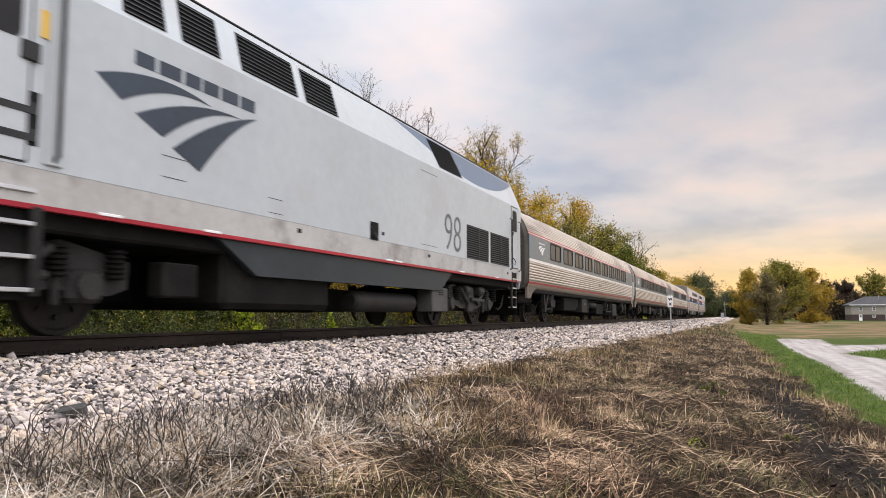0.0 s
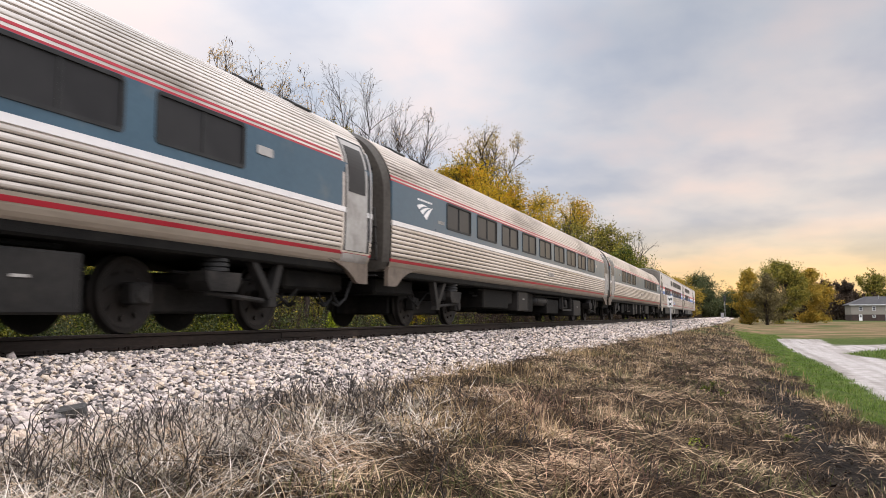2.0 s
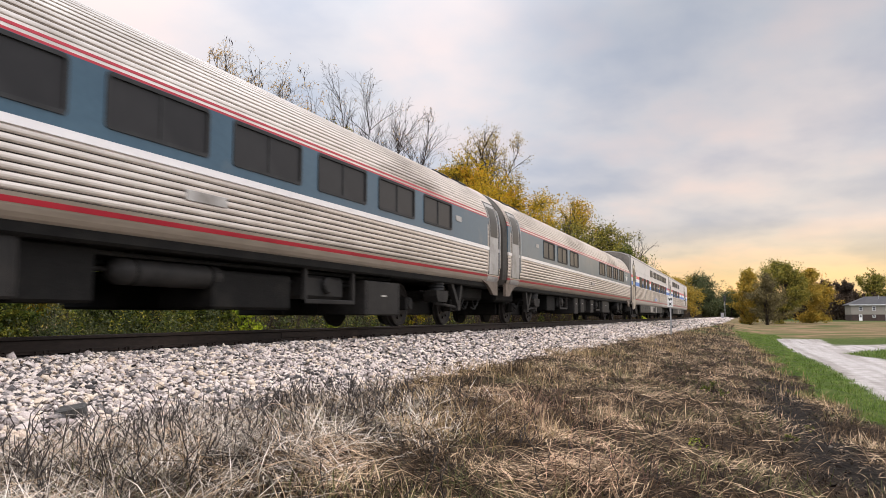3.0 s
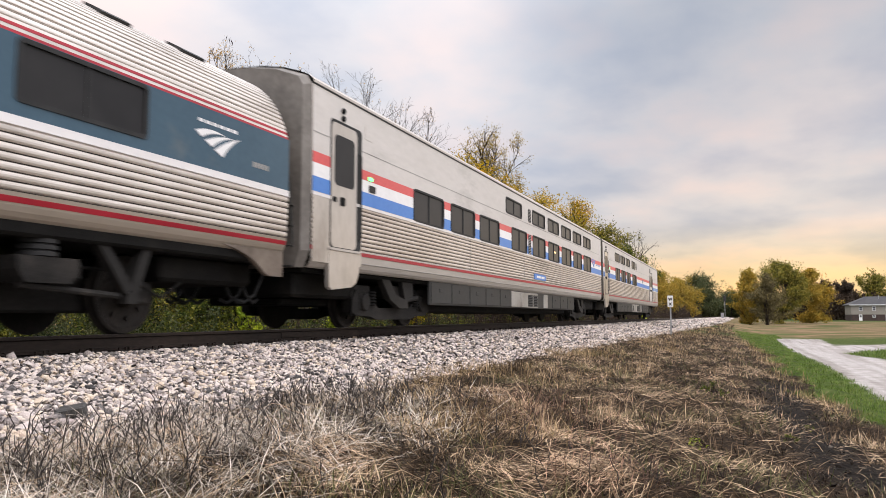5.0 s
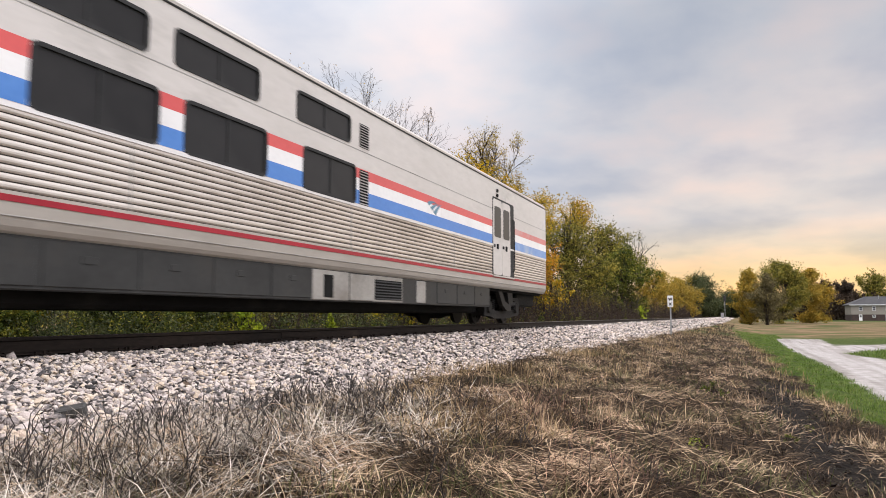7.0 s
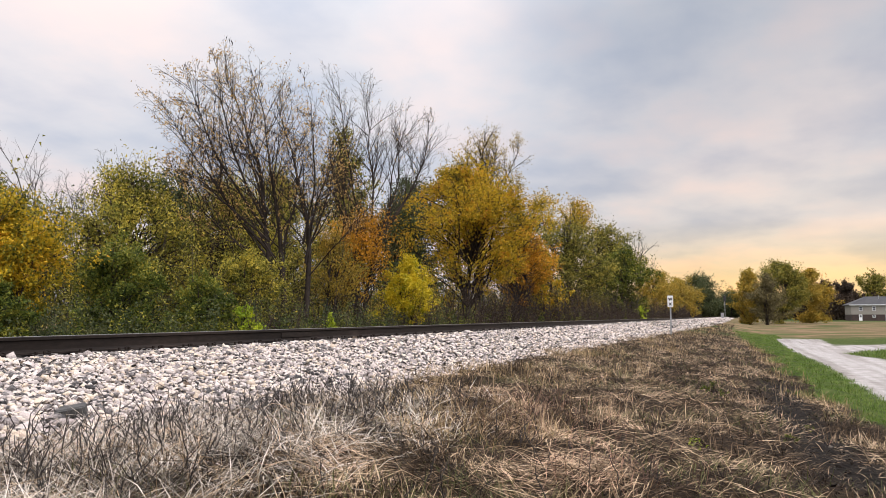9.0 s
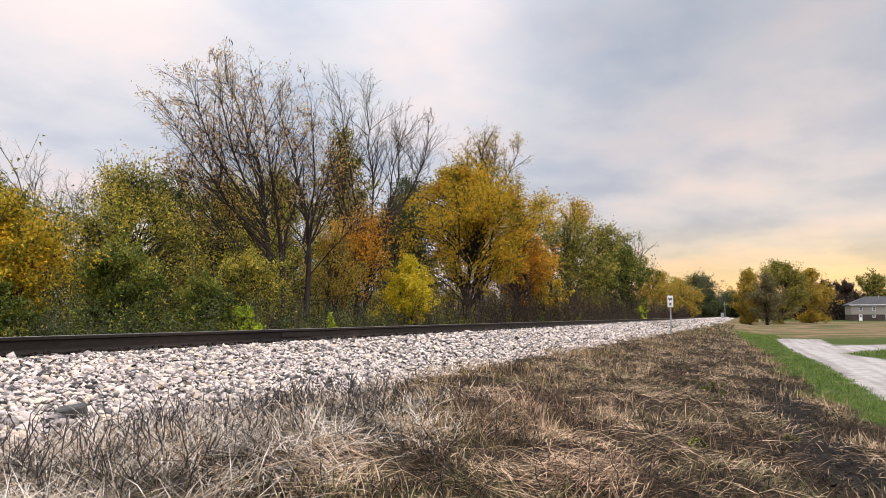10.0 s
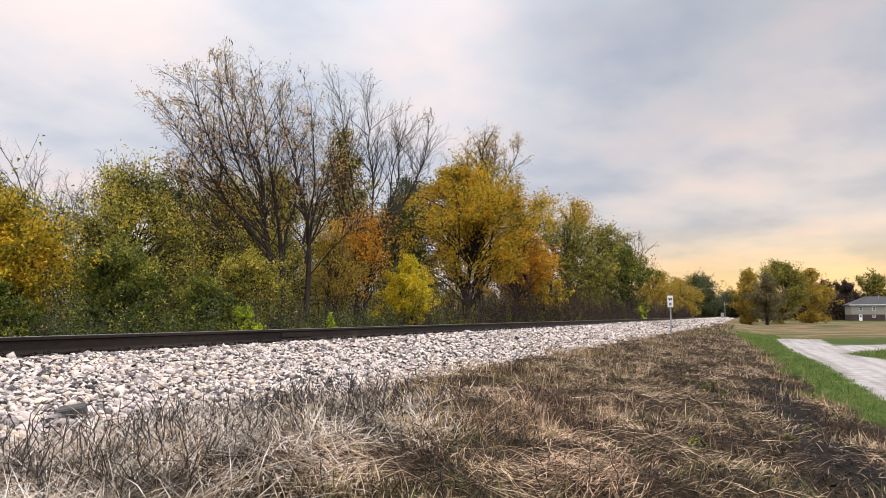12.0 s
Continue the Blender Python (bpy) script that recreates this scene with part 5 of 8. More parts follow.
def loco_bogie(owner, y):
    g = Geo()
    for sx in (-1, 1):
        g.plate([(-2.0, 0.50), (-1.75, 0.42), (-1.0, 0.48), (-0.6, 0.40), (0.6, 0.40), (1.0, 0.48), (1.75, 0.42), (2.0, 0.50), (2.02, 0.80), (1.1, 0.98), (0.5, 0.84), (-0.5, 0.84), (-1.1, 0.98), (-2.02, 0.80)], sx * 1.02, sx * 1.16)
        for dy in (-1.4, 1.4):
            g.box(sx * 1.13 - 0.09, sx * 1.13 + 0.09, dy - 0.24, dy + 0.24, 0.34, 0.70, 0.05)
            g.cyl((sx * 1.22, dy, 0.508), 0.15, 0.10, 0, 16, 0.02)
            g.box(sx * 1.16 - 0.05, sx * 1.16 + 0.05, dy - 0.42, dy - 0.32, 0.30, 0.95, 0.02)
        g.box(sx * 1.16 - 0.06, sx * 1.16 + 0.06, -0.20, 0.22, 0.30, 0.95, 0.03)
    g.box(-1.0, 1.0, -0.3, 0.3, 0.45, 0.9, 0.04)
    g.box(-0.6, 0.6, -1.9, 1.9, 0.35, 0.7, 0.04)
    ob = part("bogie", g, BOGIE_GREY, owner)
    ob.location = (0, y, 0)
    for sx in (-1, 1):
        for dy in (-1.02, -1.78, 1.02, 1.78):
            sp = Geo()
            sp.lathe([(i * 0.055 + a, r) for i in range(6) for a, r in ((-0.024, 0.085), (-0.01, 0.115), (0.01, 0.115), (0.024, 0.085))], (sx * 1.20, dy, 0.62), 2, 14)
            part("coil_spring", sp, UNDER, ob, smooth=True)
        for a, b in (((-0.9, 0.88), (-0.35, 0.52)), ((0.9, 0.88), (0.35, 0.52)), ((-0.1, 0.62), (0.85, 0.60))):
            part("damper", Geo().tube([(sx * 1.25, *a), (sx * 1.25, *b)], 0.055, 10), BOGIE_GREY, ob)
        part("brake_cylinder", Geo().cyl((sx * 1.22, -0.45, 0.84), 0.13, 0.34, 1, 16, 0.03), BOGIE_GREY, ob, smooth=True)
        part("brake_cylinder", Geo().cyl((sx * 1.22, 0.55, 0.84), 0.13, 0.34, 1, 16, 0.03), BOGIE_GREY, ob, smooth=True)
        part("sand_pipe", Geo().tube([(sx * 1.15, -2.0, 0.95), (sx * 1.18, -2.1, 0.6), (sx * 1.0, -1.95, 0.12)], 0.03, 6), UNDER, ob)
    for dy in (-1.4, 1.4):
        add_wheelset(ob, dy, 0.508, WHEELS_LOCO)


def locomotive(s):
    """A boxy diesel: upright sides, a shoulder sloping to the roof, vents and a slate blue rear shoulder. Its nose points to -y."""
    ob = car("diesel_locomotive", "silver grey diesel passenger locomotive with slate blue emblem", "locomotive", s)
    L = 21.45
    sh = [(1.55, 3.36), (1.22, 4.14), (1.05, 4.24), (0.5, 4.30), (0.0, 4.31)]
    front = 3.0
    for sx in (1, -1):
        part("side_panel", Geo().sweep([(sx * a, b) for a, b in [(1.50, 1.50), (1.55, 1.555), (1.55, 3.36), (1.50, 3.40)]], front, L, True), LOCO_GREY, ob, "smooth silver grey side")
        part("sill_band", Geo().sweep([(sx * a, b) for a, b in [(1.45, 1.20), (1.545, 1.225), (1.547, 1.55), (1.45, 1.55)]], front, L, True), LOCO_BAND, ob, "dusty grey sill band")
        part("red_stripe", Geo().box(min(sx * 1.48, sx * 1.55), max(sx * 1.48, sx * 1.55), front, L - 0.2, 1.175, 1.225, 0.004), RED_PAINT, ob, "red sill stripe")
    part("roof", Geo().sweep(sh + mirrored(sh[:-1])[::-1], front, L, False), LOCO_GREY, ob, "silver grey roof")
    part("rear_wall", Geo().sweep([(a * 0.99, b) for a, b in [(1.5, 1.0), (1.55, 1.3), (1.55, 3.36), (1.22, 4.14), (0.5, 4.29), (-0.5, 4.29), (-1.22, 4.14), (-1.55, 3.36), (-1.55, 1.3), (-1.5, 1.0)]], L - 0.05, L, True), LOCO_GREY, ob)
    # nose, raked back from the bumper to the windscreen
    nose = Geo()
    ring = [(1.55, 1.2), (1.55, 3.36), (1.22, 4.14), (0.5, 4.30), (-0.5, 4.30), (-1.22, 4.14), (-1.55, 3.36), (-1.55, 1.2)]
    vv = []
    for y, kx, top in ((front, 1.0, 4.31), (1.9, 0.97, 4.05), (0.7, 0.92, 3.0), (0.1, 0.85, 2.2), (0.0, 0.8, 1.6)):
        vv += [(x * kx, y, min(z, top) if z > 1.3 else z) for x, z in ring]
    ff = []
    for k in range(4):
        for i in range(7):
            ff.append((k * 8 + i, k * 8 + i + 1, (k + 1) * 8 + i + 1, (k + 1) * 8 + i))
    ff += [tuple(range(32, 40)), tuple(range(8))]
    nose.add(vv, ff)
    part("nose", nose, LOCO_GREY, ob, "raked silver grey nose")
    part("windscreen", Geo().box(-1.1, 1.1, 1.0, 1.35, 3.1, 3.7, 0.05), GLASS, ob)
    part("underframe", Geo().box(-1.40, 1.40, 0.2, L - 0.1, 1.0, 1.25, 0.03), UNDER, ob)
    # roof walk edge and exhaust housing
    for sx in (1, -1):
        part("roof_rail", Geo().tube([(sx * 1.20, 3.4, 4.17), (sx * 1.20, L - 0.2, 4.17)], 0.02, 6), SLAT, ob)

    def on_slope(k, out=0.0):
        x, z = 1.55 - 0.33 * k, 3.36 + 0.78 * k
        return x + out * 0.92, z + out * 0.39

    def slope_plate(pts, name, mat, sx, thick=0.006, label=""):
        g = Geo()
        n = len(pts)
        v = []
        for o in (thick, -0.01):
            for y, k in pts:
                x, z = on_slope(k, o)
                v.append((sx * x, y, z))
        g.add(v, [(i, (i + 1) % n, n + (i + 1) % n, n + i) for i in range(n)] + [tuple(range(n)), tuple(range(n, 2 * n))])
        return part(name, g, mat, ob, label)

    def slope_vent(y0, y1, sx, k0=0.08, k1=0.86, n=9, lean=0.16):
        v = slope_plate([(y0, k0), (y1, k0), (y1 + lean, k1), (y0 + lean, k1)], "roof_vent", VENT_DARK, sx, 0.004, "black louvred shoulder vent")
        for i in range(n):
            ka, kb = k0 + (k1 - k0) * (i + 0.1) / n, k0 + (k1 - k0) * (i + 0.55) / n
            g = Geo()
            q = []
            for yy in (y0 + 0.02, y1 - 0.02):
                for k, o in ((ka, 0.022), (kb, 0.008), (kb, 0.002), (ka, 0.012)):
                    x, z = on_slope(k, o)
                    q.append((sx * x, yy + lean * (k - k0) / (k1 - k0), z))
            g.add(q, [(0, 1, 2, 3), (7, 6, 5, 4), (0, 4, 5, 1), (1, 5, 6, 2), (2, 6, 7, 3), (3, 7, 4, 0)])
            part("slat", g, SLAT, v)
    for sx in (1, -1):
        for a, b in ((5.93, 6.58), (6.84, 7.55), (7.98, 9.34), (9.56, 10.54)):
            slope_vent(a, b, sx)
        # slate blue shoulder patch with a curved lower edge
        pts = [(13.2, 0.97)]
        for i in range(17):
            k = i / 16
            pts.append((13.2 + (L - 0.12 - 13.2) * k, 0.97 - 0.85 * math.sin(min(1.0, k / 0.55) * math.pi / 2) ** 1.2 + 0.78 * max(0.0, (k - 0.50) / 0.50) ** 2.2))
        pts.append((L - 0.12, 0.97))
        slope_plate(pts, "shoulder_patch", LOCO_BLUE, sx, 0.003, "slate blue shoulder patch")
        slope_vent(15.02, 16.45, sx, 0.10, 0.93, n=13, lean=-0.14)
        for a, b in ((16.68, 18.34), (18.50, 20.18)):
            v = vent_grille(ob, a, b, 1.58, 2.38, sx, n=15)
            part("mullion", Geo().box(min(sx * 1.55, sx * 1.574), max(sx * 1.55, sx * 1.574), (a + b) / 2 - 0.03, (a + b) / 2 + 0.03, 1.58, 2.38, 0.004), SKIRT, v)
        # rear door with window, handrails and ladder
        x = sx * HW
        part("door_gap", Geo().plate(rounded(20.42, 21.08, 1.56, 3.34, 0.03), x - sx * 0.02, x + sx * 0.005), RUBBER, ob)
        d = part("door", Geo().plate(rounded(20.45, 21.05, 1.58, 3.31, 0.03), x - sx * 0.02, x + sx * 0.012), LOCO_GREY, ob, "silver grey side door")
        part("door_window", Geo().plate(rounded(20.53, 20.95, 2.62, 3.22, 0.08), x, x + sx * 0.02), RUBBER, d)
        part("door_glass", Geo().plate(rounded(20.57, 20.91, 2.66, 3.18, 0.06), x, x + sx * 0.024), EQUIP, d)
        part("door_handle", Geo().tube([(x + sx * 0.01, 20.55, 1.85), (x + sx * 0.05, 20.55, 1.82), (x + sx * 0.05, 20.72, 1.74), (x + sx * 0.05, 20.60, 1.66)], 0.014, 6), SLAT, d)
        part("door_latch", Geo().box(min(x, x + sx * 0.03), max(x, x + sx * 0.03), 20.50, 20.60, 2.50, 2.60, 0.008), RUBBER, d)
        for yy in (20.30, 21.18):
            part("handrail", Geo().tube([(x, yy, 2.95), (x + sx * 0.07, yy, 2.92), (x + sx * 0.07, yy, 1.55), (x, yy, 1.50)], 0.017, 6), SLAT, ob)
        lad = part("ladder", Geo().box(min(sx * 1.50, sx * 1.56), max(sx * 1.50, sx * 1.56), 20.46, 20.52, 0.42, 1.46, 0.01).box(min(sx * 1.50, sx * 1.56), max(sx * 1.50, sx * 1.56), 20.86, 20.92, 0.42, 1.46, 0.01), EQUIP, ob, "steel boarding ladder")
        part("ladder_back", Geo().box(min(sx * 1.44, sx * 1.552), max(sx * 1.44, sx * 1.552), 20.52, 20.86, 1.24, 1.44, 0.005), VENT_DARK, lad)
        for z in (0.44, 0.72, 0.98, 1.24):
            part("ladder_step", Geo().box(min(sx * 1.42, sx * 1.57), max(sx * 1.42, sx * 1.57), 20.50, 20.88, z, z + 0.035, 0.006), CHROME, lad, "bright step edge")
        # cab door and its rails, at the front
        part("cab_door_gap", Geo().plate(rounded(4.15, 4.85, 1.58, 3.34, 0.03), x - sx * 0.02, x + sx * 0.005), RUBBER, ob)
        cd = part("cab_door", Geo().plate(rounded(4.18, 4.82, 1.60, 3.30, 0.03), x - sx * 0.02, x + sx * 0.012), LOCO_GREY, ob)
        part("door_window", Geo().plate(rounded(4.28, 4.72, 2.7, 3.2, 0.06), x, x + sx * 0.02), GLASS, cd)
        part("yellow_mark", Geo().box(min(x, x + sx * 0.016), max(x, x + sx * 0.016), 4.93, 5.01, 2.78, 3.05, 0.004), YELLOW, ob)
        part("handrail", Geo().tube([(x, 5.12, 3.3), (x + sx * 0.08, 5.12, 3.25), (x + sx * 0.08, 5.12, 1.7), (x, 5.12, 1.62)], 0.022, 6), SLAT, ob)
        part("door_pillar", Geo().box(min(x, x + sx * 0.03), max(x, x + sx * 0.03), 5.02, 5.22, 1.60, 3.35, 0.01), LOCO_GREY, ob)
        part("cab_latch", Geo().box(min(x, x + sx * 0.04), max(x, x + sx * 0.04), 4.72, 4.92, 2.52, 2.70, 0.01), RUBBER, ob)
        vent_grille(ob, 4.3, 4.95, 1.75, 2.25, sx, n=2)
        stp = part("cab_steps", Geo().box(min(sx * 1.40, sx * 1.48), max(sx * 1.40, sx * 1.48), 4.3, 5.0, 0.35, 1.45, 0.01), UNDER, ob)
        part("step_stringer", Geo().box(min(sx * 1.50, sx * 1.56), max(sx * 1.50, sx * 1.56), 4.93, 5.05, 0.38, 1.20, 0.01), EQUIP, stp)
        for z in (0.42, 0.72, 1.02, 1.32):
            part("ladder_step", Geo().box(min(sx * 1.42, sx * 1.57), max(sx * 1.42, sx * 1.57), 4.3, 4.95, z, z + 0.04, 0.006), CHROME, stp)
        # fuel tank skirt with raked ends, tanks and boxes below
        part("tank_skirt", Geo().plate([(7.6, 1.19), (15.85, 1.19), (15.15, 0.76), (8.45, 0.74)], sx * 1.40, sx * 1.50), LOCO_SKIRT, ob, "dark grey raked skirt")
        part("fuel_tank", Geo().box(min(sx * 0.2, sx * 1.38), max(sx * 0.2, sx * 1.38), 7.9, 10.6, 0.30, 1.1, 0.08), UNDER, ob)
        part("air_tank", Geo().cyl((sx * 1.16, 12.9, 0.47), 0.19, 2.6, 1, 20, 0.05), EQUIP, ob, "grey air reservoir", smooth=True)
        part("filter_box", Geo().box(min(sx * 1.2, sx * 1.44), max(sx * 1.2, sx * 1.44), 6.75, 7.35, 0.42, 0.82, 0.02), UNDER, ob)
        sb = part("sandbox", Geo().box(min(sx * 1.1, sx * 1.46), max(sx * 1.1, sx * 1.46), 14.75, 15.65, 0.30, 0.82, 0.02), CASE, ob, "dusty pale metal box")
        for i in range(3):
            part("slot", Geo().box(min(sx * 1.455, sx * 1.464), max(sx * 1.455, sx * 1.464), 15.1, 15.4, 0.66 + i * 0.045, 0.68 + i * 0.045), VENT_DARK, sb)
        part("filler_recess", Geo().plate(rounded(11.66, 11.98, 1.54, 1.86, 0.03), x - sx * 0.02, x + sx * 0.006), VENT_DARK, ob)
        part("filler_valve", Geo().cyl((x + sx * 0.02, 11.80, 1.62), 0.05, 0.06, 0, 10, 0.01), EQUIP, ob)
        for y, z in ((9.35, 1.42), (14.3, 1.42), (12.12, 1.66), (20.0, 1.36)):
            part("lift_lug", Geo().box(min(x - sx * 0.01, x + sx * 0.012), max(x - sx * 0.01, x + sx * 0.012), y, y + 0.09, z, z + 0.06, 0.006), EQUIP, ob)
        for y in (5.7, 7.3, 12.3, 12.7, 16.2, 18.9):
            part("sill_light", Geo().box(min(x - sx * 0.01, x + sx * 0.01), max(x - sx * 0.01, x + sx * 0.01), y, y + 0.30, 1.215, 1.245, 0.004), WHITE_PAINT, ob)
        for y0, y1, z in ((6.55, 6.95, 2.0), (6.55, 6.95, 1.76), (8.6, 8.95, 1.82), (8.6, 8.95, 1.62), (13.9, 14.8, 3.18), (13.9, 14.8, 1.66)):
            part("panel_seam", Geo().box(min(x - sx * 0.01, x + sx * 0.003), max(x - sx * 0.01, x + sx * 0.003), y0, y1, z, z + 0.008), SLAT, ob)
    emblem(ob, HW + 0.001, 5.59, 1.92, 1.0, EMBLEM_BLUE, "slate blue emblem blade")
    # word in the frame of the emblem, as plain bars
    for i, (y, w) in enumerate(((6.10, 0.30), (6.46, 0.36), (6.88, 0.28), (7.20, 0.30), (7.55, 0.34), (7.94, 0.30))):
        part("lettering_bar", Geo().box(HW + 0.001, HW + 0.006, y, y + w, 2.90, 3.06, 0.002), EMBLEM_BLUE, ob, "slate letter bar")
    fc = bpy.data.curves.new("digits", "FONT")
    fc.body, fc.size, fc.extrude, fc.align_x, fc.offset = "98", 1.20, 0.003, "LEFT", -0.020
    tmp = new("digits", fc)
    bpy.context.view_layer.update()
    me = bpy.data.meshes.new_from_object(tmp.evaluated_get(bpy.context.evaluated_depsgraph_get()))
    bpy.data.objects.remove(tmp)
    num = part("fleet_number", me, LETTER, ob, "slate grey number 98")
    num.matrix_basis = Matrix.Translation((HW + 0.006, 15.18, 1.66)) @ Matrix(((0, 0, 1, 0), (0.94, 0, 0, 0), (0, 1, 0, 0), (0, 0, 0, 1)))
    loco_bogie(ob, 4.5)
    loco_bogie(ob, 17.9)
    return ob


ITEMS = [("dark", 6.3, 8.6, 0.42, 0.95), ("box", 9.2, 10.4, 0.36, 0.99), ("dark", 10.4, 11.4, 0.34, 0.94), ("tank", 11.7, 13.6, 0.55, 0.86), ("dark", 13.3, 15.1, 0.30, 0.80), ("rack", 15.3, 16.9, 0.40, 1.0), ("box", 17.3, 18.75, 0.22, 0.84), ("dark", 7.0, 9.0, 0.55, 0.95)]
CAFE_ITEMS = [("dark", 5.8, 7.0, 0.4, 0.95), ("rack", 7.3, 8.6, 0.46, 1.02), ("box", 9.9, 10.7, 0.30, 1.0), ("box", 11.2, 12.0, 0.36, 1.0), ("dark", 12.0, 13.0, 0.42, 0.95), ("box", 13.4, 14.2, 0.36, 1.0), ("rack", 14.8, 15.9, 0.46, 1.0), ("box", 16.5, 18.6, 0.38, 0.98)]

locomotive(0.0)
A_WIN = [3.62 + 2.082 * i for i in range(9)]
first = coach(22.4, 24.75, A_WIN, [23.80], [21.35], 1.15, ITEMS, "fluted stainless steel coach with slate blue window band")
second = copy_thing(first, Matrix.Translation((TX, 47.98, 0)))
TRAIN.append((second, 47.98))
for o in second.children_recursive:
    if o.name.startswith("wheelset"):
        WHEELSETS.append((o, o.location.y, o.location.z))
coach(73.5, 25.4, [4.9, 7.0, 9.1, 15.6, 17.7, 19.75, 21.82], [0.35], [3.1], 23.4, CAFE_ITEMS, "fluted stainless steel lounge car with grouped windows")
sleeper(99.55, 25.65, [4.62, 6.70, 8.72, 11.55, 13.90, 15.98, 18.05, 20.12, 22.2], [11.0, 13.87, 15.95, 18.02, 20.08, 22.15], [0.55], [12.55], (4.9, 19.75), [(11.0, 11.95, "hatch"), (12.0, 12.75, "hatch"), (12.75, 13.4, "grille"), (13.4, 14.0, "grille"), (14.8, 15.35, "hatch")], 13.25, 23.1, "sleeping car with red white blue band and two window rows")
sleeper(125.82, 25.6, [4.62, 6.72, 8.78, 11.35], [4.5, 6.52, 8.58, 11.15], [0.41, 19.77], [12.3], (4.9, 19.75), [(11.0, 12.15, "open"), (12.2, 13.05, "hatch"), (13.05, 14.3, "grille"), (15.0, 15.45, "hatch")], None, None, "baggage sleeping car with red white blue band at the train's rear", DIAPHRAGM, True)


# ---------------------------------------------------------------- trees and brush
BARK = surface("grey_brown_bark", [(0.2, (0.020, 0.015, 0.012)), (0.8, (0.055, 0.043, 0.036))], 0.9, 0.0, 1.5, 18, 0.3, 22, spec=0.08)
BARK_WARM = surface("warm_brown_bark", [(0.2, (0.032, 0.024, 0.019)), (0.8, (0.085, 0.066, 0.054))], 0.9, 0.0, 1.5, 18, 0.3, 22, spec=0.08)
BARK_PALE = surface("pale_grey_bark", [(0.2, (0.06, 0.053, 0.049)), (0.8, (0.12, 0.108, 0.10))], 0.9, 0.0, 1.5, 18, 0.2, 22, spec=0.08)
PALETTES = {
    "amber": [(0.14, (0.036, 0.052, 0.012)), (0.4, (0.27, 0.22, 0.020)), (0.65, (0.58, 0.38, 0.020)), (0.92, (0.55, 0.27, 0.020))],
    "amber2": [(0.1, (0.143, 0.130, 0.033)), (0.5, (0.351, 0.247, 0.039)), (0.9, (0.468, 0.286, 0.039))],
    "olive": [(0.16, (0.028, 0.036, 0.012)), (0.5, (0.17, 0.16, 0.030)), (0.88, (0.44, 0.35, 0.06))],
    "olivey": [(0.18, (0.030, 0.040, 0.012)), (0.5, (0.24, 0.22, 0.036)), (0.85, (0.62, 0.48, 0.07))],
    "green": [(0.16, (0.016, 0.030, 0.008)), (0.5, (0.095, 0.12, 0.020)), (0.8, (0.26, 0.24, 0.035)), (0.95, (0.46, 0.36, 0.045))],
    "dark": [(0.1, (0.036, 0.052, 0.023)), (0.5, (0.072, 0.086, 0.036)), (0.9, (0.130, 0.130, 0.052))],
    "orange": [(0.1, (0.15, 0.09, 0.018)), (0.5, (0.48, 0.24, 0.022)), (0.9, (0.66, 0.30, 0.028))],
    "yellow": [(0.1, (0.17, 0.20, 0.018)), (0.4, (0.46, 0.37, 0.018)), (0.9, (0.62, 0.44, 0.022))],
    "maple": [(0.12, (0.06, 0.055, 0.014)), (0.35, (0.30, 0.22, 0.022)), (0.6, (0.55, 0.37, 0.024)), (0.8, (0.56, 0.31, 0.024)), (0.95, (0.52, 0.21, 0.024))],
    "lime": [(0.1, (0.16, 0.24, 0.020)), (0.6, (0.34, 0.40, 0.024)), (0.9, (0.50, 0.46, 0.03))],
    "rust": [(0.1, (0.24, 0.15, 0.05)), (0.5, (0.54, 0.33, 0.10)), (0.9, (0.72, 0.49, 0.19))],
    "sparse": [(0.1, (0.195, 0.156, 0.039)), (0.5, (0.364, 0.260, 0.058)), (0.9, (0.494, 0.351, 0.078))],
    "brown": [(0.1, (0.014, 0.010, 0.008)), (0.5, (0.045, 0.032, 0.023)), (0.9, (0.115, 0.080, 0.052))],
    "hazel": [(0.1, (0.055, 0.05, 0.024)), (0.5, (0.15, 0.125, 0.058)), (0.9, (0.25, 0.20, 0.09))],
    "pod": [(0.1, (0.014, 0.009, 0.009)), (0.9, (0.035, 0.022, 0.02))],
}
LEAVES = {k: leafy("leaves_" + k, v, 0.45 if k in ("rust", "sparse", "maple", "orange") else 0.30) for k, v in PALETTES.items()}


def tubes(branches, sides=4):
    """One mesh of tapered limbs: each a list of points and radii."""
    vs, fs, n = [], [], 0
    ang = np.arange(sides) * 2 * math.pi / sides
    ca, sa = np.cos(ang)[None, :, None], np.sin(ang)[None, :, None]
    for pts, rad in branches:
        p = np.asarray(pts, dtype=float)
        m = len(p)
        d = np.gradient(p, axis=0)
        d /= np.linalg.norm(d, axis=1)[:, None] + 1e-9
        u = np.cross(d, np.array([0.31, 0.22, 0.11]) + np.array([0, 0, 1.0]) * (np.abs(d[:, 2:3]) < 0.8))
        u /= np.linalg.norm(u, axis=1)[:, None] + 1e-9
        w = np.cross(d, u)
        vs.append((p[:, None, :] + (u[:, None, :] * ca + w[:, None, :] * sa) * np.asarray(rad)[:, None, None]).reshape(-1, 3))
        i = np.arange(m - 1)[:, None] * sides + np.arange(sides)[None, :]
        j = np.arange(m - 1)[:, None] * sides + (np.arange(sides)[None, :] + 1) % sides
        fs.append(np.stack([i, j, j + sides, i + sides], -1).reshape(-1, 4) + n)
        n += m * sides
    return np.concatenate(vs), np.concatenate(fs)


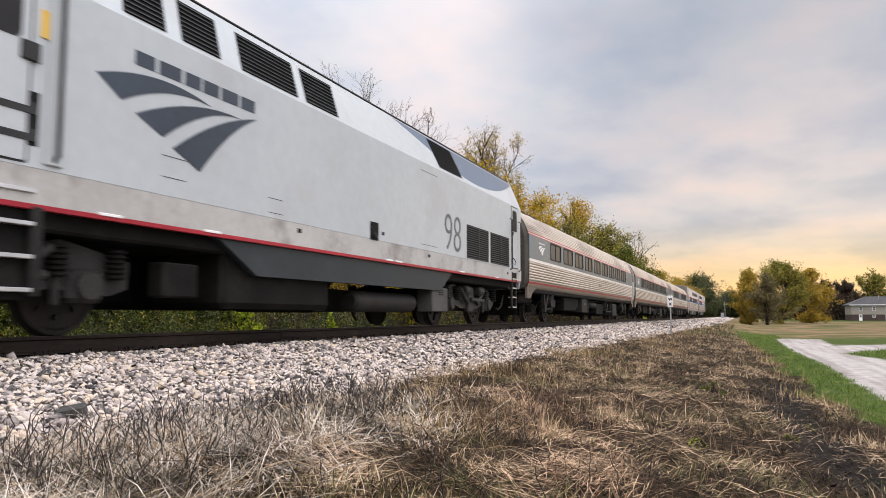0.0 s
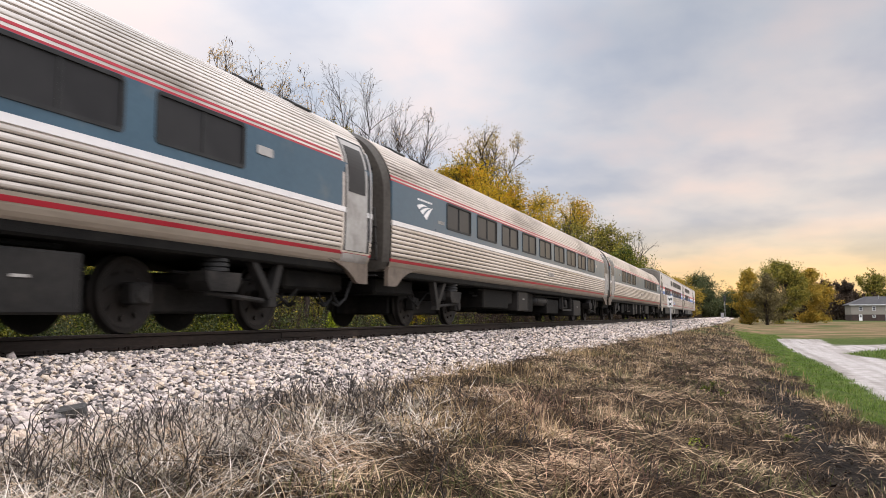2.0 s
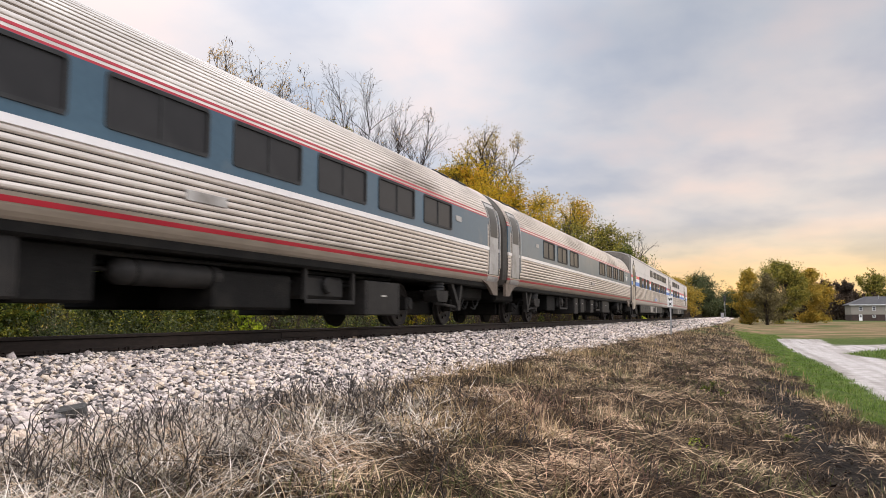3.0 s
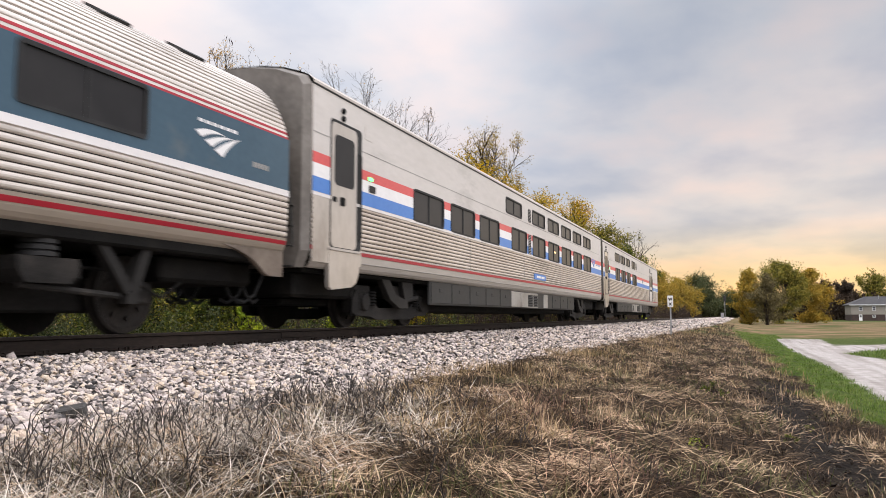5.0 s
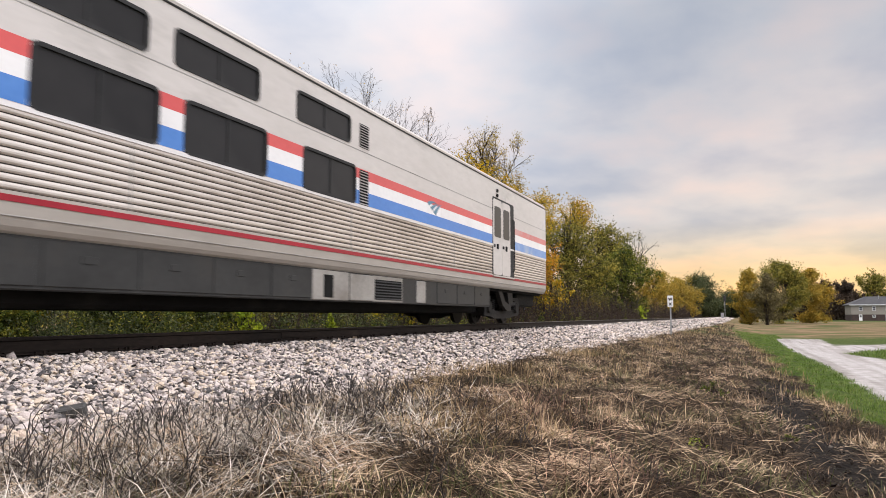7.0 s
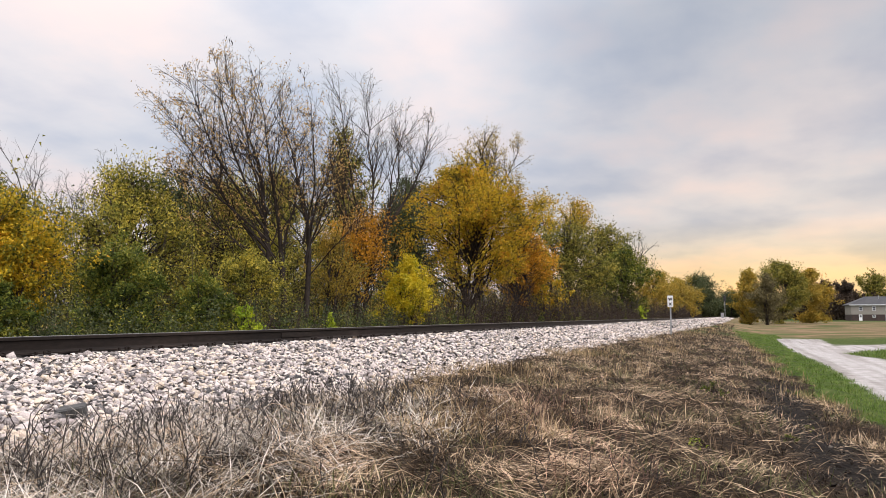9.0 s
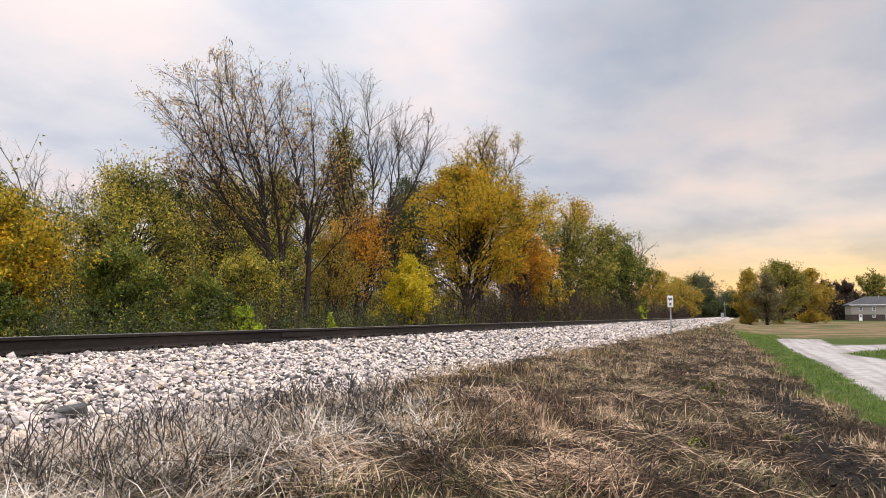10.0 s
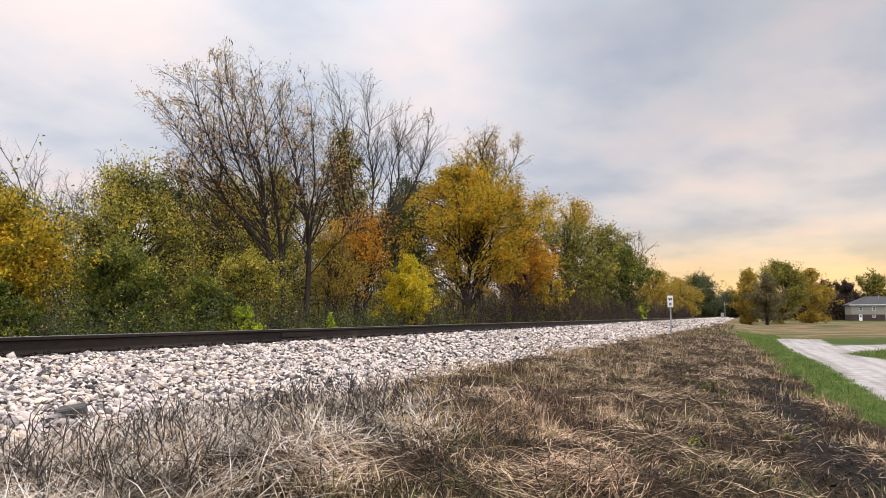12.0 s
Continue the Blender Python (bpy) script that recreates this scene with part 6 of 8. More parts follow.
def leaf_cloud(rng, centres, size, long=1.5):
    """A small pointed leaf at each centre."""
    n = len(centres)
    r = turns(rng, n)
    base = np.array([(-0.62 * long, 0, 0), (0.42 * long, -0.44, 0.12), (0.42 * long, 0.44, -0.12)])
    sz = size * rng.uniform(0.6, 1.2, n)
    v = np.einsum("nij,kj->nki", r, base) * sz[:, None, None] + centres[:, None, :]
    return v.reshape(-1, 3), np.arange(n * 3).reshape(n, 3)


def curve_limb(rng, a, b, sag, n=5, wild=0.06):
    """Points from a to b, bowed upward and a little crooked."""
    a, b = np.asarray(a, float), np.asarray(b, float)
    t = np.linspace(0, 1, n)[:, None]
    p = a + (b - a) * t
    p[:, 2] += (sag * np.sin(np.pi * t)[:, 0])
    ln = np.linalg.norm(b - a)
    p[1:-1] += rng.normal(0, wild * ln, (n - 2, 3))
    return p


def leafy_tree(name, label, x, y, h, w, palette, leaves, size, seed, low=0.12, clumps=46, depth=None, bark=BARK, category="tree", group="trees along the track", fill=0.82, stems=1, rich=1.6):
    """A tree or bush: trunk, a limb to every clump, twigs that fan out of the limb, and leaves along the twigs."""
    rng = np.random.default_rng(seed)
    g = float(height(x, y)) - 0.05
    ob = new(name)
    ob.location = (x, y, g)
    tagged(ob, label, category, group)
    depth = depth or w
    clumps = int(clumps * 1.5)
    cz = rng.uniform(0, 1, clumps) ** 0.85
    az = rng.uniform(0, 2 * math.pi, clumps)
    lobes = 1 + 0.20 * np.sin(2 * az + seed) + 0.16 * np.sin(3 * az + 2.1 * seed + 5 * cz) + 0.14 * np.sin(5 * az + 7 * cz + seed)
    prof = np.sin(np.clip((cz * 0.90 + 0.12), 0, 1) * math.pi) ** 0.55
    rad = rng.uniform(0.10, 1.0, clumps) ** 0.5 * prof * lobes * 0.80
    c = np.stack([rad * np.cos(az) * depth / 2, rad * np.sin(az) * w / 2, h * (low + (0.885 - low) * cz)], 1)
    br, thin, ends = [], [], []
    reach = 0.062 * (w + h) * fill
    for k in range(stems):
        base = np.array([rng.normal(0, 0.12 * (stems > 1)), rng.normal(0, 0.14 * w * (stems > 1)), 0])
        top = np.array([rng.normal(0, 0.06 * w), base[1] + rng.normal(0, 0.08 * w), h * rng.uniform(0.72, 0.86)])
        tr = curve_limb(rng, base, top, 0.0, 8, 0.015)
        r0 = (0.016 * h + 0.03) / (stems ** 0.4)
        br.append((tr, np.linspace(r0, r0 * 0.18, 8)))
        for i in range(k, clumps, stems):
            q = np.clip(c[i, 2] / h - rng.uniform(0.10, 0.34), 0.05, 0.8)
            a = tr[int(q / 0.86 * 7)] if q < 0.86 else tr[-2]
            ln = np.linalg.norm(c[i] - a)
            limb = curve_limb(rng, a, c[i], 0.10 * ln, 5)
            br.append((limb, np.linspace(r0 * 0.30, r0 * 0.06, 5)))
            way = (limb[-1] - limb[-3]) / (np.linalg.norm(limb[-1] - limb[-3]) + 1e-6)
            for _ in range(6):
                b = limb[rng.integers(2, 5)]
                e = b + (way * 0.55 + np.clip(rng.normal(0, 0.60, 3), -0.9, 0.9) + np.array([0, 0, 0.06])) * reach * rng.uniform(0.5, 1.2)
                thin.append((np.array([b, (b + e) / 2 + rng.normal(0, 0.08 * reach, 3), e]), np.array([0.10, 0.07, 0.03]) * r0))
                ends.append((b, e))
    v, f = tubes(br, 4)
    part("trunk", raw_mesh("trunk", v, f, bark), None, ob, "dark trunk and limbs")
    v, f = tubes(thin, 3)
    part("twig_spray", raw_mesh("twig_spray", v, f, bark), None, ob, "fine dark twigs")["kind"] = "stuff"
    far = min(1.0, max(0.0, (y - 100) / 60))
    n = int(leaves * rich * (1 + 0.6 * far))
    full = rng.gamma(1.1, 1.0, len(ends)) * np.repeat(rng.gamma(2.2, 1.0, len(ends) // 6), 6)
    idx = rng.choice(len(ends), n, p=full / full.sum())
    b, e = np.array([q[0] for q in ends])[idx], np.array([q[1] for q in ends])[idx]
    cen = b + (e - b) * rng.uniform(0.1, 1.12, (n, 1)) + np.clip(rng.normal(0, 0.27, (n, 3)), -0.45, 0.45) * reach
    cen = cen[cen[:, 2] > 0.05]
    v, f = leaf_cloud(rng, cen, size * (0.86 - 0.26 * far))
    part("crown", raw_mesh("crown", v, f, LEAVES[palette], tris=True), None, ob)
    return ob


def grow(rng, out, tips, p, d, ln, r, level, spec):
    """A limb with its side shoots; spec gives for each level the number, the length and the angle of the next."""
    n = 7 if level == 0 else 5 if level < 3 else 4
    pts = [p]
    q, dd = p.copy(), d / np.linalg.norm(d)
    for i in range(n - 1):
        dd = dd + rng.normal(0, 0.10 + 0.03 * level, 3) + np.array([0, 0, spec["rise"] if level < spec["droop_from"] else -spec["droop"]])
        dd /= np.linalg.norm(dd)
        q = q + dd * ln / (n - 1)
        pts.append(q)
    out.append((np.array(pts), np.maximum(np.linspace(r, r * 0.28, n), 0.0035)))
    if level >= len(spec["count"]):
        tips.append((pts[-1], pts[len(pts) // 2]))
        return
    for k in range(spec["count"][level]):
        t = spec["from"][level] + (1 - spec["from"][level]) * (k + rng.uniform(0.1, 0.9)) / spec["count"][level]
        i = min(int(t * (n - 1)), n - 2)
        base = pts[i] + (pts[i + 1] - pts[i]) * (t * (n - 1) - i)
        axis = pts[min(i + 1, n - 1)] - pts[i]
        axis /= np.linalg.norm(axis)
        side = np.cross(axis, rng.normal(0, 1, 3))
        side /= np.linalg.norm(side) + 1e-9
        a = spec["angle"][level] * rng.uniform(0.7, 1.3)
        grow(rng, out, tips, base, axis * math.cos(a) + side * math.sin(a), ln * spec["ratio"][level] * rng.uniform(0.7, 1.2) * (1.15 - 0.5 * t), r * 0.47 * (1.1 - 0.5 * t), level + 1, spec)


def reach_limb(rng, out, tips, a, b, bow, r0, spec):
    """A limb from a to b, each (across, up), bowed sideways, that carries shoots; it strays in depth as it climbs."""
    n = 10
    t = np.linspace(0, 1, n)
    ln = math.hypot(b[0] - a[0], b[1] - a[1])
    u = a[0] + (b[0] - a[0]) * t + bow * np.sin(np.pi * t)
    z = a[1] + (b[1] - a[1]) * t
    deep = np.clip(rng.normal(0, 0.16), -0.24, 0.24) * ln * t ** 1.3
    crook = np.cumsum(rng.normal(0, 0.012 * ln, (n, 3)), 0) * (t * (1.15 - t))[:, None] * 2
    p = np.stack([0.931 * u - 0.365 * deep, 0.365 * u + 0.931 * deep, z], 1) + crook
    r = r0 * (0.013 * ln if a[1] == 0 else 0.015 + 0.0062 * ln)
    out.append((p, np.linspace(r, 0.006 * r0, n)))
    for k in range(int(spec["count"][0] * ln / 6)):
        q = spec["from"][0] + (0.98 - spec["from"][0]) * rng.uniform(0, 1)
        i = min(int(q * (n - 1)), n - 2)
        axis = p[i + 1] - p[i]
        axis /= np.linalg.norm(axis)
        side = np.cross(axis, rng.normal(0, 1, 3))
        side /= np.linalg.norm(side) + 1e-9
        g = spec["angle"][0] * rng.uniform(0.7, 1.3)
        grow(rng, out, tips, p[i] + (p[i + 1] - p[i]) * rng.uniform(0, 1), axis * math.cos(g) + side * math.sin(g), (1.2 + 0.2 * ln) * spec["ratio"][0] * rng.uniform(0.6, 1.35) * (1.25 - 0.7 * q), (0.007 + 0.0028 * ln) * r0 * (1.15 - 0.75 * q), 1, spec)


def bare_tree(name, label, x, y, stems, spec, palette, leaves, size, seed, bark=BARK, spread=0.25, r0=0.12, pods=0, group="trees along the track", leaf_from=0.0):
    """A tree seen through: stems (foot, way, length) or limbs (start, end, bow), shoots upon shoots, few leaves left on the tips."""
    rng = np.random.default_rng(seed)
    ob = new(name)
    ob.location = (x, y, float(height(x, y)) - 0.05)
    tagged(ob, label, "tree", group)
    out, tips = [], []
    for base, way, ln in stems:
        if len(way) == 3:
            grow(rng, out, tips, np.array(base, float), np.array(way, float), ln, r0 * ln / 9.0, 0, spec)
        else:
            reach_limb(rng, out, tips, base, way, ln, r0, spec)
    v, f = tubes([b for b in out if len(b[0]) > 4], 4)
    part("trunk", raw_mesh("trunk", v, f, bark), None, ob, "bare forked trunk and limbs")
    v, f = tubes([b for b in out if len(b[0]) <= 4], 3)
    part("twig_spray", raw_mesh("twig_spray", v, f, bark), None, ob, "fine bare twigs")["kind"] = "stuff"
    ends = np.array([t[0] for t in tips])
    if leaves:
        low, high = ends[:, 2].min(), ends[:, 2].max()
        ok = ends[:, 2] > low + (high - low) * leaf_from
        mids = np.array([t[1] for t in tips])[ok]
        good = ends[ok]
        who, u = rng.integers(0, len(good), leaves), rng.uniform(-0.3, 0.9, (leaves, 1))
        cen = mids[who] + (good[who] - mids[who]) * u + rng.normal(0, spread, (leaves, 3))
        v, f = leaf_cloud(rng, cen, size)
        part("crown", raw_mesh("crown", v, f, LEAVES[palette], tris=True), None, ob, "few withered leaves")
    if pods:
        pick = ends[rng.integers(0, len(ends), pods // 5)]
        cen = np.repeat(pick, 5, 0) + rng.normal(0, 0.10, (len(pick) * 5, 3))
        n = len(cen)
        base = np.array([(-0.022, 0, 0.0), (0.012, 0, -0.10), (0.03, 0, -0.22), (0.045, 0.01, -0.10)])
        a = rng.uniform(0, 6.28, n)
        rot = np.stack([np.cos(a), -np.sin(a), 0 * a, np.sin(a), np.cos(a), 0 * a, 0 * a, 0 * a, 1 + 0 * a], 1).reshape(n, 3, 3)
        v = np.einsum("nij,kj->nki", rot, base) * rng.uniform(0.7, 1.3, n)[:, None, None] + cen[:, None, :]
        part("seed_pod_mass", raw_mesh("seed_pod_mass", v.reshape(-1, 3), np.arange(n * 4).reshape(n, 4), LEAVES["pod"]), None, ob, "dark hanging seed pods")["kind"] = "stuff"
    return ob


FAN_UP = {"count": [9, 6, 4], "ratio": [0.40, 0.48, 0.55], "angle": [0.45, 0.5, 0.55], "from": [0.3, 0.25, 0.2], "rise": 0.07, "droop": -0.03, "droop_from": 2}

LOCUST = {"count": [19, 6, 3], "ratio": [0.80, 0.48, 0.56], "angle": [0.62, 0.65, 0.75], "from": [0.28, 0.15, 0.2], "rise": 0.03, "droop": 0.07, "droop_from": 3}
TALL = {"count": [9, 6, 3], "ratio": [0.85, 0.48, 0.54], "angle": [0.55, 0.6, 0.65], "from": [0.30, 0.2, 0.2], "rise": 0.05, "droop": -0.02, "droop_from": 3}
UPRIGHT = {"count": [20, 6, 3], "ratio": [0.80, 0.46, 0.52], "angle": [0.5, 0.55, 0.6], "from": [0.30, 0.2, 0.2], "rise": 0.06, "droop": -0.03, "droop_from": 3}
AIRY = {"count": [9, 6, 4], "ratio": [0.42, 0.5, 0.52], "angle": [0.5, 0.55, 0.6], "from": [0.3, 0.2, 0.2], "rise": 0.015, "droop": -0.03, "droop_from": 2}

# the near bare tree with seed pods leans back along the line; a forked grey one stands behind it
bare_tree("honey_locust", "tall bare tree with hanging dark seed pods and rusty leaves", -15.5, 23.1,
          [((-0.1, 0), (-2.4, 9.9), 0.6), ((-0.3, 3.2), (-4.1, 8.5), -0.2), ((-0.35, 3.9), (-3.2, 9.4), -0.5), ((-0.3, 2.6), (-3.6, 5.9), -0.3), ((-0.25, 3.0), (-3.0, 4.0), 0.0), ((-0.4, 4.6), (-1.6, 9.5), -0.2), ((-0.3, 3.6), (-3.4, 7.0), -0.3), ((-0.4, 4.2), (-2.2, 9.9), -0.4), ((-0.35, 3.0), (-3.3, 8.9), -0.5),
           ((1.0, 0), (-0.4, 9.0), 0.5), ((1.0, 2.8), (2.5, 7.6), -0.2), ((1.0, 2.2), (3.2, 4.5), 0.0), ((0.9, 3.5), (1.4, 8.4), 0.2), ((1.0, 3.0), (2.0, 6.8), 0.1), ((0.3, 0), (-1.2, 9.6), 0.3), ((0.2, 3.4), (0.3, 8.4), 0.2), ((0.1, 2.8), (-2.2, 5.4), 0.0)],
          LOCUST, "rust", 9000, 0.055, 21, spread=0.08, r0=1.0, pods=900, leaf_from=0.10, bark=BARK)
bare_tree("bare_tree", "bare grey forked tree with fine upright twigs", -15.8, 30.3,
          [((0.0, 0), (1.3, 5.8), -0.3), ((1.0, 4.6), (2.9, 10.2), 0.5), ((0.6, 3.5), (1.5, 9.9), 0.3), ((0.4, 3.0), (0.0, 10.9), 0.2), ((0.3, 3.0), (-1.0, 10.6), 0.0), ((1.1, 5.0), (2.5, 7.7), 0.2), ((0.3, 2.5), (-2.0, 9.6), -0.2), ((1.2, 5.2), (2.1, 9.6), -0.2)],
          UPRIGHT, "rust", 500, 0.055, 22, spread=0.08, r0=1.0, bark=BARK)
bare_tree("bare_tree", "pale bare tree standing behind the thicket", -30.0, 27.0, [((0, 0, 0), (0, 0.25, 1.0), 8.2), ((0, 0, 0), (0, -0.25, 1.0), 8.4), ((0, 0, 1), (0.3, 0.0, 1.0), 7.0), ((0, 0, 1), (-0.3, 0.5, 1.0), 7.0), ((0, 0, 1), (0.0, -0.5, 1.0), 6.6)], AIRY, "olive", 0, 0.05, 23, BARK_PALE, r0=0.09)
leafy_tree("olive_tree_crown", "olive tree with thinning leaves behind the shrubs", -26.0, 20.6, 5.6, 4.6, "olive", 11000, 0.075, 24, clumps=60)
bare_tree("tall_tree", "tall open tree with thinning yellow leaves", -28.6, 83.4,
          [((0.0, 0), (1.0, 21.6), 0.3), ((0.1, 9.0), (-3.0, 19.0), -0.3), ((0.2, 10.0), (4.8, 19.8), 0.4), ((0.2, 9.0), (3.0, 21.4), 0.4), ((0.1, 11.0), (-1.3, 21.0), -0.2), ((0.3, 10.0), (5.4, 17.4), 0.5), ((0.1, 8.0), (-3.6, 16.2), -0.4), ((0.2, 12.0), (2.0, 22.0), 0.2)],
          TALL, "sparse", 7000, 0.12, 25, spread=0.22, r0=2.2, leaf_from=0.35)
bare_tree("tall_tree", "open tree with golden leaves on its outer twigs", -19.0, 88.0, [((0.0, 0), (0.3, 13.6), 0.4), ((0.1, 6.0), (2.0, 15.0), 0.5), ((0.1, 7.0), (1.2, 15.4), 0.3), ((0.1, 5.0), (-3.0, 13.4), -0.4), ((0.2, 8.0), (2.9, 13.2), 0.3), ((0.0, 4.0), (-1.6, 14.0), -0.3)], TALL, "maple", 6500, 0.14, 26, spread=0.30, r0=1.7, leaf_from=0.5)
bare_tree("bare_tree", "far bare tree above the hedge", -20.0, 166.5, [((0, 0, 0), (0, 0.15, 1.0), 17.5), ((0, 0, 0), (0, -0.3, 1.0), 16), ((0, 0, 1), (0, 0.5, 1.0), 14.5)], FAN_UP, "brown", 500, 0.15, 27, BARK_PALE, spread=0.5, r0=0.13)

leafy_tree("amber_shrub", "golden yellow autumn shrub beside the line", -14.6, 11.6, 3.7, 3.4, "amber", 19000, 0.062, 31, low=0.40, stems=4, clumps=60, category="shrub")
leafy_tree("amber_shrub", "golden yellow autumn shrub beside the line", -14.9, 9.2, 3.5, 2.8, "amber", 9000, 0.062, 32, low=0.42, stems=3, category="shrub")
leafy_tree("dark_shrub", "dark green shrub at the foot of the golden shrubs", -13.6, 10.6, 1.6, 1.8, "green", 8000, 0.055, 59, stems=4, clumps=50, category="shrub")
leafy_tree("green_shrub", "green shrub turning yellow at its tips", -14.2, 14.4, 3.0, 2.7, "green", 13000, 0.060, 33, stems=4, clumps=55, category="shrub")
leafy_tree("olive_shrub", "olive leaved shrub at the foot of the bare tree", -15.0, 20.8, 3.4, 3.4, "olivey", 9000, 0.065, 57, stems=4, clumps=60, category="shrub")
leafy_tree("golden_shrub", "dull golden shrub between the bare trees", -15.2, 26.6, 4.6, 3.0, "amber2", 5000, 0.07, 58, stems=4, low=0.3, clumps=50, category="shrub", fill=1.1)
leafy_tree("green_shrub", "low dense green shrub at the wood's edge", -13.9, 17.2, 2.0, 2.6, "green", 8000, 0.062, 34, stems=4, category="shrub")
leafy_tree("olive_tree_crown", "broad tree with olive and yellow leaves", -20.0, 20.6, 6.5, 8.2, "olivey", 27000, 0.080, 35, clumps=100)
leafy_tree("olive_tree_crown", "broad tree with olive and yellow leaves", -19.6, 25.6, 7.2, 7.4, "olivey", 22000, 0.080, 36, clumps=90)
leafy_tree("olive_tree_crown", "broad olive tree behind the bare trees", -21.0, 31.0, 8.6, 8.0, "olivey", 14000, 0.11, 55, clumps=80, low=0.05)
leafy_tree("olive_tree_crown", "olive tree behind the golden shrubs", -21.0, 16.2, 5.4, 5.6, "olive", 14000, 0.085, 54, clumps=70)
leafy_tree("dark_tree", "dark green tree deep in the wood", -28.0, 32.2, 9.8, 5.2, "dark", 7000, 0.15, 37)
leafy_tree("olive_tree_crown", "tall olive tree behind the bare trees", -26.0, 46.3, 15.8, 5.2, "olive", 7000, 0.18, 38)
leafy_tree("orange_shrub", "orange leaved young tree among bare twigs", -15.6, 29.6, 6.0, 3.4, "orange", 5600, 0.08, 39, stems=3, fill=1.1, low=0.42)
leafy_tree("yellow_shrub", "bright yellow shrub at the wood's edge", -13.6, 30.4, 3.7, 3.2, "yellow", 10000, 0.078, 40, stems=4, clumps=55, category="shrub")
leafy_tree("dark_tree", "dark evergreen behind the yellow shrub", -26.0, 59.7, 13.6, 10.0, "dark", 8000, 0.22, 41)
leafy_tree("dark_tree", "dark grey green tree behind the yellow shrub", -21.2, 45.4, 10.2, 7.0, "dark", 9000, 0.15, 42, clumps=60)
leafy_tree("maple_tree", "golden orange maple with a full crown", -15.6, 43.6, 10.9, 11.4, "maple", 36000, 0.115, 47, clumps=100, low=0.29, fill=0.7)
leafy_tree("orange_tree", "bright orange leaved tree in front of the maple", -14.3, 51.5, 7.6, 6.2, "orange", 8000, 0.14, 56, clumps=80, low=0.38, fill=0.7)
leafy_tree("olive_tree_crown", "olive tree beside the maple", -17.0, 62.0, 11.0, 7.4, "olive", 8000, 0.17, 43)
leafy_tree("yellow_shrub", "yellow leaved small tree at the wood's edge", -14.5, 58.0, 6.6, 5.0, "amber", 5500, 0.17, 44, stems=3, category="shrub")
leafy_tree("olive_tree_crown", "olive tree just turning, in the hedge row", -17.0, 81.5, 12.4, 10.5, "olive", 13000, 0.17, 45, clumps=70)
leafy_tree("olive_tree_crown", "olive tree in the distant hedge row", -19.0, 117.2, 16.6, 13.0, "olive", 11000, 0.26, 46, clumps=70)
leafy_tree("olive_tree_crown", "olive tree in the distant hedge row", -15.5, 112.0, 11.5, 12.0, "green", 8000, 0.25, 47, clumps=60)
leafy_tree("amber_tree", "golden tree in the distant hedge row", -16.0, 160.0, 11.0, 14.0, "amber2", 6000, 0.36, 48)
leafy_tree("amber_tree", "golden tree in the distant hedge row", -16.0, 228.0, 13.0, 20.0, "amber2", 6000, 0.48, 49)
leafy_tree("dark_tree", "dark tall tree at the far end of the hedge", -21.0, 420.0, 24.0, 44.0, "dark", 7000, 0.9, 50)
leafy_tree("lime_weed", "bright lime green sapling by the ballast", -12.7, 17.4, 1.15, 1.2, "lime", 1300, 0.07, 51, stems=4, clumps=20, category="shrub")
leafy_tree("lime_weed", "bright lime green sapling by the ballast", -12.6, 21.9, 0.95, 0.7, "lime", 600, 0.07, 52, stems=3, clumps=14, category="shrub")
leafy_tree("lime_weed", "lime green bush by the distant track", -12.8, 108.0, 2.2, 2.6, "lime", 900, 0.2, 53, stems=3, clumps=18, category="shrub")

leafy_tree("weed_sprig", "small yellow green weed among the straw", -0.40, 7.35, 0.17, 0.20, "lime", 60, 0.022, 101, stems=3, clumps=10, category="weed", group="weeds on the bank")
leafy_tree("weed_sprig", "green weed clump on the bank", -0.42, 12.4, 0.30, 0.42, "green", 160, 0.028, 102, stems=4, clumps=14, category="weed", group="weeds on the bank")
leafy_tree("weed_sprig", "small green weed on the burnt soil", 0.42, 8.6, 0.14, 0.24, "green", 90, 0.02, 103, stems=4, clumps=12, category="weed", group="weeds on the bank")
leafy_tree("weed_sprig", "small green weed at the verge", 0.78, 10.6, 0.16, 0.22, "green", 80, 0.022, 104, stems=3, clumps=10, category="weed", group="weeds on the bank")

# across the field
leafy_tree("yellow_tree", "yellow autumn tree at the field's edge", 1.8, 150, 10.4, 9.6, "amber2", 7000, 0.36, 61, low=0.05, group="trees across the field")
leafy_tree("olive_tree_crown", "large rounded olive tree at the field's edge", 8.0, 172, 14.0, 15.5, "olive", 11000, 0.40, 62, clumps=80, low=0.06, group="trees across the field")
leafy_tree("brown_shrub", "brown twiggy thicket before the trees", 4.6, 145, 9.4, 9.0, "hazel", 6500, 0.24, 63, stems=6, clumps=60, low=0.1, category="shrub", group="trees across the field")
leafy_tree("yellow_tree", "yellow brown tree at the field's edge", 14.9, 186, 13.0, 13.0, "amber2", 9000, 0.40, 64, low=0.05, group="trees across the field")
leafy_tree("brown_tree", "dark brown tree behind the house", 33.5, 345, 17.0, 16.0, "brown", 5000, 0.75, 65, group="trees across the field", low=0.02)
leafy_tree("brown_tree", "dark brown tree behind the house", 44.0, 372, 18.0, 19.0, "brown", 5000, 0.8, 66, group="trees across the field", low=0.02)
leafy_tree("olive_tree_crown", "tall tree behind the house", 56.0, 380, 23.0, 20.0, "olive", 6000, 0.8, 67, group="trees across the field")
leafy_tree("olive_tree_crown", "tall tree behind the house", 74.0, 390, 24.0, 22.0, "olive", 6000, 0.8, 68, group="trees across the field")
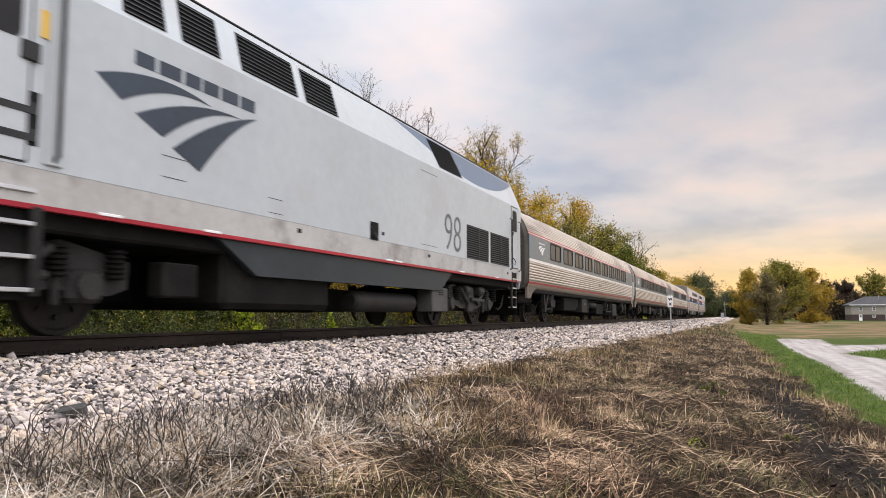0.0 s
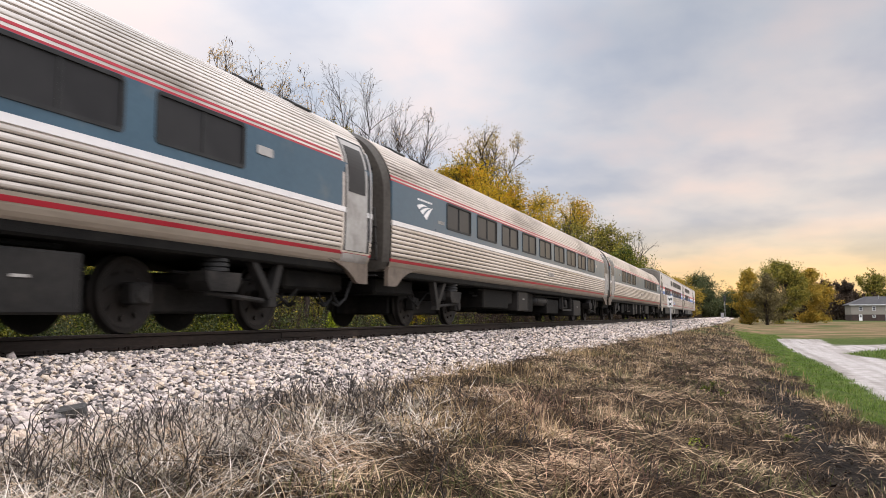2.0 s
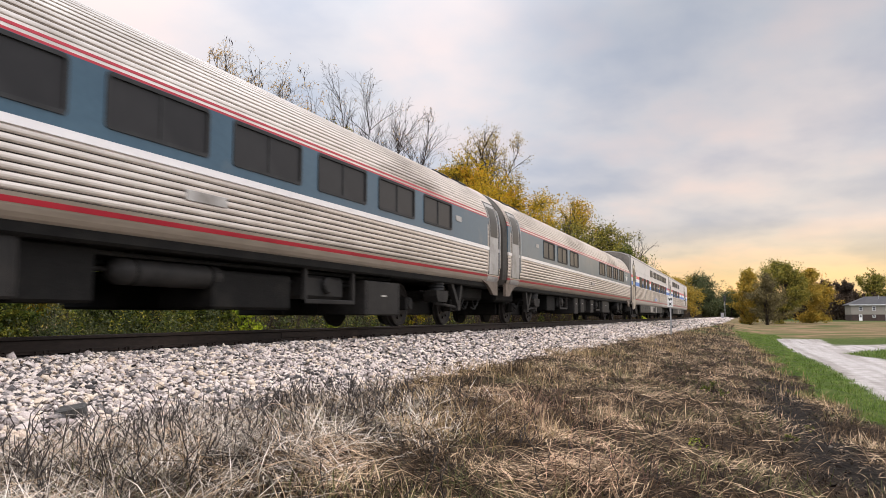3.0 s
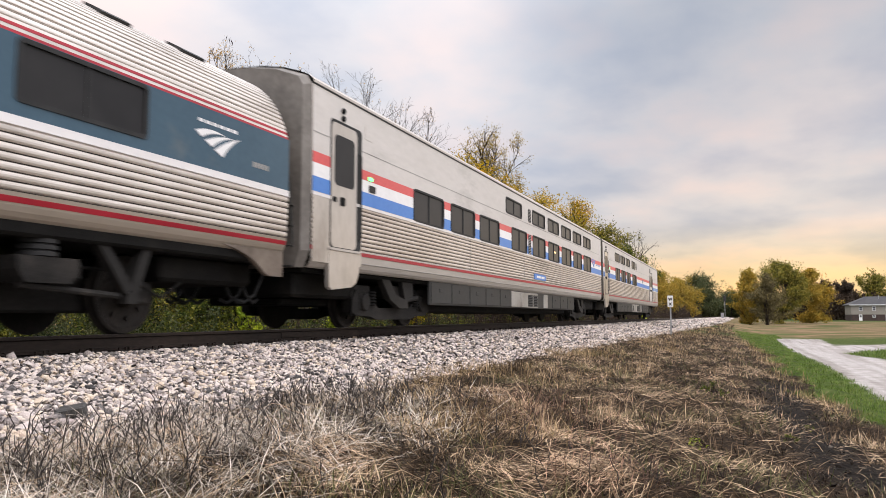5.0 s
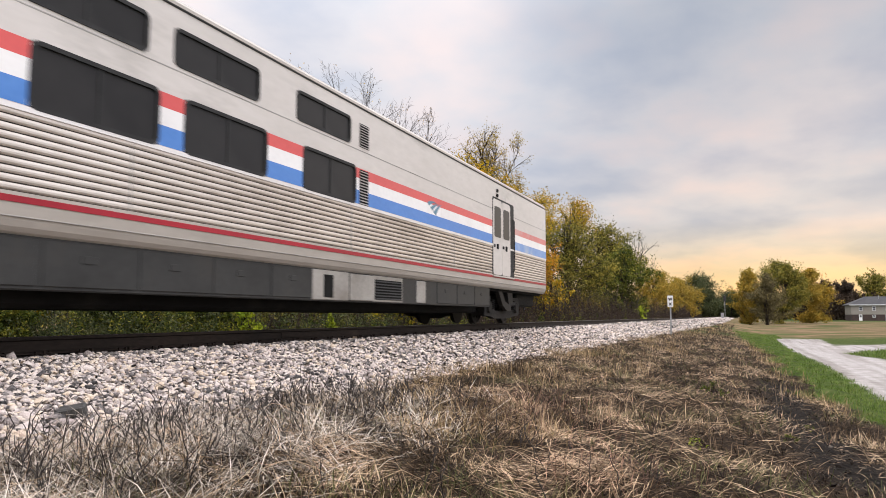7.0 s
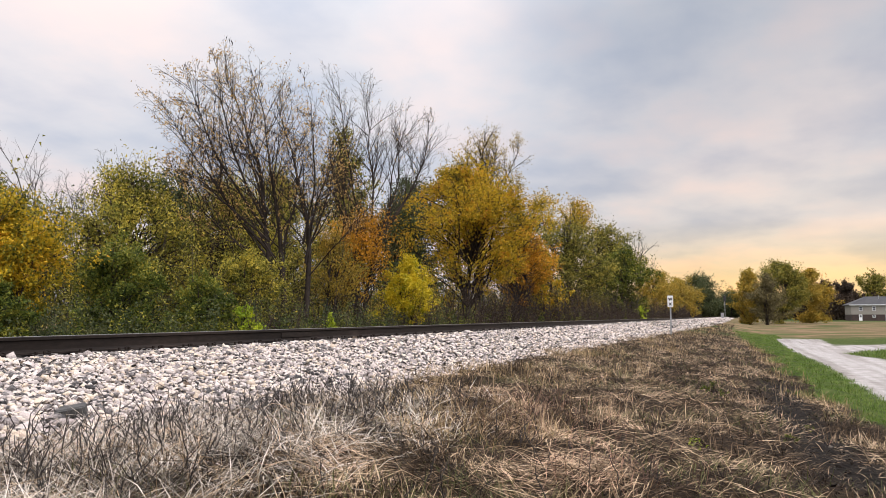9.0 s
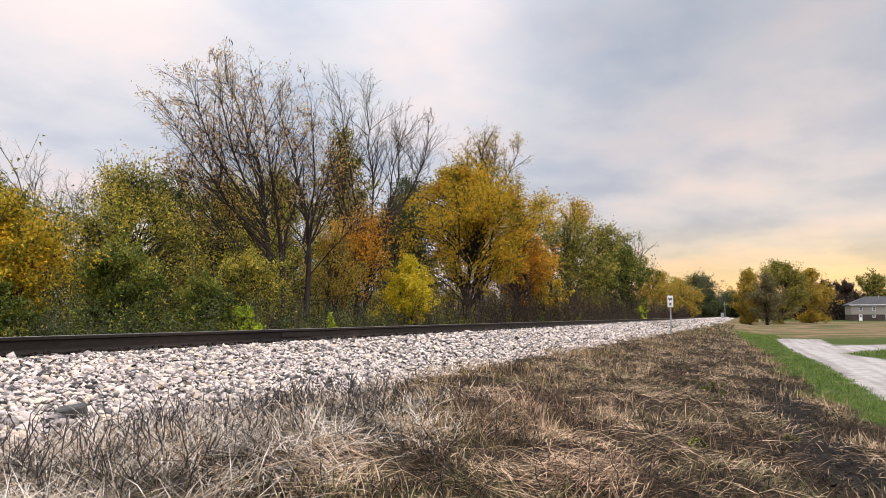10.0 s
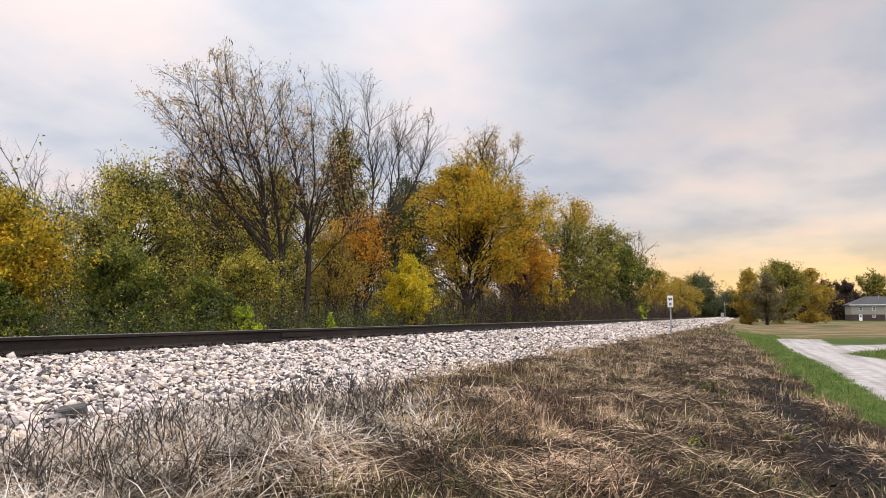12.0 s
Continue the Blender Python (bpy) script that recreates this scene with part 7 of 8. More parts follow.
leafy_tree("dark_tree", "distant dark tree beyond the track", -4.0, 440, 15.0, 18.0, "dark", 3000, 0.9, 69, group="trees across the field", low=0.02)


def thicket(name, label, n, xs, ys, hs, palette, leaf, per, seed, twig=True, log=True):
    """Brush that nobody could count: many thin upright shoots with leaves along them."""
    rng = np.random.default_rng(seed)
    x = rng.uniform(*xs, n)
    y = ys[0] * (ys[1] / ys[0]) ** rng.uniform(0, 1, n)
    hh = rng.uniform(*hs, n) * rng.uniform(0.5, 1, n)
    k = 1 + 0.012 * y
    base = np.stack([x, y, height(x, y) - 0.03], 1)
    br, cen = [], []
    for i in range(n):
        top = base[i] + np.array([rng.normal(0, 0.2), rng.normal(0, 0.25), 1.0]) * hh[i]
        p = curve_limb(rng, base[i], top, 0, 4, 0.05)
        if twig:
            br.append((p, np.linspace(0.011, 0.004, 4) * k[i]))
            for _ in range(3):
                a = p[rng.integers(1, 4)]
                br.append((np.array([a, a + rng.normal(0, 0.22, 3) * hh[i] * 0.6 + np.array([0, 0, 0.18 * hh[i]])]), np.array([0.006, 0.003]) * k[i]))
        m = int(1.6 * rng.integers(per // 2, per + 1))
        t = rng.uniform(0.15, 1.0, m)[:, None]
        cen.append(base[i] + (top - base[i]) * t + rng.normal(0, 0.12 * (0.5 + hh[i] * 0.3), (m, 3)))
    cen = np.concatenate(cen)
    v, f = leaf_cloud(rng, cen, leaf)
    grown = 1 + 0.02 * np.repeat(cen[:, 1], 3)
    v = np.repeat(cen, 3, 0) + (v - np.repeat(cen, 3, 0)) * grown[:, None]
    ob = new(name, raw_mesh(name, v, f, LEAVES[palette], tris=True))
    tagged(ob, label, "undergrowth", kind="stuff")
    if twig:
        v, f = tubes(br, 3)
        tagged(new(name + "_twigs", raw_mesh(name + "_twigs", v, f, BARK)), "grey leafless twigs of the thicket", "undergrowth", kind="stuff")


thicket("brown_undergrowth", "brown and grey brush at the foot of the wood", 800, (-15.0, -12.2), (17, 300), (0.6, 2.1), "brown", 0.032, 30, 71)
thicket("green_undergrowth", "green and yellow weeds at the foot of the wood", 620, (-14.8, -12.6), (6, 140), (0.3, 1.5), "green", 0.036, 52, 72, twig=False)
thicket("olive_thicket", "dense olive scrub filling the wood", 950, (-24.0, -15.0), (9, 330), (2.0, 4.9), "olive", 0.045, 64, 73)
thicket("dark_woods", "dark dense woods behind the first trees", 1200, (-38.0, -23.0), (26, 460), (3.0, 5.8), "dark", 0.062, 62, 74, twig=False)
thicket("golden_thicket", "golden leaved scrub among the trees", 220, (-18.0, -15.2), (30, 330), (2.0, 5.5), "amber2", 0.05, 56, 75)
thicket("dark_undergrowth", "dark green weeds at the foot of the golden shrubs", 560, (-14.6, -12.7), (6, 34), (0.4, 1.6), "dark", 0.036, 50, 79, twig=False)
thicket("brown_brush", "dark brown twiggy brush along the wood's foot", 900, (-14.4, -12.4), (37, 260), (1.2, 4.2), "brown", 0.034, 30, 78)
thicket("field_hedge", "dark scrub along the field's far side", 420, (15, 120), (318, 372), (5.0, 13.0), "brown", 0.12, 60, 76, twig=False)
thicket("verge_brush", "grey brown dead brush on the bank beside the ballast", 110, (-2.9, -0.6), (30, 100), (0.12, 0.42), "brown", 0.018, 16, 92)
thicket("far_woods", "far dark woods closing the line of the track", 170, (-26, 26), (430, 470), (7.0, 15.0), "dark", 0.14, 90, 77, twig=False)


# ---------------------------------------------------------------- grass, straw and weeds
# darkest stops of the first three straws paint the shade between blades
STRAW = leafy("dry_straw", [(0.12, (0.012, 0.008, 0.006)), (0.34, (0.045, 0.029, 0.016)), (0.53, (0.22, 0.148, 0.084)), (0.74, (0.66, 0.50, 0.33)), (0.92, (0.62, 0.41, 0.28))], 0.06, 0.7)
STRAW_DARK = leafy("shaded_brown_stalks", [(0.05, (0.006, 0.004, 0.003)), (0.5, (0.022, 0.014, 0.009)), (0.9, (0.09, 0.056, 0.034))], 0.05, 0.75)
STRAW_PALE = leafy("bleached_straw", [(0.12, (0.012, 0.010, 0.008)), (0.36, (0.060, 0.049, 0.039)), (0.60, (0.50, 0.435, 0.36)), (0.92, (0.74, 0.665, 0.58))], 0.06, 0.7)
STRAW_GOLD = leafy("golden_grass", [(0.12, (0.03, 0.02, 0.010)), (0.5, (0.24, 0.165, 0.08)), (0.85, (0.60, 0.44, 0.25))], 0.12, 0.7)
STRAW_RED = leafy("reddish_stalks", [(0.10, (0.03, 0.018, 0.014)), (0.5, (0.14, 0.080, 0.056)), (0.85, (0.42, 0.25, 0.17))], 0.06, 0.7)
GRASS = leafy("green_grass", [(0.05, (0.050, 0.084, 0.015)), (0.5, (0.10, 0.16, 0.026)), (0.9, (0.165, 0.20, 0.05))], 0.15, 0.55)
OLIVE_GRASS = leafy("olive_grass", [(0.05, (0.050, 0.060, 0.020)), (0.5, (0.11, 0.115, 0.040)), (0.9, (0.22, 0.19, 0.085))], 0.12, 0.65)
WEED = surface("dark_weed_stalk", [(0.2, (0.012, 0.0095, 0.0085)), (0.8, (0.040, 0.031, 0.026))], 0.85, 0.0, 2, 20, island=0.5)


def blades(name, label, n, xs, ys, ln, wd, lean, material, seed, clump=0.0, keep=None, bend=0.5, along=None, log=True, grow_w=0.035, segments=3):
    """Grass: bent tapering strips. lean: degrees from upright, from and to; clump: how far they gather into tufts."""
    rng = np.random.default_rng(seed)
    x = rng.uniform(*xs, n)
    y = ys[0] * (ys[1] / ys[0]) ** rng.uniform(0, 1, n) if log else rng.uniform(*ys, n)
    if clump:
        m = max(1, n // 22)
        cx = rng.uniform(*xs, m)
        cy = ys[0] * (ys[1] / ys[0]) ** rng.uniform(0, 1, m)
        who = rng.integers(0, m, n)
        x = cx[who] + rng.normal(0, clump, n)
        y = cy[who] + rng.normal(0, clump, n)
    if keep is not None:
        ok = keep(x, y) > rng.uniform(0, 1, n)
        x, y = x[ok], y[ok]
        n = len(x)
    az = rng.uniform(0, 2 * math.pi, n) if along is None else along(x, y) + rng.normal(0, 0.42, n) + math.pi * rng.integers(0, 2, n)
    a = np.radians(rng.uniform(lean[0], lean[1], n))
    L = rng.uniform(ln[0], ln[1], n)
    W = wd * rng.uniform(0.6, 1.4, n) * (1 + grow_w * np.clip(y - 4, 0, 60))
    z = height(x, y) - 0.004 + rng.uniform(0, 0.05, n) * (a > 1.1)
    h = np.stack([np.cos(az), np.sin(az), 0 * az], 1)
    side = np.stack([-np.sin(az), np.cos(az), rng.normal(0, 0.3, n)], 1)
    p = np.stack([x, y, z], 1)
    rows = []
    for k, wk in enumerate((1.0, 0.9, 0.62, 0.12) if segments == 3 else (0.75, 1.0, 0.15)):
        rows.append((p - side * (W * wk / 2)[:, None], p + side * (W * wk / 2)[:, None]))
        ak = a + bend * k * rng.uniform(0.0, 0.6, n)
        ak = np.minimum(ak, 1.62)
        p = p + (h * np.sin(ak)[:, None] + np.array([0, 0, 1.0]) * np.cos(ak)[:, None]) * (L / segments)[:, None]
        p[:, 2] = np.maximum(p[:, 2], height(p[:, 0], p[:, 1]) + 0.006)
    v = np.stack([q for r in rows for q in r], 1).reshape(-1, 3)
    b = (np.arange(n) * 2 * (segments + 1))[:, None, None]
    f = (np.array([[0, 1, 3, 2], [2, 3, 5, 4], [4, 5, 7, 6]][:segments])[None] + b).reshape(-1, 4)
    tagged(new(name, raw_mesh(name, v, f, material)), label, "grass", kind="stuff")


def bank(x, y):
    """Where dry grass grows: from the ballast's foot to the verge, thin on the burnt soil."""
    e = 0.35 * wobble(x, y, 1.1, 3.0) + 0.2 * wobble(x, y, 0.4, 5.0)
    left = np.clip((x - foot(y) + 0.35 - 0.25 * e) / 0.5, 0, 1)
    right = np.clip((bank_edge(y) + 0.15 - x - e) / 0.5, 0, 1)
    burnt = burnt_patch(x, y)
    return left * right * (1 - 0.84 * burnt)


def tuft_zone(x, y):
    return bank(x, y) * np.clip(0.45 + 0.9 * wobble(x, y, 1.3, 7.0), 0.03, 1)


def gold_zone(x, y):
    return bank(x, y) * np.clip(0.1 + 1.4 * wobble(x, y, 1.8, 2.2), 0.0, 1) * np.clip((-1.2 - x + 0.02 * y) / 1.0, 0, 1)


def red_zone(x, y):
    return bank(x, y) * (np.exp(-(((x + 2.0) / 0.6) ** 2 + ((y - 7.6) / 1.1) ** 2)) + 0.5 * np.exp(-(((x + 0.9) / 0.5) ** 2 + ((y - 5.4) / 0.6) ** 2)) + 0.25 * np.clip(wobble(x, y, 0.9, 9.0) - 0.35, 0, 1))


def verge(x, y):
    e = 0.35 * wobble(x, y, 1.1, 3.0) + 0.2 * wobble(x, y, 0.4, 5.0)
    return np.clip((x - bank_edge(y) + e) / 0.3, 0, 1) * (1 - drive_weight(x, y))


def swept(x, y):
    """Which way the straw lies, patch by patch."""
    return 0.5 + 1.9 * wobble(x, y, 0.75, 6.0)


def mat_zone(x, y):
    return bank(x, y) * np.clip(0.52 + 1.0 * wobble(x, y, 0.55, 8.0), 0.16, 1)


blades("matted_straw", "flattened dry straw matted over the bank", 150000, (-4.9, 2.3), (2.2, 40), (0.05, 0.21), 0.0044, (48, 90), STRAW, 81, keep=mat_zone, bend=0.9, along=swept, segments=2, grow_w=0.022)
blades("bleached_straw", "pale bleached straw at the ballast's foot", 22000, (-4.9, -1.6), (2.2, 9), (0.10, 0.42), 0.0052, (40, 88), STRAW_PALE, 79, keep=lambda x, y: bank(x, y) * np.clip((-2.0 - x) / 1.2, 0, 1) * np.clip((8.5 - y) / 2.5, 0, 1), bend=0.8, segments=2)
blades("long_straw", "long pale straws lying over the mat", 5000, (-4.6, 1.6), (2.2, 20), (0.24, 0.46), 0.0036, (66, 88), STRAW, 80, keep=mat_zone, bend=0.3, along=swept, grow_w=0.02)
# thatch coloured very dark to stand in for shade under the mat
blades("brown_thatch", "brown matted thatch, darkened for shade under the straw", 42000, (-4.9, 2.3), (2.2, 60), (0.06, 0.22), 0.0056, (40, 88), STRAW_DARK, 82, keep=bank, bend=0.7, segments=2)
blades("dry_grass", "dry upright grass tufts on the bank", 32000, (-4.8, 2.0), (2.4, 70), (0.10, 0.28), 0.0042, (6, 55), STRAW, 83, clump=0.09, keep=tuft_zone, bend=0.8)
blades("golden_grass", "golden dead grass along the ballast's foot", 26000, (-4.9, -1.4), (5.5, 80), (0.12, 0.32), 0.0044, (12, 66), STRAW_GOLD, 84, clump=0.14, keep=gold_zone, bend=0.7)
blades("reddish_grass", "reddish brown dead stalks on the bank", 20000, (-3.6, 1.0), (3.6, 20), (0.12, 0.30), 0.0045, (20, 75), STRAW_RED, 85, keep=red_zone)
blades("olive_grass", "olive green grass showing through the straw", 24000, (-3.6, 1.5), (2.2, 30), (0.08, 0.22), 0.0046, (15, 70), OLIVE_GRASS, 86, clump=0.14, keep=lambda x, y: bank(x, y) * np.clip(0.2 + wobble(x, y, 0.8, 11.0), 0, 1))
blades("tan_tufts", "bleached tan grass between the bank and the green verge", 7000, (0.2, 1.7), (9, 40), (0.10, 0.26), 0.0050, (8, 60), STRAW_GOLD, 93, clump=0.16, keep=lambda x, y: np.exp(-((x - bank_edge(y) + 0.1) / 0.35) ** 2) * np.clip(0.35 + wobble(x, y, 1.0, 12.0), 0, 1), segments=2)
blades("verge_grass", "short green grass on the verge", 46000, (-0.6, 2.7), (8.5, 66), (0.04, 0.10), 0.0042, (5, 50), GRASS, 87, keep=verge, grow_w=0.07, segments=2)
blades("island_grass", "green grass island inside the drive's bend", 6000, (3.8, 8.5), (26, 42), (0.06, 0.14), 0.016, (5, 50), GRASS, 88, keep=verge, log=False, grow_w=0.0, segments=2)
blades("track_side_grass", "dry grass across the track at the wood's edge", 7000, (-12.9, -11.2), (5, 90), (0.15, 0.42), 0.008, (8, 55), STRAW_RED, 89, clump=0.2)


def weeds():
    """Dark brittle stalks with side twigs at the ballast's foot."""
    rng = np.random.default_rng(91)
    br = []
    for i in range(340):
        t = rng.uniform(0, 1)
        y = 2.75 + 5.2 * t ** 1.25
        x = rng.uniform(-4.45, -3.05) + 0.25 * t if rng.uniform() < 0.8 else rng.uniform(-3.6, -0.6)
        z = float(height(x, y))
        h = rng.uniform(0.10, 0.30)
        top = np.array([x + rng.normal(0, 0.07), y + rng.normal(0, 0.07), z + h])
        p = curve_limb(rng, (x, y, z - 0.01), top, 0, 5, 0.03)
        r = rng.uniform(0.0030, 0.0056)
        br.append((p, np.linspace(r, r * 0.5, 5)))
        for _ in range(rng.integers(2, 6)):
            a = p[rng.integers(1, 5)]
            b = a + np.array([rng.normal(0, 0.05), rng.normal(0, 0.05), rng.uniform(0.03, 0.12)])
            br.append((np.array([a, (a + b) / 2 + rng.normal(0, 0.006, 3), b]), np.array([r * 0.6, r * 0.5, r * 0.3])))
    v, f = tubes(br, 4)
    tagged(new("dark_weeds", raw_mesh("dark_weeds", v, f, WEED)), "dark brittle dead weeds at the ballast's foot", "weeds", kind="stuff")
    br = []
    for i in range(300):                          # long pale stalks lying across the mat
        y = 2.7 + 7.0 * rng.uniform(0, 1) ** 1.6
        x = rng.uniform(-4.2, 0.1)
        z = float(height(x, y)) + 0.03
        a = rng.uniform(0, 6.28)
        ln = rng.uniform(0.3, 0.85)
        e = np.array([x + ln * math.cos(a), y + ln * math.sin(a), 0])
        e[2] = float(height(e[0], e[1])) + rng.uniform(0.03, 0.14)
        p = curve_limb(rng, (x, y, z), e, rng.uniform(0.0, 0.10), 6, 0.03)
        p[:, 2] = np.maximum(p[:, 2], height(p[:, 0], p[:, 1]) + 0.01)
        r = rng.uniform(0.0012, 0.0026)
        br.append((p, np.linspace(r, r * 0.6, 6)))
    v, f = tubes(br, 4)
    tagged(new("pale_stalks", raw_mesh("pale_stalks", v, f, STRAW)), "long pale dead stalks fallen across the bank", "weeds", kind="stuff")


weeds()


# ---------------------------------------------------------------- sign, house, small things
SIGN_WHITE = surface("sign_white", [(0.2, (0.70, 0.69, 0.67)), (0.8, (0.80, 0.79, 0.77))], 0.5, 0.0, 3, 30, dirt=(0.5, 0.48, 0.44), dirt_at=0.62)
SIGN_BLACK = surface("sign_black", [(0.2, grey(0.015)), (0.8, grey(0.03))], 0.5, 0.0, 3, 30)
GALV = surface("galvanised_post", [(0.2, grey(0.26)), (0.8, grey(0.38))], 0.5, 0.5, 4, 40, dirt=(0.2, 0.17, 0.14), dirt_at=0.6)


def letter(ch, size, m, material, parent):
    fc = bpy.data.curves.new("letter", "FONT")
    fc.body, fc.size, fc.extrude, fc.align_x, fc.offset = ch, size, 0.003, "CENTER", 0.012
    tmp = new("letter", fc)
    bpy.context.view_layer.update()
    me = bpy.data.meshes.new_from_object(tmp.evaluated_get(bpy.context.evaluated_depsgraph_get()))
    bpy.data.objects.remove(tmp)
    ob = part("letter", me, material, parent, "black letter " + ch)
    ob.matrix_basis = m
    return ob


def whistle_sign(x, y):
    g = float(height(x, y))
    ob = new("whistle_post")
    ob.location = (x, y, g)
    tagged(ob, "white whistle sign with black letters on a steel post", "sign")
    post = Geo().box(-0.035, 0.035, 0.0, 0.012, -0.3, 1.9, 0.003).box(-0.035, -0.027, 0.0, 0.035, -0.3, 1.9, 0.002).box(0.027, 0.035, 0.0, 0.035, -0.3, 1.9, 0.002)
    part("post", post, GALV, ob, "galvanised channel post")
    v = [(a, b) for a, b in rounded(-0.13, 0.13, 1.40, 1.94, 0.025)]
    pl = Geo()
    n = len(v)
    pl.add([(a, -0.006, b) for a, b in v] + [(a, -0.001, b) for a, b in v], [(i, (i + 1) % n, n + (i + 1) % n, n + i) for i in range(n)] + [tuple(range(n)), tuple(range(n, 2 * n))])
    plate = part("sign_plate", pl, SIGN_WHITE, ob, "white sign plate")
    letter("W", 0.17, Matrix.Translation((0, -0.009, 1.71)) @ pose(0, 0, 0, 90), SIGN_BLACK, plate)
    letter("X", 0.17, Matrix.Translation((0, -0.009, 1.48)) @ pose(0, 0, 0, 90), SIGN_BLACK, plate)
    for z in (1.43, 1.91):
        part("bolt", Geo().cyl((0, -0.008, z), 0.012, 0.01, 1, 8), GALV, plate)


whistle_sign(-3.05, 37.6)

SIDING = surface("grey_beige_siding", [(0.2, (0.22, 0.20, 0.17)), (0.8, (0.27, 0.245, 0.21))], 0.7, 0.0, 0.4, 5)
BRICK_DARK = surface("dark_brick", [(0.2, (0.035, 0.022, 0.018)), (0.8, (0.06, 0.038, 0.031))], 0.85, 0.0, 1.0, 12)
SHINGLE = surface("grey_shingle", [(0.2, (0.028, 0.027, 0.029)), (0.8, (0.052, 0.05, 0.051))], 0.9, 0.0, 0.6, 8)
TRIM = surface("white_house_trim", [(0.2, grey(0.68)), (0.8, grey(0.78))], 0.5, 0.0, 1, 10)
HOUSE_GLASS = surface("house_window_glass", [(0.2, (0.03, 0.034, 0.04)), (0.8, (0.05, 0.055, 0.062))], 0.1, 0.0, 1, 5)


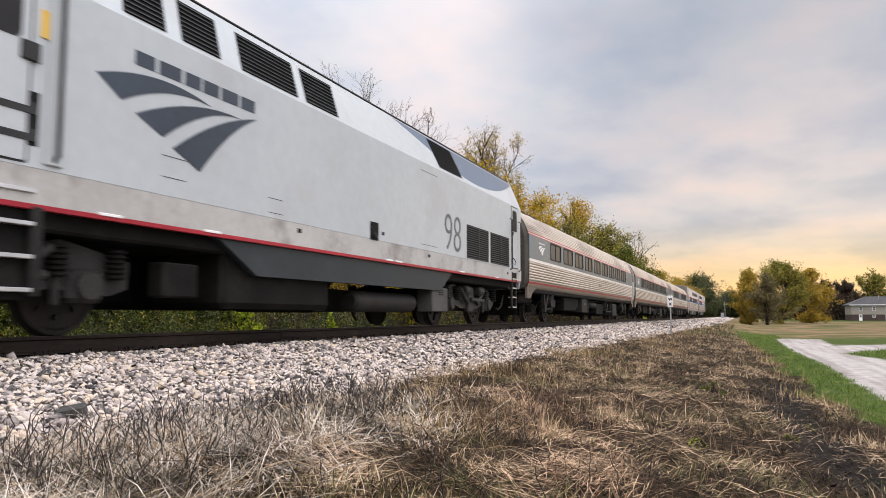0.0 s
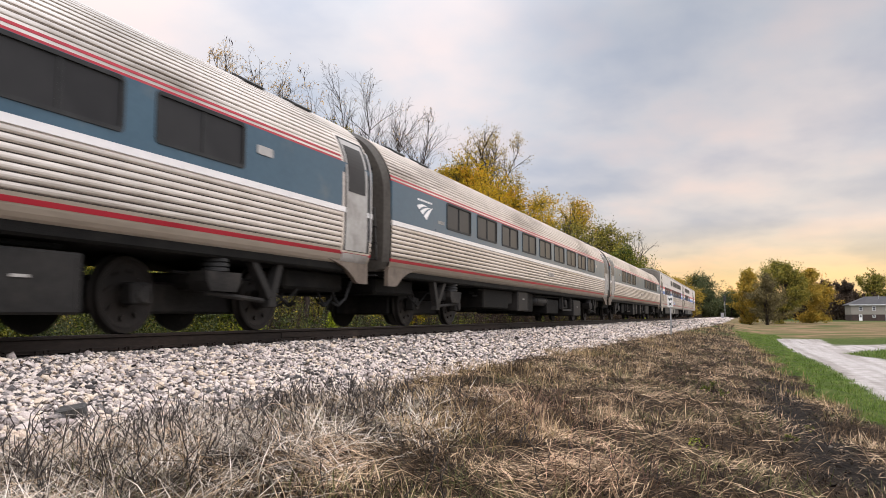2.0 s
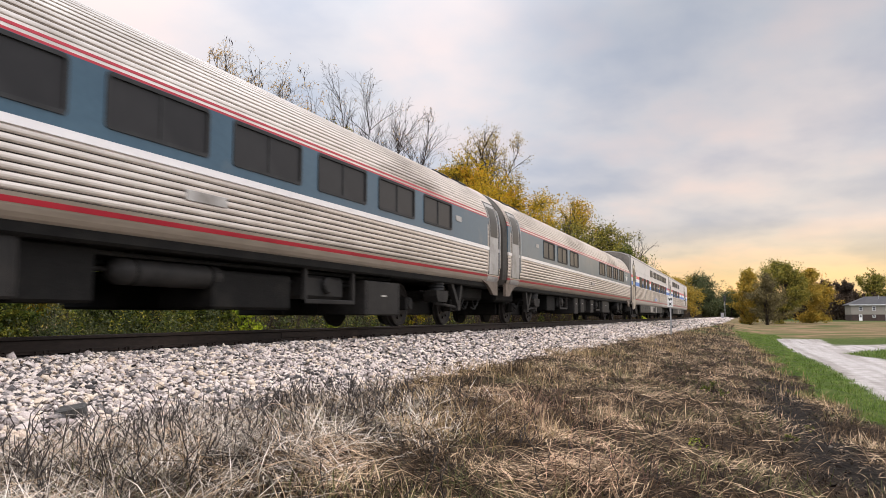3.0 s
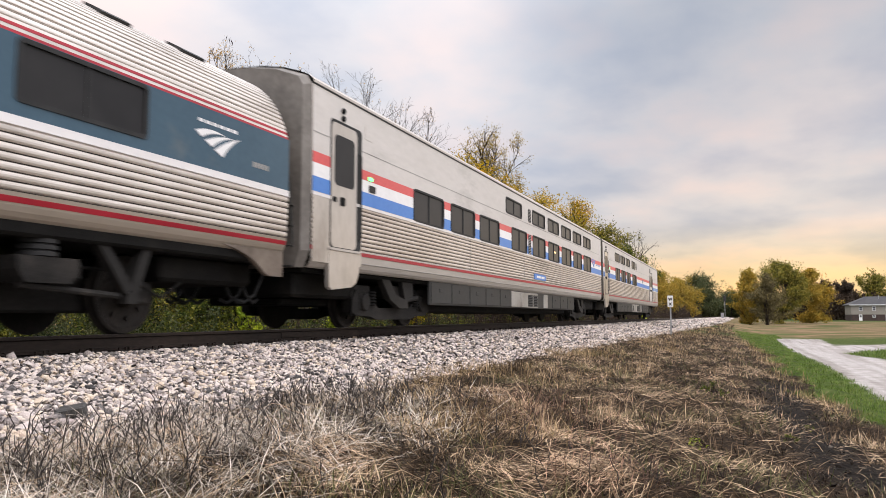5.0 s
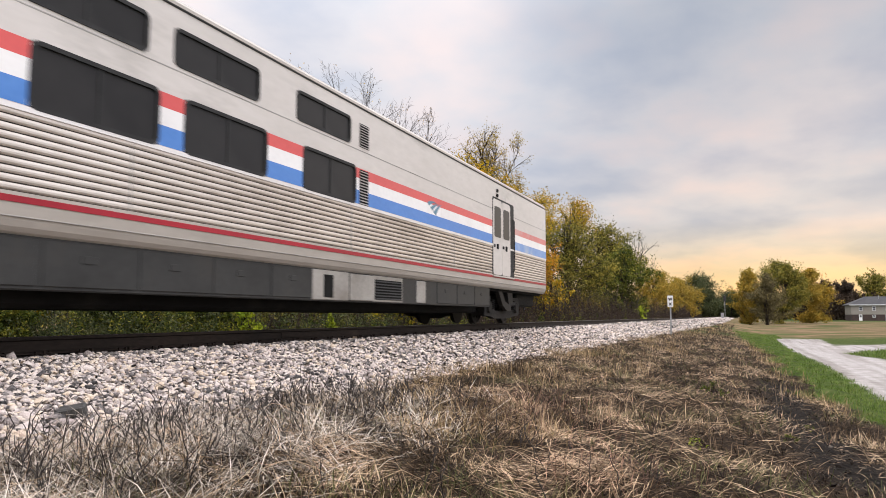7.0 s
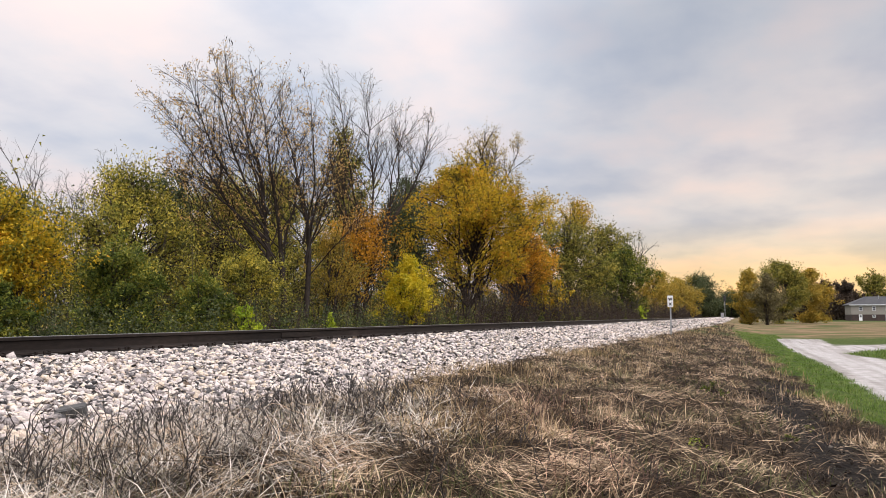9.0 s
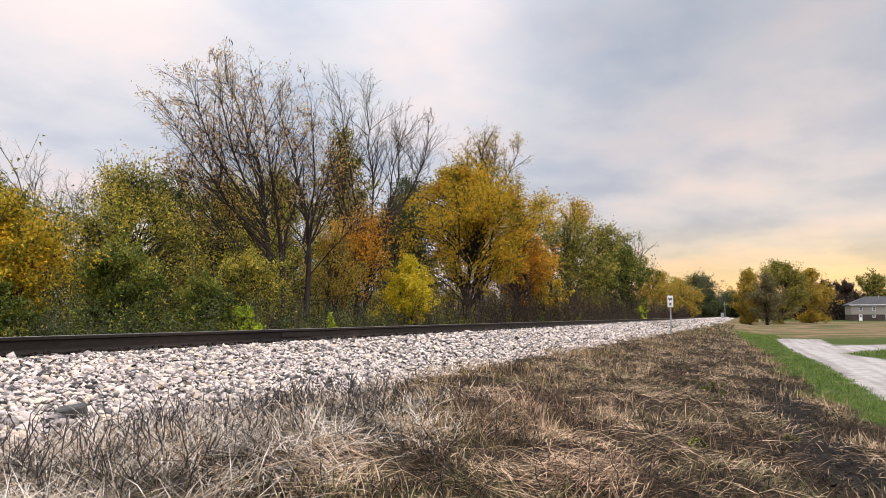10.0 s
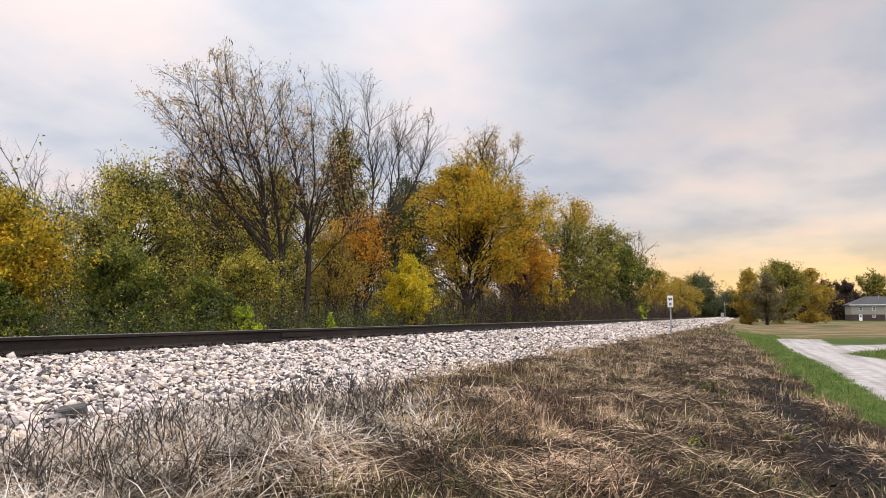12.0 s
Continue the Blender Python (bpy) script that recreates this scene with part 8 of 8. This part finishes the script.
def house(x, y, turn):
    """A two-storey block of flats with clapboard above brick and a hipped shingle roof; its long side faces -y."""
    ob = new("apartment_house")
    ob.matrix_basis = pose(x, y, float(height(x, y)), 0, 0, turn)
    tagged(ob, "two-storey beige apartment house with grey hipped roof", "house")
    W, D, H = 34.0, 11.0, 5.6
    part("wall", Geo().box(0, W, 0, D, 2.15, H, 0.02), SIDING, ob, "beige clapboard wall")
    part("base_wall", Geo().box(0.05, W - 0.05, 0.05, D, -0.3, 2.15, 0.02), BRICK_DARK, ob, "dark brick lower wall")
    cl = Geo()
    for i in range(16):
        z = 2.2 + i * 0.21
        cl.add([(-0.02, -0.03, z), (W + 0.02, -0.03, z), (W + 0.02, -0.004, z + 0.2), (-0.02, -0.004, z + 0.2)], [(0, 1, 2, 3)])
    part("clapboards", cl, SIDING, ob)
    o = 0.7
    r = Geo().add([(-o, -o, H), (W + o, -o, H), (W + o, D + o, H), (-o, D + o, H), (D / 2, D / 2, H + 3.0), (W - D / 2, D / 2, H + 3.0), (-o, -o, H - 0.18), (W + o, -o, H - 0.18), (W + o, D + o, H - 0.18), (-o, D + o, H - 0.18)],
                  [(0, 1, 5, 4), (1, 2, 5), (2, 3, 4, 5), (3, 0, 4), (0, 6, 7, 1), (1, 7, 8, 2), (2, 8, 9, 3), (3, 9, 6, 0), (6, 9, 8, 7)])
    rf = part("roof", r, SHINGLE, ob, "grey shingle roof")
    part("fascia", Geo().box(-o - 0.02, W + o + 0.02, -o - 0.05, -o, H - 0.22, H + 0.02, 0.01), TRIM, rf)
    for px, py in ((9.5, 3.6), (13.0, 4.4), (19.0, 3.2), (25.0, 4.0)):
        part("vent_pipe", Geo().cyl((px, py, H + 2.6), 0.12, 1.4, 2, 10), GALV, rf)
    for i in range(8):
        wx = 2.4 + i * 4.15
        for z0, z1, ww in ((3.5, 5.0, 1.1), (1.05, 2.0, 1.0)):
            door = z0 < 2 and i % 2 == 0
            if door:
                d = part("door", Geo().box(wx - 0.1, wx + 0.95, -0.04, 0.06, 0.0, 2.15, 0.02), TRIM, ob, "white entrance door")
                part("door_panel", Geo().box(wx + 0.12, wx + 0.72, -0.06, -0.03, 1.2, 1.9, 0.02), HOUSE_GLASS, d)
                continue
            w = part("window", Geo().box(wx, wx + ww, -0.06, 0.06, z0, z1, 0.02), TRIM, ob, "white framed window")
            part("pane", Geo().box(wx + 0.1, wx + ww - 0.1, -0.075, -0.05, z0 + 0.1, (z0 + z1) / 2 - 0.04, 0.005), HOUSE_GLASS, w)
            part("pane", Geo().box(wx + 0.1, wx + ww - 0.1, -0.075, -0.05, (z0 + z1) / 2 + 0.04, z1 - 0.1, 0.005), HOUSE_GLASS, w)


house(36.9, 300.0, 4.0)


def scrap(x, y):
    """A broken piece of dark cast plate on the stones."""
    z = float(height(x, y))
    ob = new("metal_scrap")
    ob.matrix_basis = pose(x, y, z + 0.05, 14, -10, 35)
    tagged(ob, "dark broken cast metal block lying on the ballast", "scrap metal")
    g = Geo().box(-0.10, 0.10, -0.05, 0.05, -0.03, 0.05, 0.012)
    for i in range(4):
        g.box(-0.09 + i * 0.05, -0.065 + i * 0.05, -0.062, -0.045, -0.03, 0.045, 0.004)
    part("block", g, CASE, ob)
    part("broken_chunk", Geo().box(-0.05, 0.05, -0.13, -0.06, -0.05, 0.0, 0.015), UNDER, ob)


scrap(-4.72, 4.35)


def signal_mast(x, y):
    ob = new("signal_mast")
    ob.location = (x, y, float(height(x, y)))
    tagged(ob, "grey railway signal mast with a pale equipment cabinet", "railway signal")
    part("mast", Geo().tube([(0, 0, 0), (0, 0, 7.5)], 0.09, 10), GALV, ob)
    part("signal_head", Geo().box(-0.35, 0.35, -0.15, 0.15, 5.6, 7.4, 0.06), SIGN_BLACK, ob)
    part("platform_rail", Geo().tube([(-0.5, -0.5, 4.6), (0.5, -0.5, 4.6), (0.5, 0.5, 4.6), (-0.5, 0.5, 4.6)], 0.03, 6), GALV, ob)
    part("cabinet", Geo().box(-1.3, -0.4, -0.5, 0.5, 0.0, 1.9, 0.04), GALV, ob)


signal_mast(-4.2, 260.0)


# ---------------------------------------------------------------- the train runs
def motions():
    for ob, s in TRAIN:
        walk(ob, [(i * 0.5, pose(TX, s - distance(i * 0.5), 0)) for i in range(25)])
    for ob, y, z in WHEELSETS:
        walk(ob, [(i / 30, pose(0, y, z, math.degrees(distance(i / 30) / z))) for i in range(361)])


motions()
